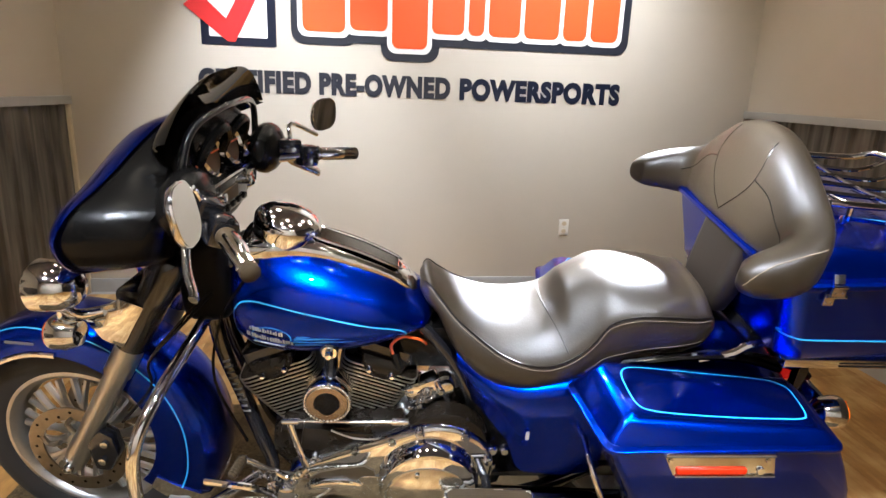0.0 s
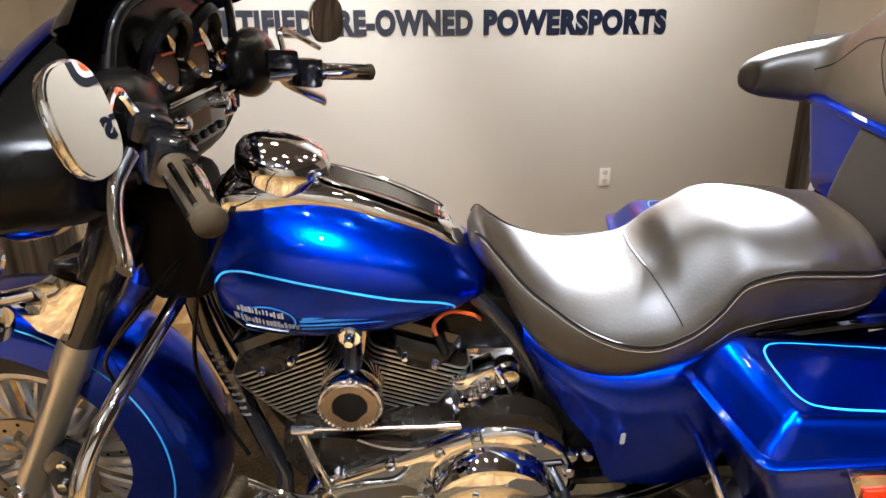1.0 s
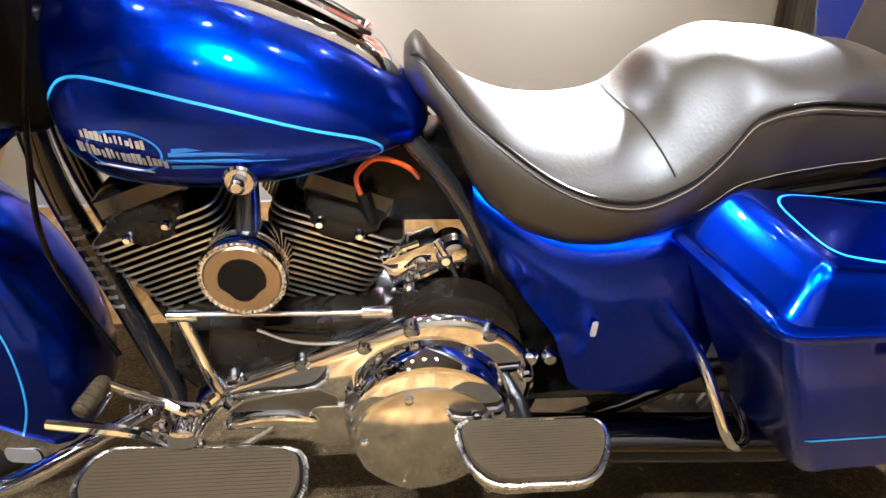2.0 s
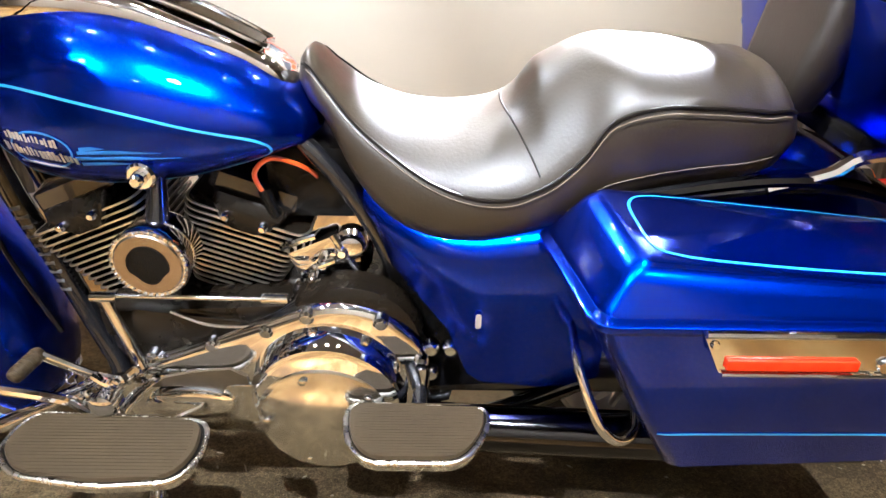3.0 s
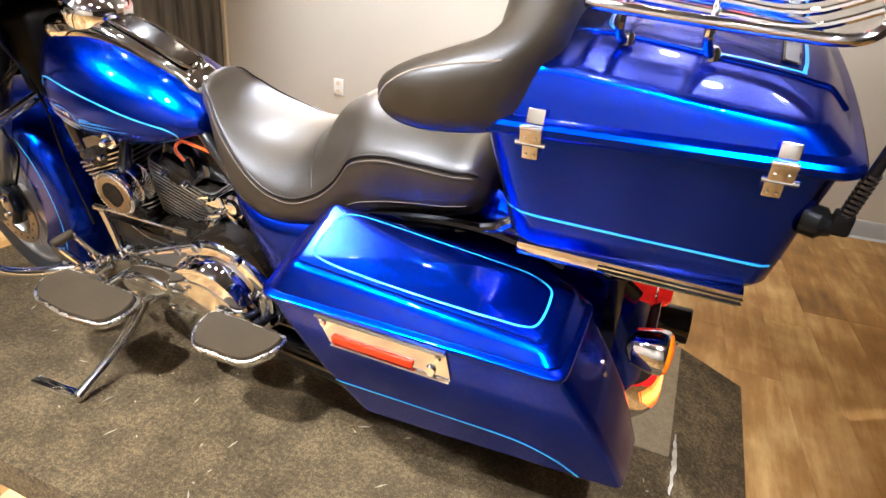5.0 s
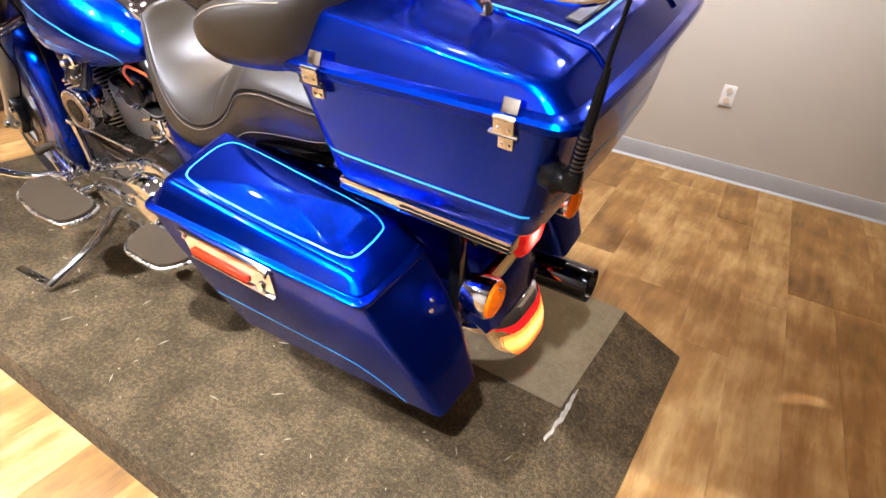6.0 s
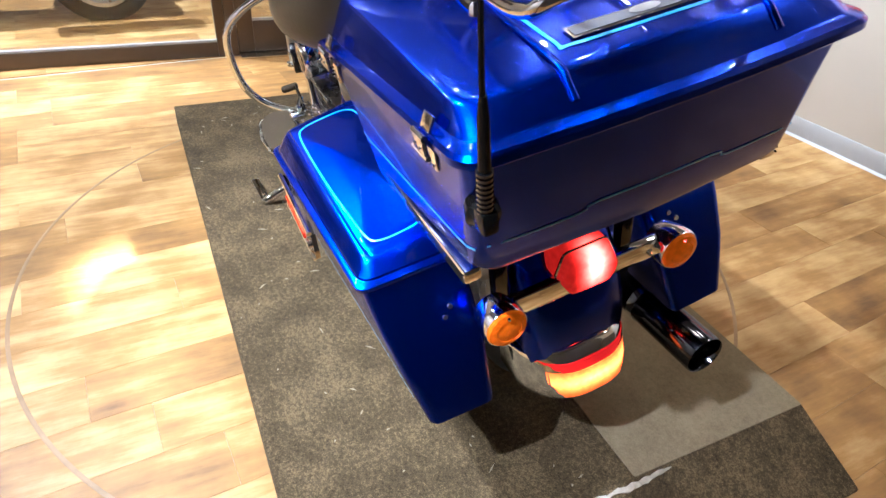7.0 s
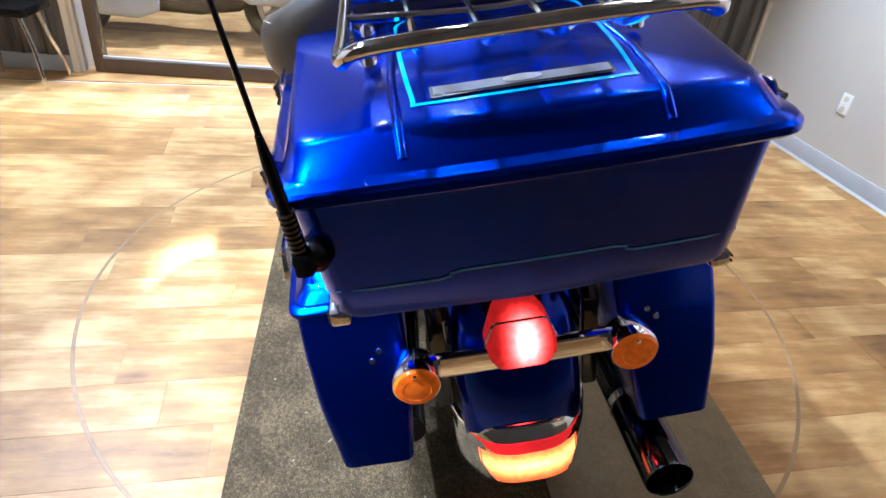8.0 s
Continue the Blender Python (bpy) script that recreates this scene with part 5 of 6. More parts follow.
for side in (-1, 1):
    at = Vector((0.0, side * 0.197, 0.588))
    sig = B("rear_turn_signal", lathe([(-0.06, 0.012), (-0.045, 0.036), (-0.01, 0.045), (0.012, 0.045), (0.016, 0.043)], at, (1, 0, 0), 28), CHROME, label="round chrome turn signal with amber lens")
    B("amber_lens", lathe([(0.014, 0.0425), (0.022, 0.038), (0.026, 0.026), (0.024, 0.024), (0.028, 0.012), (0.028, 0.002)], at, (1, 0, 0), 28), AMBER, sig, "amber plastic lens")
    B("lens_screw", lathe([(0.026, 0.004), (0.03, 0.003)], at + Vector((0, side * 0.0, 0.033)), (1, 0, 0), 8), CHROME, sig)
# tail lamp: faceted red lens, lit
rings = []
for x, w, lo, hi in ((-0.075, 0.06, 0.585, 0.7), (-0.045, 0.076, 0.574, 0.697), (-0.005, 0.077, 0.568, 0.688), (0.014, 0.073, 0.573, 0.675), (0.021, 0.064, 0.583, 0.66)):
    w, lo, hi = w * 0.87, 0.622 + (lo - 0.63) * 0.82, 0.62 + (hi - 0.63) * 0.78
    x -= 0.016
    rings.append(round_ring([(x, -w * 0.68, lo), (x, w * 0.68, lo), (x, w, lo + (hi - lo) * 0.42), (x, w * 0.7, hi), (x, -w * 0.7, hi), (x, -w, lo + (hi - lo) * 0.42)], 0.009, 2))
tail = B("tail_lamp", loft(rings), TAIL_LENS, label="lit red tail lamp")
# hidden box added to keep the lens glow off the fender
B("glow_block", box((-0.1, 0, 0.625), (0.03, 0.11, 0.11), 0.012), BLACK_SATIN, tail)
B("lens_rim", tube([Vector((-0.026, p.y * 1.02, p.z)) for p in rings[2]], 0.003, 6, 1, closed=True), CHROME, tail)
# fender tip lamp in a chrome surround that wraps the end of the fender
rings = []
for i in range(25):
    a = -1 + 2 * i / 24
    x = -0.1 * abs(a) ** 3.2
    y = 0.14 * math.copysign(abs(a) ** 0.9, a)
    arch = 0.02 * a * a
    rings.append([Vector((x - 0.05, y * 0.97, 0.385 - arch)), Vector((x - 0.016, y * 0.98, 0.416 - arch)), Vector((x - 0.002, y, 0.414 - arch)), Vector((x + 0.008, y, 0.404 - arch)), Vector((x + 0.017, y, 0.382 - arch * 0.5)), Vector((x + 0.03, y, 0.33)), Vector((x + 0.036, y, 0.297)), Vector((x + 0.03, y, 0.286)), Vector((x - 0.05, y * 0.97, 0.28))])
tip = B("fender_tip_lamp", loft(rings), CHROME, label="lit fender tip lamp in a chrome surround", angle=50)
for name, z0, z1, mat, label, out in (("tip_lens", 0.364, 0.387, RED_LENS, "red lens strip", 0.0), ("lit_strip", 0.297, 0.3635, TIP_LENS, "glowing lamp strip", 0.002)):
    rings = []
    for i in range(17):
        a = -1 + 2 * i / 16
        x = -0.1 * (0.83 * abs(a)) ** 3.2
        y = 0.113 * a
        rings.append([Vector((x - 0.01, y, z1)), Vector((x + 0.02 + out + (0.387 - z1) * 0.24, y, z1)), Vector((x + 0.021 + out + (0.387 - (z0 + z1) / 2) * 0.24, y, (z0 + z1) / 2)), Vector((x + 0.02 + out + (0.387 - z0) * 0.2, y, z0)), Vector((x - 0.01, y, z0))])
    B(name, loft(rings), mat, tip, label)

# -- exhausts --
EXY = 0.262
pipe = B("muffler", lathe([(0, 0.04), (0.06, 0.05), (0.93, 0.05), (0.934, 0.048), (0.93, 0.0455), (0.7, 0.0455), (0.7, 0.002)], (-0.85, EXY, 0.26), (0.93, 0, 0.028), 32), BLACK_CHROME, label="black chrome muffler with an open end")
B("muffler_bore", lathe([(0.6, 0.0448), (0.9, 0.0448)], (-0.85, EXY, 0.26), (0.93, 0, 0.028), 32, cap=False), HOLE_SHADE, pipe, "muffler bore, near black for its inner shade")
B("baffle", lathe([(0.72, 0.0445), (0.722, 0.0445)], (-0.85, EXY, 0.26), (0.93, 0, 0.028), 28), HOLE_SHADE, pipe)
B("muffler", tube([(-0.95, -0.2, 0.25), (-0.5, -0.24, 0.27), (-0.15, -0.25, 0.28)], 0.045, 20, 6), BLACK_CHROME, label="black muffler below the saddlebag")
B("muffler_clamp", lathe([(-0.01, 0.053), (0.01, 0.053)], (-0.12, EXY, 0.283), (1, 0, 0.03), 24), CHROME, pipe)

# -- top case --
CASE = [(0.834, -0.275, 0.098, 0.28, 0.262), (0.838, -0.286, 0.108, 0.296, 0.277), (0.852, -0.293, 0.115, 0.305, 0.286), (0.9, -0.302, 0.124, 0.311, 0.289), (0.98, -0.322, 0.138, 0.32, 0.293), (1.035, -0.335, 0.148, 0.326, 0.297), (1.05, -0.338, 0.15, 0.328, 0.298)]


def case_ring(h, xf, xr, wf, wr, hr=None, crown=0.0, r=0.03):
    hr = h if hr is None else hr
    return round_ring([(xf, 0, h + crown), (xf, -wf + 0.03, h), (xf + 0.035, -wf, h), (xr - 0.02, -wr, hr), (xr, -wr + 0.02, hr), (xr + 0.012, 0, hr + crown), (xr, wr - 0.02, hr), (xr - 0.02, wr, hr), (xf + 0.035, wf, h), (xf, wf - 0.03, h)], r, 4)


rings = [case_ring(*row) for row in CASE]
case = B("top_case", loft(rings), BLUE, label="candy blue hard top case with chrome latches", angle=30)


def lid_ring(xf, xr, wf, wr, hf, hr, crown=0.0, r=0.034, bow=0.012, inset=1.0, lift=0.0):
    """A rounded rectangle seen from above, drawn over a tapering and crowned lid."""
    corners = []
    for cx, cy in ((-1, -1), (1, -1), (1, 1), (-1, 1)):
        nx, ny = {(-1, -1): (1, -1), (1, -1): (1, 1), (1, 1): (-1, 1), (-1, 1): (-1, -1)}[(cx, cy)]
        for q in range(8):
            corners.append((cx + (nx - cx) * q / 8, cy + (ny - cy) * q / 8, q == 0))
    out, xm, half = [], (xf + xr) / 2, (xr - xf) / 2
    for px, py, corner in corners:
        spots = [(px, py)]
        if corner:
            spots = []
            for k in range(5):
                t = radians(90 * k / 4)
                ex, ey = r / half * (1 - math.sin(t)), r / wf * (1 - math.cos(t))
                if px * py > 0:
                    ex, ey = r / half * (1 - math.cos(t)), r / wf * (1 - math.sin(t))
                spots.append((px - px * ex, py - py * ey))
        for sx, sy in spots:
            sx, sy = sx * inset, sy * inset
            f = (sx + 1) / 2
            w = wf + (wr - wf) * f
            x = xm + sx * half + (bow * (1 - sy * sy) * sx if sx > 0 else 0.0)
            out.append(Vector((x, sy * w, hf + (hr - hf) * f + crown * (1 - sy * sy) + lift)))
    return out


rings = []
for h, g in ((1.045, 0.004), (1.048, 0.014), (1.053, 0.0185), (1.063, 0.0185), (1.0685, 0.014), (1.072, 0.005), (1.0735, 0.0)):
    rings.append(lid_ring(-0.338 - g, 0.152 + g, 0.326 + g, 0.297 + g, h, h + 0.004))


def flank(f, crown):
    return lid_ring(-0.338 + 0.055 * f, 0.152 - 0.036 * f, 0.326 - 0.026 * f, 0.297 - 0.012 * f, 1.0735 + 0.067 * f, 1.0775 + 0.0255 * f, crown)


for f in (0.08, 0.5, 0.93):
    rings.append(flank(f, 0.016 * f))
for inset, lift in ((0.992, 0.0005), (0.972, 0.002), (0.93, 0.0028), (0.75, 0.006), (0.5, 0.009), (0.25, 0.011), (0.04, 0.012)):
    rings.append(lid_ring(-0.283, 0.116, 0.3, 0.285, 1.1405, 1.103, 0.016, inset=inset, lift=lift))
lid = B("lid", loft(rings), BLUE, case, angle=24)


def rib_on(ob, points, radius, name, mat, parent):
    tree, path = tree_of(ob), []
    for p in smooth_path(points, 5):
        at = tree.ray_cast(Vector(p), Vector((0, 0, -1)))[0]
        if at is not None:
            path.append(at)
    return B(name, tube(path, radius, 8, 1, flat=0.8), mat, parent, angle=60)


for y in (-0.155, 0.155):
    rib_on(lid, [(x, y * (1.0 if x > -0.1 else 0.95), 1.5) for x in (-0.24, -0.1, 0.0, 0.09, 0.12, 0.135, 0.15)], 0.0062, "lid_rib", BLUE, lid)
pts = [(0.088, -0.122, 1.5), (0.094, 0.0, 1.5), (0.088, 0.122, 1.5), (0.07, 0.134, 1.5), (-0.1, 0.14, 1.5), (-0.19, 0.125, 1.5), (-0.2, 0.0, 1.5), (-0.19, -0.125, 1.5), (-0.1, -0.14, 1.5), (0.07, -0.134, 1.5)]
stripe_on(lid, pts, (0, 0, -1), width=0.006, closed=True)
em = patch_on(lid, [(0.056, -0.112, 1.5), (0.082, -0.112, 1.5), (0.086, 0, 1.5), (0.082, 0.112, 1.5), (0.056, 0.112, 1.5), (0.06, 0, 1.5)], (0, 0, -1), "emblem", DULL_CHROME, case, 0.003, "chrome lid emblem")
patch_on(lid, [(0.0595, -0.108, 1.5), (0.0785, -0.108, 1.5), (0.0825, 0, 1.5), (0.0785, 0.108, 1.5), (0.0595, 0.108, 1.5), (0.0635, 0, 1.5)], (0, 0, -1), "emblem_field", GREY_PRINT, em, 0.0042)
patch_on(lid, [(0.072 + 0.008 * math.cos(t), 0.024 * math.sin(t), 1.5) for t in [2 * math.pi * k / 14 for k in range(14)]], (0, 0, -1), "emblem_script", BADGE, em, 0.0055)
for side in (-1, 1):
    pts = [(x, side * 0.7, h) for x, h in ((-0.3, 0.92), (-0.285, 0.907), (-0.1, 0.897), (0.0, 0.893), (0.108, 0.889))]
    stripe_on(case, pts, (0, -side, 0), width=0.005)
    for x, u in ((-0.262, 0.345), (0.062, 0.322)):
        x = x + 0.014
        turn = Matrix.Rotation(radians(side * 24), 3, "X")
        latch = B("latch", box((x, side * (u + 0.003), 1.056), (0.032, 0.007, 0.024), 0.0025), BRUSHED, case, "chrome over-centre latch")
        B("latch_keeper", box((x + 0.002, side * (u - 0.01), 1.082), (0.026, 0.005, 0.022), 0.002, turn=turn), BRUSHED, latch)
        B("latch_roll", tube([(x - 0.016, side * (u + 0.003), 1.069), (x + 0.016, side * (u + 0.003), 1.069)], 0.0045, 10, 1), CHROME, latch)
        B("latch_pin", tube([(x - 0.022, side * (u + 0.003), 1.045), (x + 0.022, side * (u + 0.003), 1.045)], 0.004, 8, 1), CHROME, latch)
        B("latch_base", box((x - 0.003, side * (u - 0.013), 1.029), (0.024, 0.007, 0.03), 0.002), BRUSHED, latch)
        for dx in (-0.006, 0.006):
            B("rivet", lathe([(0, 0.0028), (0.002, 0.002)], (x - 0.003 + dx, side * (u - 0.0095), 1.021), (0, side, 0), 8), CHROME, latch)
            B("rivet", lathe([(0, 0.0025), (0.002, 0.0018)], (x + dx * 1.4, side * (u + 0.0065), 1.055), (0, side, 0), 8), CHROME, latch)
pts = [(0.6, y, h) for y, h in ((-0.27, 0.898), (-0.13, 0.9), (-0.1, 0.912), (0.1, 0.912), (0.13, 0.9), (0.27, 0.898))]
stripe_on(case, pts, (-1, 0, 0), width=0.004, steps=3)
for side in (-1, 1):
    strip = B("case_trim", box((-0.09, side * 0.282, 0.824), (0.36, 0.03, 0.026), 0.006), CHROME, case, "chrome strip below the case")
    for k in range(2):
        B("trim_groove", box((-0.02, side * 0.2985, 0.819 + 0.009 * k), (0.22, 0.002, 0.0025)), BLACK_SATIN, strip)
B("case_mount", box((-0.12, 0, 0.815), (0.34, 0.34, 0.04), 0.01), BLACK_SATIN, case)
for side in (-1, 1):
    B("mount_rail", tube([(-0.42, side * 0.19, 0.755), (-0.34, side * 0.2, 0.785), (-0.28, side * 0.2, 0.815), (-0.05, side * 0.18, 0.81)], 0.011, 8, 5), CHROME, case)

# -- luggage rack --
loop = [(-0.215, -0.17, 1.205), (-0.2, -0.2, 1.205), (0.02, -0.205, 1.195), (0.12, -0.205, 1.195), (0.155, -0.17, 1.215), (0.165, 0.0, 1.22), (0.155, 0.17, 1.215), (0.12, 0.205, 1.195), (0.02, 0.205, 1.195), (-0.2, 0.2, 1.205), (-0.215, 0.17, 1.205), (-0.22, 0.0, 1.205)]
rack = B("luggage_rack", tube(loop, 0.0085, 10, 6, closed=True), CHROME, label="chrome tube luggage rack")
for y in (-0.12, -0.04, 0.04, 0.12):
    B("rack_bar", tube([(-0.217, y, 1.205), (-0.05, y, 1.19), (0.07, y, 1.183), (0.158, y, 1.216)], 0.006, 8, 4), CHROME, rack)
for x in (-0.17, -0.05):
    B("rack_bar", tube([(x, -0.2, 1.2), (x, 0, 1.188), (x, 0.2, 1.2)], 0.006, 8, 4), CHROME, rack)
    for side in (-1, 1):
        B("rack_foot", tube([(x, side * 0.2, 1.198), (x, side * 0.2, 1.17), (x + 0.01, side * 0.18, 1.142 if x > -0.1 else 1.15)], 0.007, 8, 3), CHROME, rack)
        B("foot_bolt", lathe([(0, 0.012), (0.012, 0.011), (0.018, 0.006)], (x + 0.01, side * 0.18, 1.142 if x > -0.1 else 1.15), (0, 0, 1), 10), CHROME, rack)
# -- antenna --
ABASE, ADIR = Vector((0.17, -0.291, 0.998)), Vector((0.14, -0.01, 1)).normalized()
ant = B("antenna", tube([ABASE, ABASE + ADIR * 0.3, ABASE + ADIR * 0.75 + Vector((0.03, 0, 0))], 0.004, 8, 3, taper=0.0018), BLACK_SATIN, label="black whip antenna")
B("antenna_sleeve", lathe([(0.06, 0.008), (0.13, 0.007), (0.16, 0.004)], ABASE, ADIR, 12), BLACK_SATIN, ant)
for k in range(9):
    B("antenna_coil", lathe([(0.0 + k * 0.0075, 0.0105), (0.004 + k * 0.0075, 0.0105)], ABASE, ADIR, 10), BLACK_GLOSS, ant)
B("antenna_base", lathe([(-0.02, 0.023), (0.002, 0.023), (0.008, 0.017), (0.018, 0.013)], (0.146, -0.283, 0.975), (1, -0.35, 0), 20), BLACK_SATIN, ant, "round black antenna base")
B("antenna_elbow", box((0.169, -0.29, 0.985), (0.026, 0.024, 0.034), 0.007), BLACK_SATIN, ant)

# -- passenger backrest with wrap-round arms --
ROW = [  # along the pad: x, y, low, top, half thickness
    (0, -0.478, -0.335, 1.07, 1.105, 0.012), (0.6, -0.47, -0.34, 1.055, 1.122, 0.03), (1.4, -0.44, -0.342, 1.043, 1.14, 0.042), (2.4, -0.39, -0.335, 1.038, 1.158, 0.047), (3.4, -0.33, -0.305, 1.035, 1.18, 0.05), (4.4, -0.3, -0.25, 1.035, 1.215, 0.052),
    (5.4, -0.305, -0.18, 1.04, 1.27, 0.055), (6.4, -0.315, -0.1, 1.05, 1.318, 0.058), (7.5, -0.318, 0.0, 1.055, 1.335, 0.06)]
ROW = ROW + [(15 - a, x, -y, lo, hi, t) for a, x, y, lo, hi, t in reversed(ROW[:-1])]
rows = smooth_table(ROW, 57)
rings = []
for i, (a, x, y, lo, hi, t) in enumerate(rows):
    p, q = rows[max(i - 1, 0)], rows[min(i + 1, len(rows) - 1)]
    n = Vector((-(q[2] - p[2]), q[1] - p[1], 0)).normalized()
    ring = []
    for k in range(20):
        an = 2 * math.pi * k / 20
        c, s = math.copysign(abs(math.cos(an)) ** 0.8, math.cos(an)), math.copysign(abs(math.sin(an)) ** 0.8, math.sin(an))
        hh = (hi + lo) / 2 + (hi - lo) / 2 * s
        ring.append(Vector((x + n.x * t * c + 0.16 * max(0.0, hh - 1.1), y + n.y * t * c, hh)))
    rings.append(ring)
back = B("backrest", loft(rings), LEATHER, label="black leather passenger backrest with wrap-round arms", angle=80)
rings = [round_ring([(x - 0.036, -w, h), (x + 0.034, -w, h), (x + 0.034, w, h), (x - 0.036, w, h)], 0.03, 4) for x, w, h in ((-0.345, 0.085, 0.84), (-0.335, 0.105, 0.9), (-0.32, 0.11, 0.98), (-0.31, 0.105, 1.06), (-0.305, 0.09, 1.1))]
B("lumbar_pad", loft(rings), LEATHER_PLAIN, back, "smooth black lumbar pad", angle=60)
for side in (-1, 1):
    stripe_on(back, [(-0.8, side * y, h) for y, h in ((0.0, 1.105), (0.05, 1.15), (0.09, 1.2), (0.1, 1.25), (0.085, 1.31))], (1, 0, 0), width=0.003, lift=0.001, name="seam", mat=BLACK_SATIN)
    stripe_on(back, [(x, side * 0.8, h) for x, h in ((-0.3, 1.155), (-0.36, 1.15), (-0.42, 1.135), (-0.46, 1.11), (-0.48, 1.08))], (0, -side, 0), width=0.003, lift=0.001, name="seam", mat=THREAD)
    stripe_on(back, [(-0.8, side * y, h) for y, h in ((0.1, 1.22), (0.16, 1.2), (0.22, 1.15), (0.27, 1.12))], (1, 0, 0), width=0.003, lift=0.001, name="seam", mat=BLACK_SATIN)

# -- frame, engine, primary --
GREY_VINYL = material("grey_label_print", (0.13, 0.13, 0.13), 0.5)
for side in (-1, 1):
    down = B("frame_tube", tube([(-1.7, side * 0.045, 0.94), (-1.69, side * 0.045, 0.7), (-1.64, side * 0.05, 0.5), (-1.58, side * 0.07, 0.3), (-1.5, side * 0.12, 0.2), (-0.9, side * 0.13, 0.19), (-0.62, side * 0.12, 0.3)], 0.021, 12, 6), BLACK_GLOSS, label="black frame downtube")
    for k in range(10 if side < 0 else 0):
        z, w = 0.64 - 0.019 * k, (0.008, 0.011, 0.009, 0.012)[k % 4]
        x = -1.69 + (0.7 - z) * 0.24
        patch_on(down, [(x - w, -0.3, z - 0.005), (x + w, -0.3, z - 0.003), (x + w, -0.3, z + 0.005), (x - w, -0.3, z + 0.003)], (0, 1, 0), "caution_bar", GREY_VINYL, down, 0.0012)
    B("frame_tube", tube([(-1.7, side * 0.05, 0.95), (-1.3, side * 0.05, 0.86), (-1.1, side * 0.1, 0.74), (-0.98, side * 0.11, 0.5), (-0.95, side * 0.12, 0.25)], 0.016, 10, 6), BLACK_GLOSS, label="black frame tube")
B("steering_head", lathe([(0, 0.035), (0.18, 0.035)], (-1.775, 0, 0.86), (0.47, 0, 0.88), 20), BLACK_GLOSS)
B("crankcase", loft([ring_of(x, w, lo, (lo + hi) / 2, hi, 3, 3, 12) for x, w, lo, hi in ((-1.56, 0.09, 0.3, 0.42), (-1.5, 0.125, 0.24, 0.49), (-1.36, 0.14, 0.21, 0.52), (-1.2, 0.14, 0.21, 0.52), (-1.05, 0.13, 0.22, 0.5), (-0.95, 0.12, 0.24, 0.46))]), WRINKLE, label="black wrinkle-finish engine case")


def cylinder(base, tilt, label):
    d = Vector((math.sin(radians(tilt)), 0, math.cos(radians(tilt))))
    f = Vector((math.cos(radians(tilt)), 0, -math.sin(radians(tilt))))
    base = Vector(base)

    def sq(a, wx, wy, r=0.03):
        return round_ring([base + d * a + f * sx * wx + Vector((0, sy * wy, 0)) for sx, sy in ((-1, -1), (1, -1), (1, 1), (-1, 1))], r, 4)
    cyl = B("cylinder", loft([sq(0.0, 0.055, 0.06), sq(0.17, 0.06, 0.065)]), WRINKLE, label=label)
    for k in range(16):
        a = 0.003 + k * 0.0128
        g = 0.042 * (min(k, 13) / 13) ** 0.8
        h = 0.02 * min(k, 13) / 13
        B("fin", loft([sq(a, 0.064 + g, 0.088 + h), sq(a + 0.002, 0.066 + g, 0.09 + h), sq(a + 0.004, 0.064 + g, 0.088 + h)]), [WRINKLE], cyl)
        B("fin_edge", loft([sq(a + 0.0006, 0.0675 + g, 0.0915 + h), sq(a + 0.0038, 0.0675 + g, 0.0915 + h)]), FIN, cyl, "bright machined fin edge")
    B("cylinder_head", loft([sq(0.172, 0.026, 0.112, 0.01), sq(0.19, 0.05, 0.114, 0.016), sq(0.21, 0.062, 0.113, 0.016), sq(0.228, 0.068, 0.098, 0.016)]), WRINKLE, cyl)
    B("rocker_cover", loft([sq(0.225, 0.082, 0.085, 0.02), sq(0.255, 0.08, 0.082, 0.02), sq(0.268, 0.06, 0.06, 0.02)]), BLACK_GLOSS, cyl)
    for sx in (-1, 1):
        B("head_bolt", lathe([(0, 0.008), (0.012, 0.008), (0.016, 0.005)], base + d * 0.198 + f * sx * 0.032 + Vector((0, -0.114, 0)), (0, -1, 0), 10), CHROME, cyl)
    return cyl


cylinder((-1.318, 0, 0.462), 20, "finned black rear engine cylinder")
cylinder((-1.462, 0, 0.462), -22, "finned black front engine cylinder")
# horn cover between the cylinders
at = Vector((-1.385, -0.165, 0.615))
horn = B("horn_cover", lathe([(0.0, 0.058), (0.02, 0.063), (0.035, 0.065), (0.042, 0.062)], at, (0, -1, 0), 32), CHROME, label="round chrome horn cover with a dark emblem")
for k in range(40):
    t = 2 * math.pi * k / 40
    B("rope_bead", lathe([(-0.003, 0.002), (0.0, 0.0034), (0.003, 0.002)], at + Vector((0.06 * math.cos(t), -0.042, 0.06 * math.sin(t))), (-math.sin(t), 0, math.cos(t)), 6), CHROME, horn)
B("cover_face", lathe([(0.042, 0.056), (0.045, 0.053)], at, (0, -1, 0), 32), material("brushed_face", (0.36, 0.3, 0.24), 0.24, metal=1.0, noise_scale=30, vary=0.1), horn)
B("emblem", prism([(at.x + 0.034 * math.cos(t) * (1 if math.sin(t) > -0.4 else 0.75), at.z + 0.036 * math.sin(t)) for t in [2 * math.pi * k / 20 for k in range(20)]], "y", at.y - 0.045, at.y - 0.047), BLACK_SATIN, horn, "plain dark emblem")
B("horn_neck", tube([at + Vector((0.005, 0.01, 0.05)), at + Vector((0.008, 0.03, 0.1)), at + Vector((0.01, 0.04, 0.135))], 0.02, 14, 4, taper=0.012), BLACK_GLOSS, horn)
B("horn_body", lathe([(0.0, 0.06), (0.03, 0.062), (0.045, 0.055), (0.06, 0.03)], at, (0, 1, 0), 32), CHROME, horn)
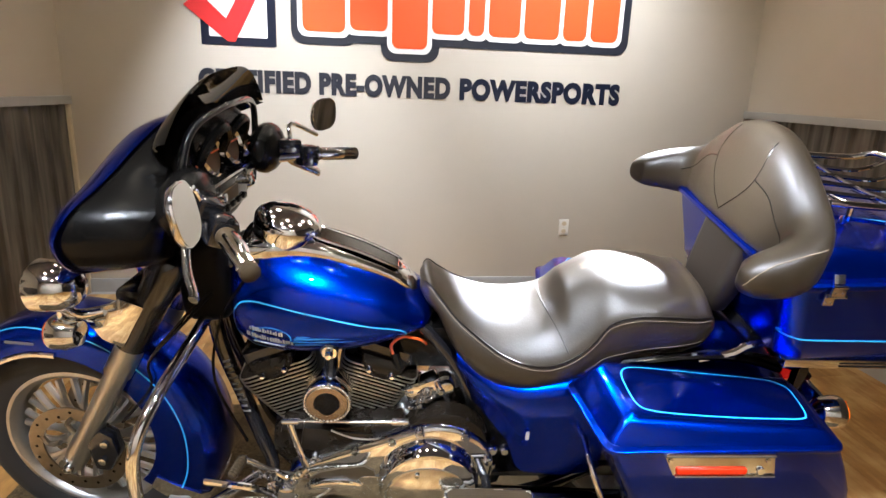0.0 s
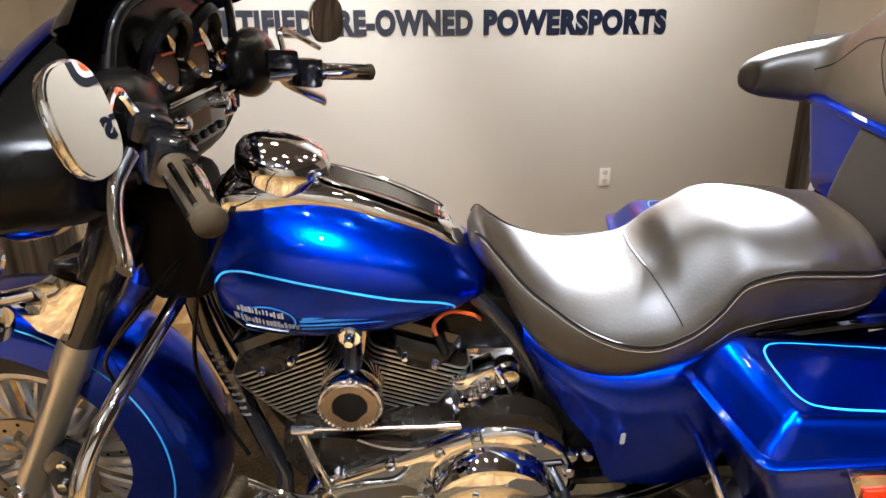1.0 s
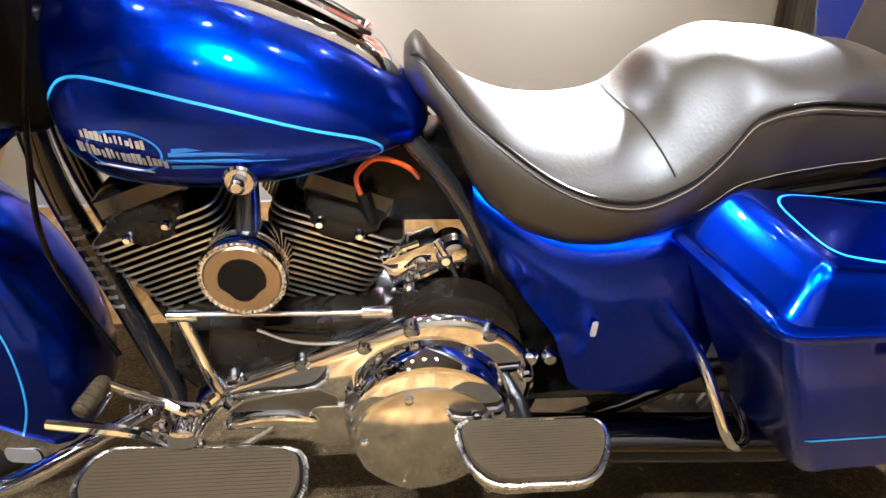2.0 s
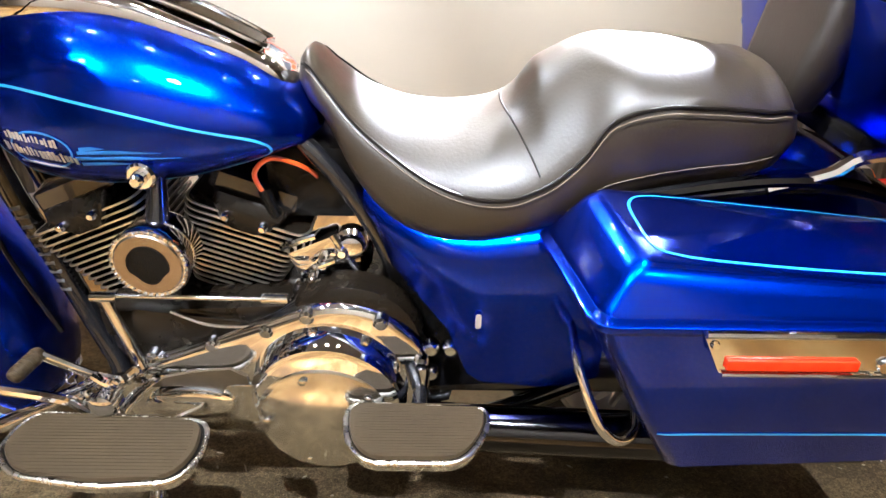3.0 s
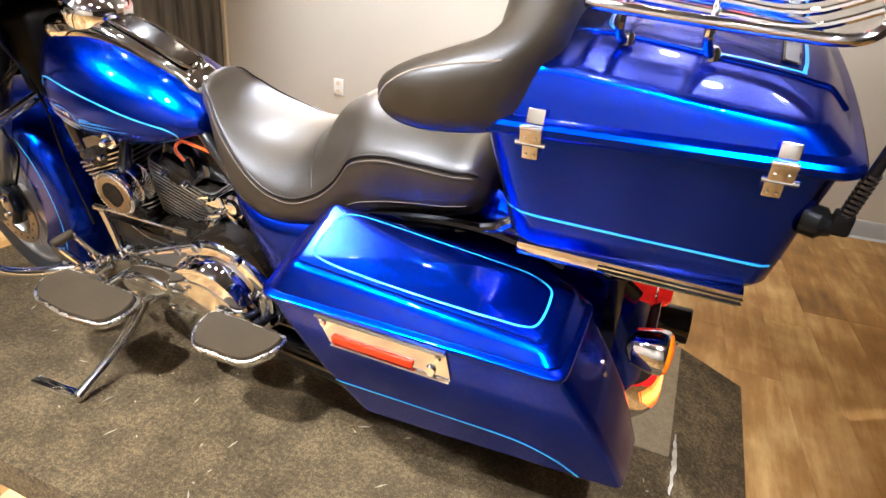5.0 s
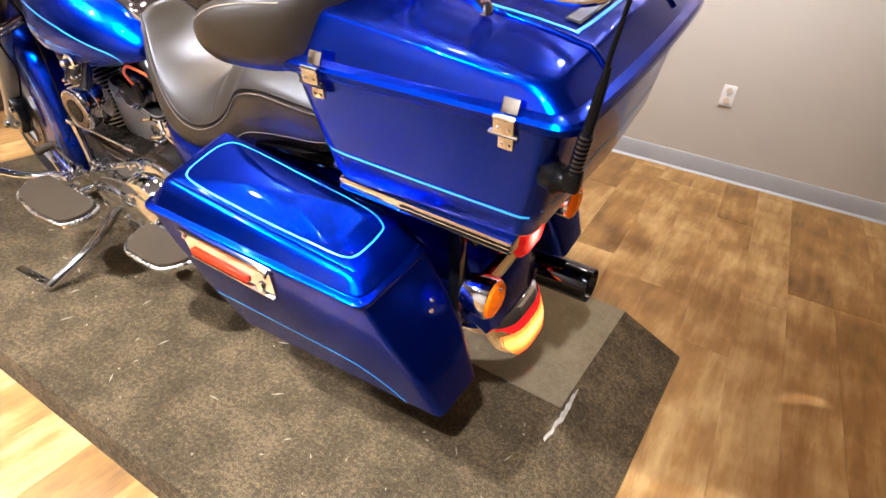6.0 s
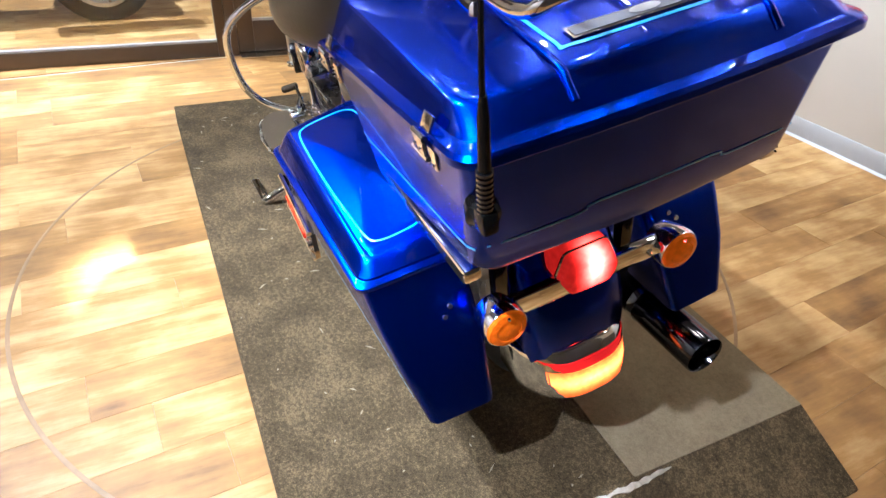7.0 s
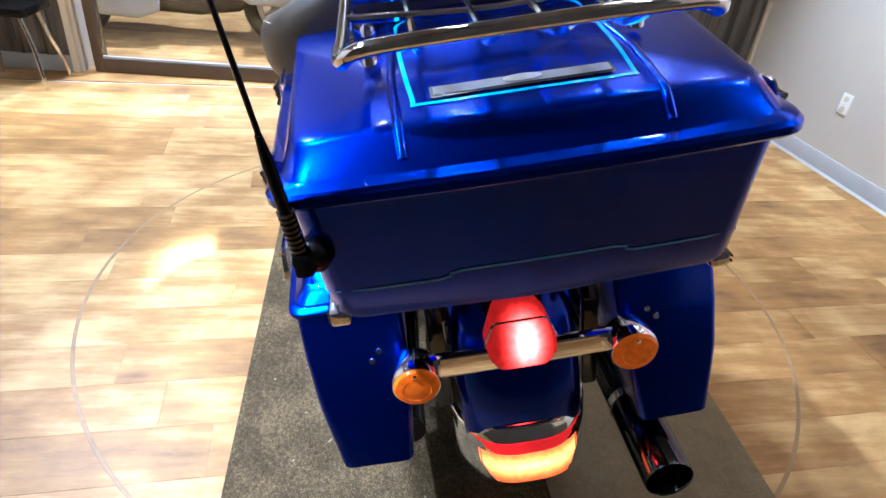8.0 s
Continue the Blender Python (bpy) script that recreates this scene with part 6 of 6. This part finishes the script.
B("horn_nut", lathe([(0, 0.012), (0.014, 0.011), (0.018, 0.007)], at + Vector((0.008, -0.015, 0.14)), (0, -1, 0), 12), CHROME, horn)
B("horn_tab", lathe([(0, 0.022), (0.012, 0.023), (0.016, 0.019)], at + Vector((0.008, 0.002, 0.14)), (0, -1, 0), 20), CHROME, horn)
# orange spark leads
B("spark_lead", tube([(-1.215, -0.1, 0.69), (-1.222, -0.115, 0.735), (-1.195, -0.115, 0.762), (-1.16, -0.105, 0.752), (-1.13, -0.08, 0.72), (-1.11, -0.05, 0.66)], 0.004, 8, 6), ORANGE, label="orange spark plug lead")
B("lead_boot", tube([(-1.215, -0.1, 0.7), (-1.2, -0.1, 0.65)], 0.011, 10, 2), BLACK_SATIN)
# throttle body and small chrome fittings behind the rear cylinder
B("lifter_block", box((-1.13, -0.09, 0.57), (0.1, 0.06, 0.075), 0.014, turn=Matrix.Rotation(radians(-24), 3, "Y")), CHROME)
B("oil_housing", lathe([(0, 0.026), (0.004, 0.03), (0.03, 0.03), (0.036, 0.022), (0.05, 0.02), (0.053, 0.012)], (-1.075, -0.085, 0.6), (0.1, -1, 0.1), 18), CHROME)
for p, q in (((-1.19, -0.125, 0.6), (-1.13, -0.135, 0.63)), ((-1.17, -0.125, 0.53), (-1.07, -0.14, 0.54)), ((-1.1, -0.13, 0.63), (-1.06, -0.12, 0.55)), ((-1.15, -0.14, 0.56), (-1.1, -0.14, 0.585))):
    pipe_bm = tube([p, (Vector(p) + Vector(q)) / 2 + Vector((0, -0.012, 0.008)), q], 0.0065, 8, 4)
    B("oil_line", pipe_bm, CHROME)
for p in ((-1.12, 0.575), (-1.085, 0.6), (-1.1, 0.53), (-1.14, 0.54)):
    B("fitting", lathe([(0, 0.012), (0.02, 0.012), (0.026, 0.007)], (p[0], -0.12, p[1]), (0, -1, 0), 10), CHROME)
B("starter", lathe([(0, 0.03), (0.005, 0.036), (0.1, 0.036), (0.106, 0.03)], (-1.15, -0.05, 0.56), (0.3, -0.1, 0.0), 18), CHROME, label="chrome starter motor end")
B("engine_cover", box((-1.35, -0.12, 0.47), (0.34, 0.1, 0.06), 0.012, turn=Matrix.Rotation(radians(-3), 3, "Y")), WRINKLE)
B("inner_primary", box((-1.27, -0.15, 0.42), (0.4, 0.06, 0.12), 0.02, turn=Matrix.Rotation(radians(8), 3, "Y")), WRINKLE)
B("cover_hump", lathe([(0, 0.13), (0.05, 0.125), (0.065, 0.1)], (-1.075, -0.13, 0.43), (0, -1, 0), 32), WRINKLE)
B("pull_cable", tube([(-1.38, -0.19, 0.508), (-1.33, -0.192, 0.485), (-1.28, -0.192, 0.478), (-1.24, -0.19, 0.48)], 0.003, 6, 4), DULL_CHROME)

# primary cover: a long chrome case with a round clutch end


def primary_outline(r_big, r_small, cx=-1.09, cz=0.375, sx=-1.42, sz=0.315):
    d = math.hypot(sx - cx, sz - cz)
    base = math.atan2(sz - cz, sx - cx)
    off = math.acos((r_big - r_small) / d)
    pts = []
    for k in range(25):
        t = base + off + (2 * math.pi - 2 * off) * k / 24
        pts.append((cx + r_big * math.cos(t), cz + r_big * math.sin(t)))
    for k in range(13):
        t = base - off + 2 * off * k / 12
        pts.append((sx + r_small * math.cos(t), sz + r_small * math.sin(t)))
    return pts


rings = []
for y, rb, rs in ((-0.15, 0.158, 0.088), (-0.195, 0.158, 0.088), (-0.203, 0.152, 0.083), (-0.207, 0.14, 0.072)):
    rings.append([Vector((x, y, z)) for x, z in primary_outline(rb, rs)])
prim = B("primary_cover", loft(rings), CHROME, label="chrome primary cover with a round clutch end")
B("clutch_dome", lathe([(0.0, 0.142), (0.03, 0.138), (0.05, 0.128), (0.054, 0.118)], (-1.112, -0.205, 0.352), (0, -1, 0), 48), CHROME, prim)
B("derby_cover", lathe([(0.045, 0.118), (0.058, 0.117), (0.064, 0.108), (0.066, 0.002)], (-1.118, -0.205, 0.325), (0, -1, 0.05), 48), DULL_CHROME, prim, "round derby cover with dust on it")
for k in range(5):
    t = 2 * math.pi * k / 5 + 0.6
    B("cover_bolt", lathe([(0, 0.007), (0.004, 0.007), (0.006, 0.004)], (-1.118 + 0.1 * math.cos(t), -0.269, 0.328 + 0.1 * math.sin(t)), (0, -1, 0), 10), CHROME, prim)
for t, r in ((110, 0.148), (60, 0.148), (15, 0.148)):
    B("cover_boss", lathe([(0, 0.014), (0.018, 0.013), (0.022, 0.009)], (-1.09 + r * math.cos(radians(t)), -0.195, 0.375 + r * math.sin(radians(t))), (0, -1, 0), 14), CHROME, prim)
for x, z in ((-1.425, 0.418), (-1.315, 0.446), (-1.215, 0.478), (-1.47, 0.24)):
    B("cover_boss", lathe([(0, 0.013), (0.018, 0.012), (0.022, 0.008)], (x, -0.19, z), (0, -1, 0), 14), CHROME, prim)
B("oval_inset", loft([[Vector((-1.375 + a * math.cos(t), y, 0.315 + b * math.sin(t) + 0.05 * (a * math.cos(t)))) for t in [2 * math.pi * k / 28 for k in range(28)]] for y, a, b in ((-0.205, 0.085, 0.04), (-0.218, 0.083, 0.038), (-0.222, 0.074, 0.031))]), CHROME, prim, "raised oval on the cover")
B("inspection_cover", prism(rounded(-1.31, -1.24, 0.265, 0.36, 0.02), "y", -0.213, -0.206, 0.003), DULL_CHROME, prim)
B("cover_insert", prism([(-1.441, 0.352), (-1.386, 0.354), (-1.336, 0.349), (-1.315, 0.324), (-1.294, 0.324), (-1.261, 0.362), (-1.263, 0.379), (-1.291, 0.396), (-1.359, 0.388), (-1.413, 0.374)], "y", -0.2115, -0.205, 0.001), TREAD, prim, "ribbed dark insert")

# shift rod and levers
rod = B("shift_rod", tube([(-1.5, -0.19, 0.541), (-1.175, -0.19, 0.536)], 0.0045, 10, 1), BRUSHED, label="long plated shift rod")
for x in (-1.485, -1.195):
    B("rod_end", lathe([(-0.022, 0.0095), (0.022, 0.0095)], (x, -0.19, 0.5385), (1, 0, 0), 10), CHROME, rod)
B("shift_arm", tube([(-1.49, -0.185, 0.535), (-1.47, -0.19, 0.45), (-1.45, -0.2, 0.39)], 0.011, 10, 4), CHROME, rod)
lev = B("shift_lever", tube([(-1.46, -0.232, 0.388), (-1.5, -0.23, 0.39), (-1.54, -0.226, 0.4), (-1.615, -0.222, 0.44)], 0.0065, 8, 5, flat=1.5), CHROME, label="chrome heel-toe shift lever")
B("lever_peg", lathe([(0, 0.01), (0.004, 0.013), (0.06, 0.013), (0.064, 0.009)], (-1.61, -0.215, 0.438), (-0.3, -0.9, -0.15), 14), TREAD, lev, "ribbed rubber peg")
for k in range(6):
    B("peg_ring", lathe([(0.008 + 0.0085 * k, 0.0145), (0.012 + 0.0085 * k, 0.0145)], (-1.61, -0.215, 0.438), (-0.3, -0.9, -0.15), 12), TREAD, lev)
B("lever_pivot", lathe([(0, 0.018), (0.03, 0.018), (0.034, 0.022), (0.05, 0.022), (0.056, 0.014)], (-1.49, -0.235, 0.375), (0, -1, 0), 16), CHROME, lev)
B("lever_clamp", box((-1.5, -0.265, 0.345), (0.036, 0.036, 0.046), 0.01), CHROME, lev)
for x, y, z, r in ((-1.53, -0.25, 0.372, 0.012), (-1.505, -0.28, 0.325, 0.014), (-1.46, -0.25, 0.41, 0.012), (-1.545, -0.23, 0.345, 0.01), (-1.47, -0.27, 0.35, 0.009)):
    nut = B("linkage_nut", lathe([(0, r), (r * 0.9, r), (r * 1.1, r * 0.6), (r * 1.6, r * 0.55), (r * 1.7, r * 0.2)], (x, y, z), (-0.2, -1, 0.25), 6), CHROME)
B("linkage_arm", tube([(-1.52, -0.235, 0.4), (-1.48, -0.25, 0.395), (-1.44, -0.24, 0.42)], 0.008, 8, 4), CHROME)
B("linkage_arm", tube([(-1.56, -0.26, 0.36), (-1.5, -0.275, 0.34), (-1.45, -0.25, 0.3)], 0.007, 8, 4), CHROME)
B("return_spring", tube([(-1.6 + 0.0035 * k, -0.2 + 0.009 * math.cos(k * 1.4), 0.36 + 0.009 * math.sin(k * 1.4) - 0.001 * k) for k in range(26)], 0.0022, 5, 2), DULL_CHROME)


# footboards


def footboard(name, h, shape, label):
    out = [(x, -y) for x, y in shape]
    pts = round_ring([(x, y, 0) for x, y in out], 0.035, 4)
    bm = loft([[Vector((p.x, p.y, h + dz)) for p in pts] for dz in (-0.018, -0.004)])
    board = B(name, bm, CHROME, label=label)
    mid = sum(pts, Vector()) / len(pts)
    bm = loft([[Vector((mid.x + (p.x - mid.x) * f, mid.y + (p.y - mid.y) * f2, h + dz)) for p in pts] for dz, f, f2 in ((-0.004, 0.95, 0.93), (0.008, 0.945, 0.92), (0.0105, 0.935, 0.905))])
    # a black layer gives the shaded gap between pad and rim
    gap_bm = loft([[Vector((mid.x + (p.x - mid.x) * 0.985, mid.y + (p.y - mid.y) * 0.98, h + dz)) for p in pts] for dz in (-0.005, 0.002)])
    B("pad_gap", gap_bm, DEEP_BLACK, board)
    B("rubber_pad", bm, TREAD, board, "ribbed dark rubber pad")
    lo, hi = min(p.y for p in pts), max(p.y for p in pts)
    n = 20
    for k in range(n):
        y = lo + (hi - lo) * (k + 1.5) / (n + 2)
        xs = []
        for a, b in zip(pts, pts[1:] + pts[:1]):
            if (a.y - y) * (b.y - y) < 0:
                xs.append(a.x + (b.x - a.x) * (y - a.y) / (b.y - a.y))
        if len(xs) >= 2:
            l, r = min(xs), max(xs)
            m = (l + r) / 2
            B("pad_rib", box((m, y, h + 0.0107), ((r - l) * 0.88, 0.0022, 0.0012)), TREAD, board)
    B("board_rim", tube([Vector((p.x, p.y, h - 0.001)) for p in pts], 0.0048, 8, 1, closed=True), RIM, board, "bright polished rim")
    return board


footboard("rider_footboard", 0.345, [(-1.62, 0.27), (-1.31, 0.285), (-1.3, 0.36), (-1.325, 0.41), (-1.45, 0.42), (-1.59, 0.4), (-1.64, 0.345)], "chrome rider footboard with a ribbed rubber pad")
footboard("passenger_footboard", 0.375, [(-1.075, 0.27), (-0.83, 0.28), (-0.835, 0.33), (-0.875, 0.395), (-1.03, 0.395), (-1.065, 0.35)], "chrome passenger footboard with a ribbed rubber pad")
B("board_arm", tube([(-1.5, -0.13, 0.29), (-1.5, -0.28, 0.305), (-1.47, -0.38, 0.3)], 0.014, 10, 4), CHROME)
B("board_arm", tube([(-0.95, -0.12, 0.33), (-0.95, -0.28, 0.355)], 0.014, 10, 2), BLACK_GLOSS)

# engine guard: a chrome hoop on each side
for side in (-1, 1):
    guard = B("engine_guard", tube([(-1.7, side * 0.08, 0.8), (-1.72, side * 0.16, 0.775), (-1.76, side * 0.3, 0.72), (-1.79, side * 0.385, 0.65), (-1.8, side * 0.41, 0.55), (-1.8, side * 0.4, 0.43), (-1.79, side * 0.36, 0.35), (-1.74, side * 0.29, 0.305), (-1.66, side * 0.2, 0.29), (-1.6, side * 0.13, 0.28)], 0.0155, 12, 6), CHROME, label="chrome engine guard hoop")
B("guard_brace", tube([(-1.73, -0.2, 0.33), (-1.6, -0.24, 0.35), (-1.5, -0.27, 0.355)], 0.01, 8, 4), CHROME)
for x, dz in ((0, 0), (0.01, 0.012)):
    B("brake_line", tube([(-1.66, -0.14, 0.9 + dz), (-1.74, -0.17, 0.82 + dz), (-1.84, -0.15, 0.7), (-1.86, -0.13, 0.6), (-1.96, -0.12, 0.47)], 0.004, 6, 6), BLACK_SATIN, label="black brake hose")
B("clutch_cable", tube([(-1.5, -0.3, 1.08), (-1.56, -0.22, 0.98), (-1.66, -0.12, 0.8), (-1.7, -0.1, 0.6), (-1.62, -0.14, 0.42)], 0.0045, 6, 6), BLACK_SATIN, label="black control cable")
# enlarged to fill the dark space between fork and tank
B("neck_cover", box((-1.7, 0, 0.9), (0.13, 0.2, 0.24), 0.05, 4), DEEP_BLACK)
# dark boxes placed to close the see-through gaps behind the engine
B("battery_box", box((-0.86, 0, 0.47), (0.3, 0.26, 0.34), 0.03), BLACK_SATIN, label="black battery box")
B("gearbox", box((-1.0, 0, 0.36), (0.24, 0.24, 0.3), 0.04), WRINKLE, label="black gearbox")
B("swingarm", box((-0.7, -0.11, 0.3), (0.56, 0.035, 0.07), 0.012), BLACK_GLOSS, label="black swingarm")
B("swingarm", box((-0.7, 0.11, 0.3), (0.56, 0.035, 0.07), 0.012), BLACK_GLOSS, label="black swingarm")
B("top_cover", box((-1.12, 0, 0.7), (0.2, 0.16, 0.14), 0.03), BLACK_SATIN)
for z in (0.35, 0.41):
    B("mount_nut", lathe([(0, 0.016), (0.012, 0.015), (0.018, 0.01)], (-0.93, -0.155, z), (0, -1, 0), 12), CHROME)
B("mount_nut", lathe([(0, 0.016), (0.012, 0.015), (0.018, 0.01)], (-0.895, -0.155, 0.41), (0, -1, 0), 12), CHROME)

# side stand: its leg reaches the carpet
foot = LEAN.inverted() @ Vector((-1.375, -0.362, 0.014))
hip = Vector((-1.46, -0.15, 0.23))
stand = B("side_stand", tube([hip, hip.lerp(foot, 0.5) + Vector((0.015, 0, -0.01)), foot], 0.0165, 12, 4), CHROME, label="chrome side stand")
q = LEAN.to_3x3().inverted()
bm = box((0, 0, 0.004), (0.17, 0.032, 0.022), 0.006)
bmesh.ops.transform(bm, matrix=Matrix.Translation(foot + q @ Vector((-0.075, -0.004, -0.004))) @ q.to_4x4() @ Matrix.Rotation(radians(3), 4, "Z"), verts=bm.verts)
B("stand_foot", bm, CHROME, stand, "flat stand foot")

# right-hand side details that show past the seat: air cleaner and dash
B("air_cleaner", lathe([(0, 0.07), (0.03, 0.085), (0.06, 0.085), (0.07, 0.07)], (-1.34, 0.1, 0.64), (0, 1, 0), 32), CHROME, label="round chrome air cleaner")

# ---- beyond the glass: a second motorcycle; a stool by the wall ----
other = thing("parked_motorcycle", "dark touring motorcycle with grey covers parked behind the glass", "motorcycle", at=Matrix.Translation((-4.35, -1.3, FLOOR)) @ Matrix.Rotation(radians(94), 4, "Z"))
for x, name in ((0.45, "rear_wheel"), (-1.15, "front_wheel")):
    at = Vector((x, 0, 0.31))
    hub = part(name, lathe([(-0.07, 0.05), (0.07, 0.05)], at, (0, 1, 0), 20), ALLOY, other)
    part("tyre", tyre(at, False, 0.08), RUBBER, hub)
    part("rim", lathe([(-0.06, 0.226), (-0.06, 0.2), (0.06, 0.2), (0.06, 0.226)], at, (0, 1, 0), 40, cap=False), ALLOY, hub)
    for k in range(5):
        a = 2 * math.pi * k / 5
        for off in (-0.16, 0.16):
            p = at + Vector((math.cos(a + off * 1.5) * 0.04, 0, math.sin(a + off * 1.5) * 0.04))
            r = at + Vector((math.cos(a + off) * 0.205, 0, math.sin(a + off) * 0.205))
            for y in (-0.04, 0.04):
                part("spoke", tube([p + Vector((0, y, 0)), r + Vector((0, y, 0))], 0.013, 6, 1), CHROME, hub)
rings = [ring_of(x, w, lo, (lo + hi) / 2, hi, 2.6, 2.6, 10) for x, w, lo, hi in ((-0.9, 0.1, 0.35, 0.6), (-0.6, 0.18, 0.22, 0.75), (-0.2, 0.2, 0.2, 0.8), (0.1, 0.18, 0.24, 0.78), (0.3, 0.1, 0.4, 0.8))]
part("engine_body", loft(rings), BLACK_GLOSS, other)
for side in (-1, 1):
    rings = [ring_of(x, 0.1, lo, (lo + hi) / 2, hi, 3.2, 3.2, 10, u0=side * 0.3) for x, lo, hi in ((0.1, 0.42, 0.62), (0.2, 0.36, 0.68), (0.6, 0.35, 0.66), (0.85, 0.42, 0.6))]
    part("saddlebag", loft(rings), GREY_BODY, other, "grey saddlebag cover")
    rings = [ring_of(x, 0.06, lo, (lo + hi) / 2, hi, 2.6, 2.6, 10, u0=side * 0.24) for x, lo, hi in ((-0.95, 0.3, 0.6), (-0.85, 0.22, 0.75), (-0.6, 0.2, 0.7), (-0.45, 0.26, 0.5))]
    part("leg_fairing", loft(rings), GREY_BODY, other, "grey lower fairing")
rings = [ring_of(x, w, lo, (lo + hi) / 2, hi, 2.6, 2.6, 10) for x, w, lo, hi in ((-0.75, 0.12, 0.75, 0.95), (-0.45, 0.18, 0.72, 1.0), (-0.1, 0.14, 0.75, 0.9), (0.2, 0.17, 0.72, 0.86), (0.7, 0.15, 0.72, 0.84))]
part("tank_and_seat", loft(rings), BLACK_GLOSS, other)
rings = [ring_of(x, w, lo, (lo + hi) / 2, hi, 2.6, 2.6, 10) for x, w, lo, hi in ((-1.3, 0.1, 0.85, 1.1), (-1.15, 0.34, 0.8, 1.25), (-0.9, 0.38, 0.85, 1.25), (-0.85, 0.3, 0.95, 1.2))]
part("fairing", loft(rings), GREY_BODY, other)

stool = thing("bench_stool", "bent metal stool with a dark seat on the wood floor", "stool", at=WEST @ Matrix.Translation((-3.1, -2.42, FLOOR)))
for sx in (-1, 1):
    for sy in (-1, 1):
        part("leg", tube([(sx * 0.15, sy * 0.2, 0.0), (sx * 0.145, sy * 0.19, 0.1), (sx * 0.11, sy * 0.16, 0.24), (sx * 0.1, sy * 0.12, 0.42)], 0.013, 8, 4), DULL_CHROME, stool)
part("seat", box((0, 0, 0.44), (0.32, 0.36, 0.05), 0.015), BLACK_SATIN, stool)

# ---- wood plank floor, laid across the room ----
turntable = thing("turntable_seam", "thin round seam of a turntable in the wood floor", "floor seam", kind="structure", at=Matrix.Translation((-1.139, 0.064, FLOOR)))
part("seam_ring", lathe([(0.0, 1.272), (0.0012, 1.274), (0.0012, 1.282), (0.0, 1.284)], (0, 0, 0), (0, 0, 1), 160, cap=False), material("dark_seam", (0.24, 0.145, 0.065), 0.6, noise_scale=6, vary=0.3), turntable)

floor_ob = bpy.data.objects["floor"]
PW, cache, rng = 0.178, {}, random.Random(11)


def plank_mesh(length):
    if length not in cache:
        bm = box((0, 0, -0.003), (PW - 0.0004, length - 0.0004, 0.006))
        top = [e for e in bm.edges if all(v.co.z > -0.001 for v in e.verts)]
        bmesh.ops.bevel(bm, geom=top, offset=0.0007, segments=1, affect="EDGES")
        cache[length] = finish(bm, "plank", PLANK)
    return cache[length]


def lay(x0, x1, y0, y1, joined):
    x = x0
    while x < x1 - 0.01:
        y = y0 - rng.choice((0.0, 0.3, 0.45, 0.6, 0.75, 0.9))
        while y < y1:
            a, b = max(y, y0), min(y + 1.22, y1)
            if b - a > 0.05:
                length = round(b - a, 2)
                if joined is None:
                    ob = new("plank", plank_mesh(length))
                    ob.parent = floor_ob
                    ob.matrix_basis = pose(x + PW / 2, (a + b) / 2, FLOOR)
                else:
                    box((x + PW / 2, (a + b) / 2, FLOOR - 0.003), (PW - 0.0012, b - a - 0.0012, 0.006), bm=joined)
            y += 1.22
        x += PW


lay(X0, X1, Y0, Y1, None)
bm = bmesh.new()
lay(-7.3, X0 - 0.14, Y0, Y1, bm)
far = part("plank_far", bm, PLANK, floor_ob)
far["kind"] = "stuff"
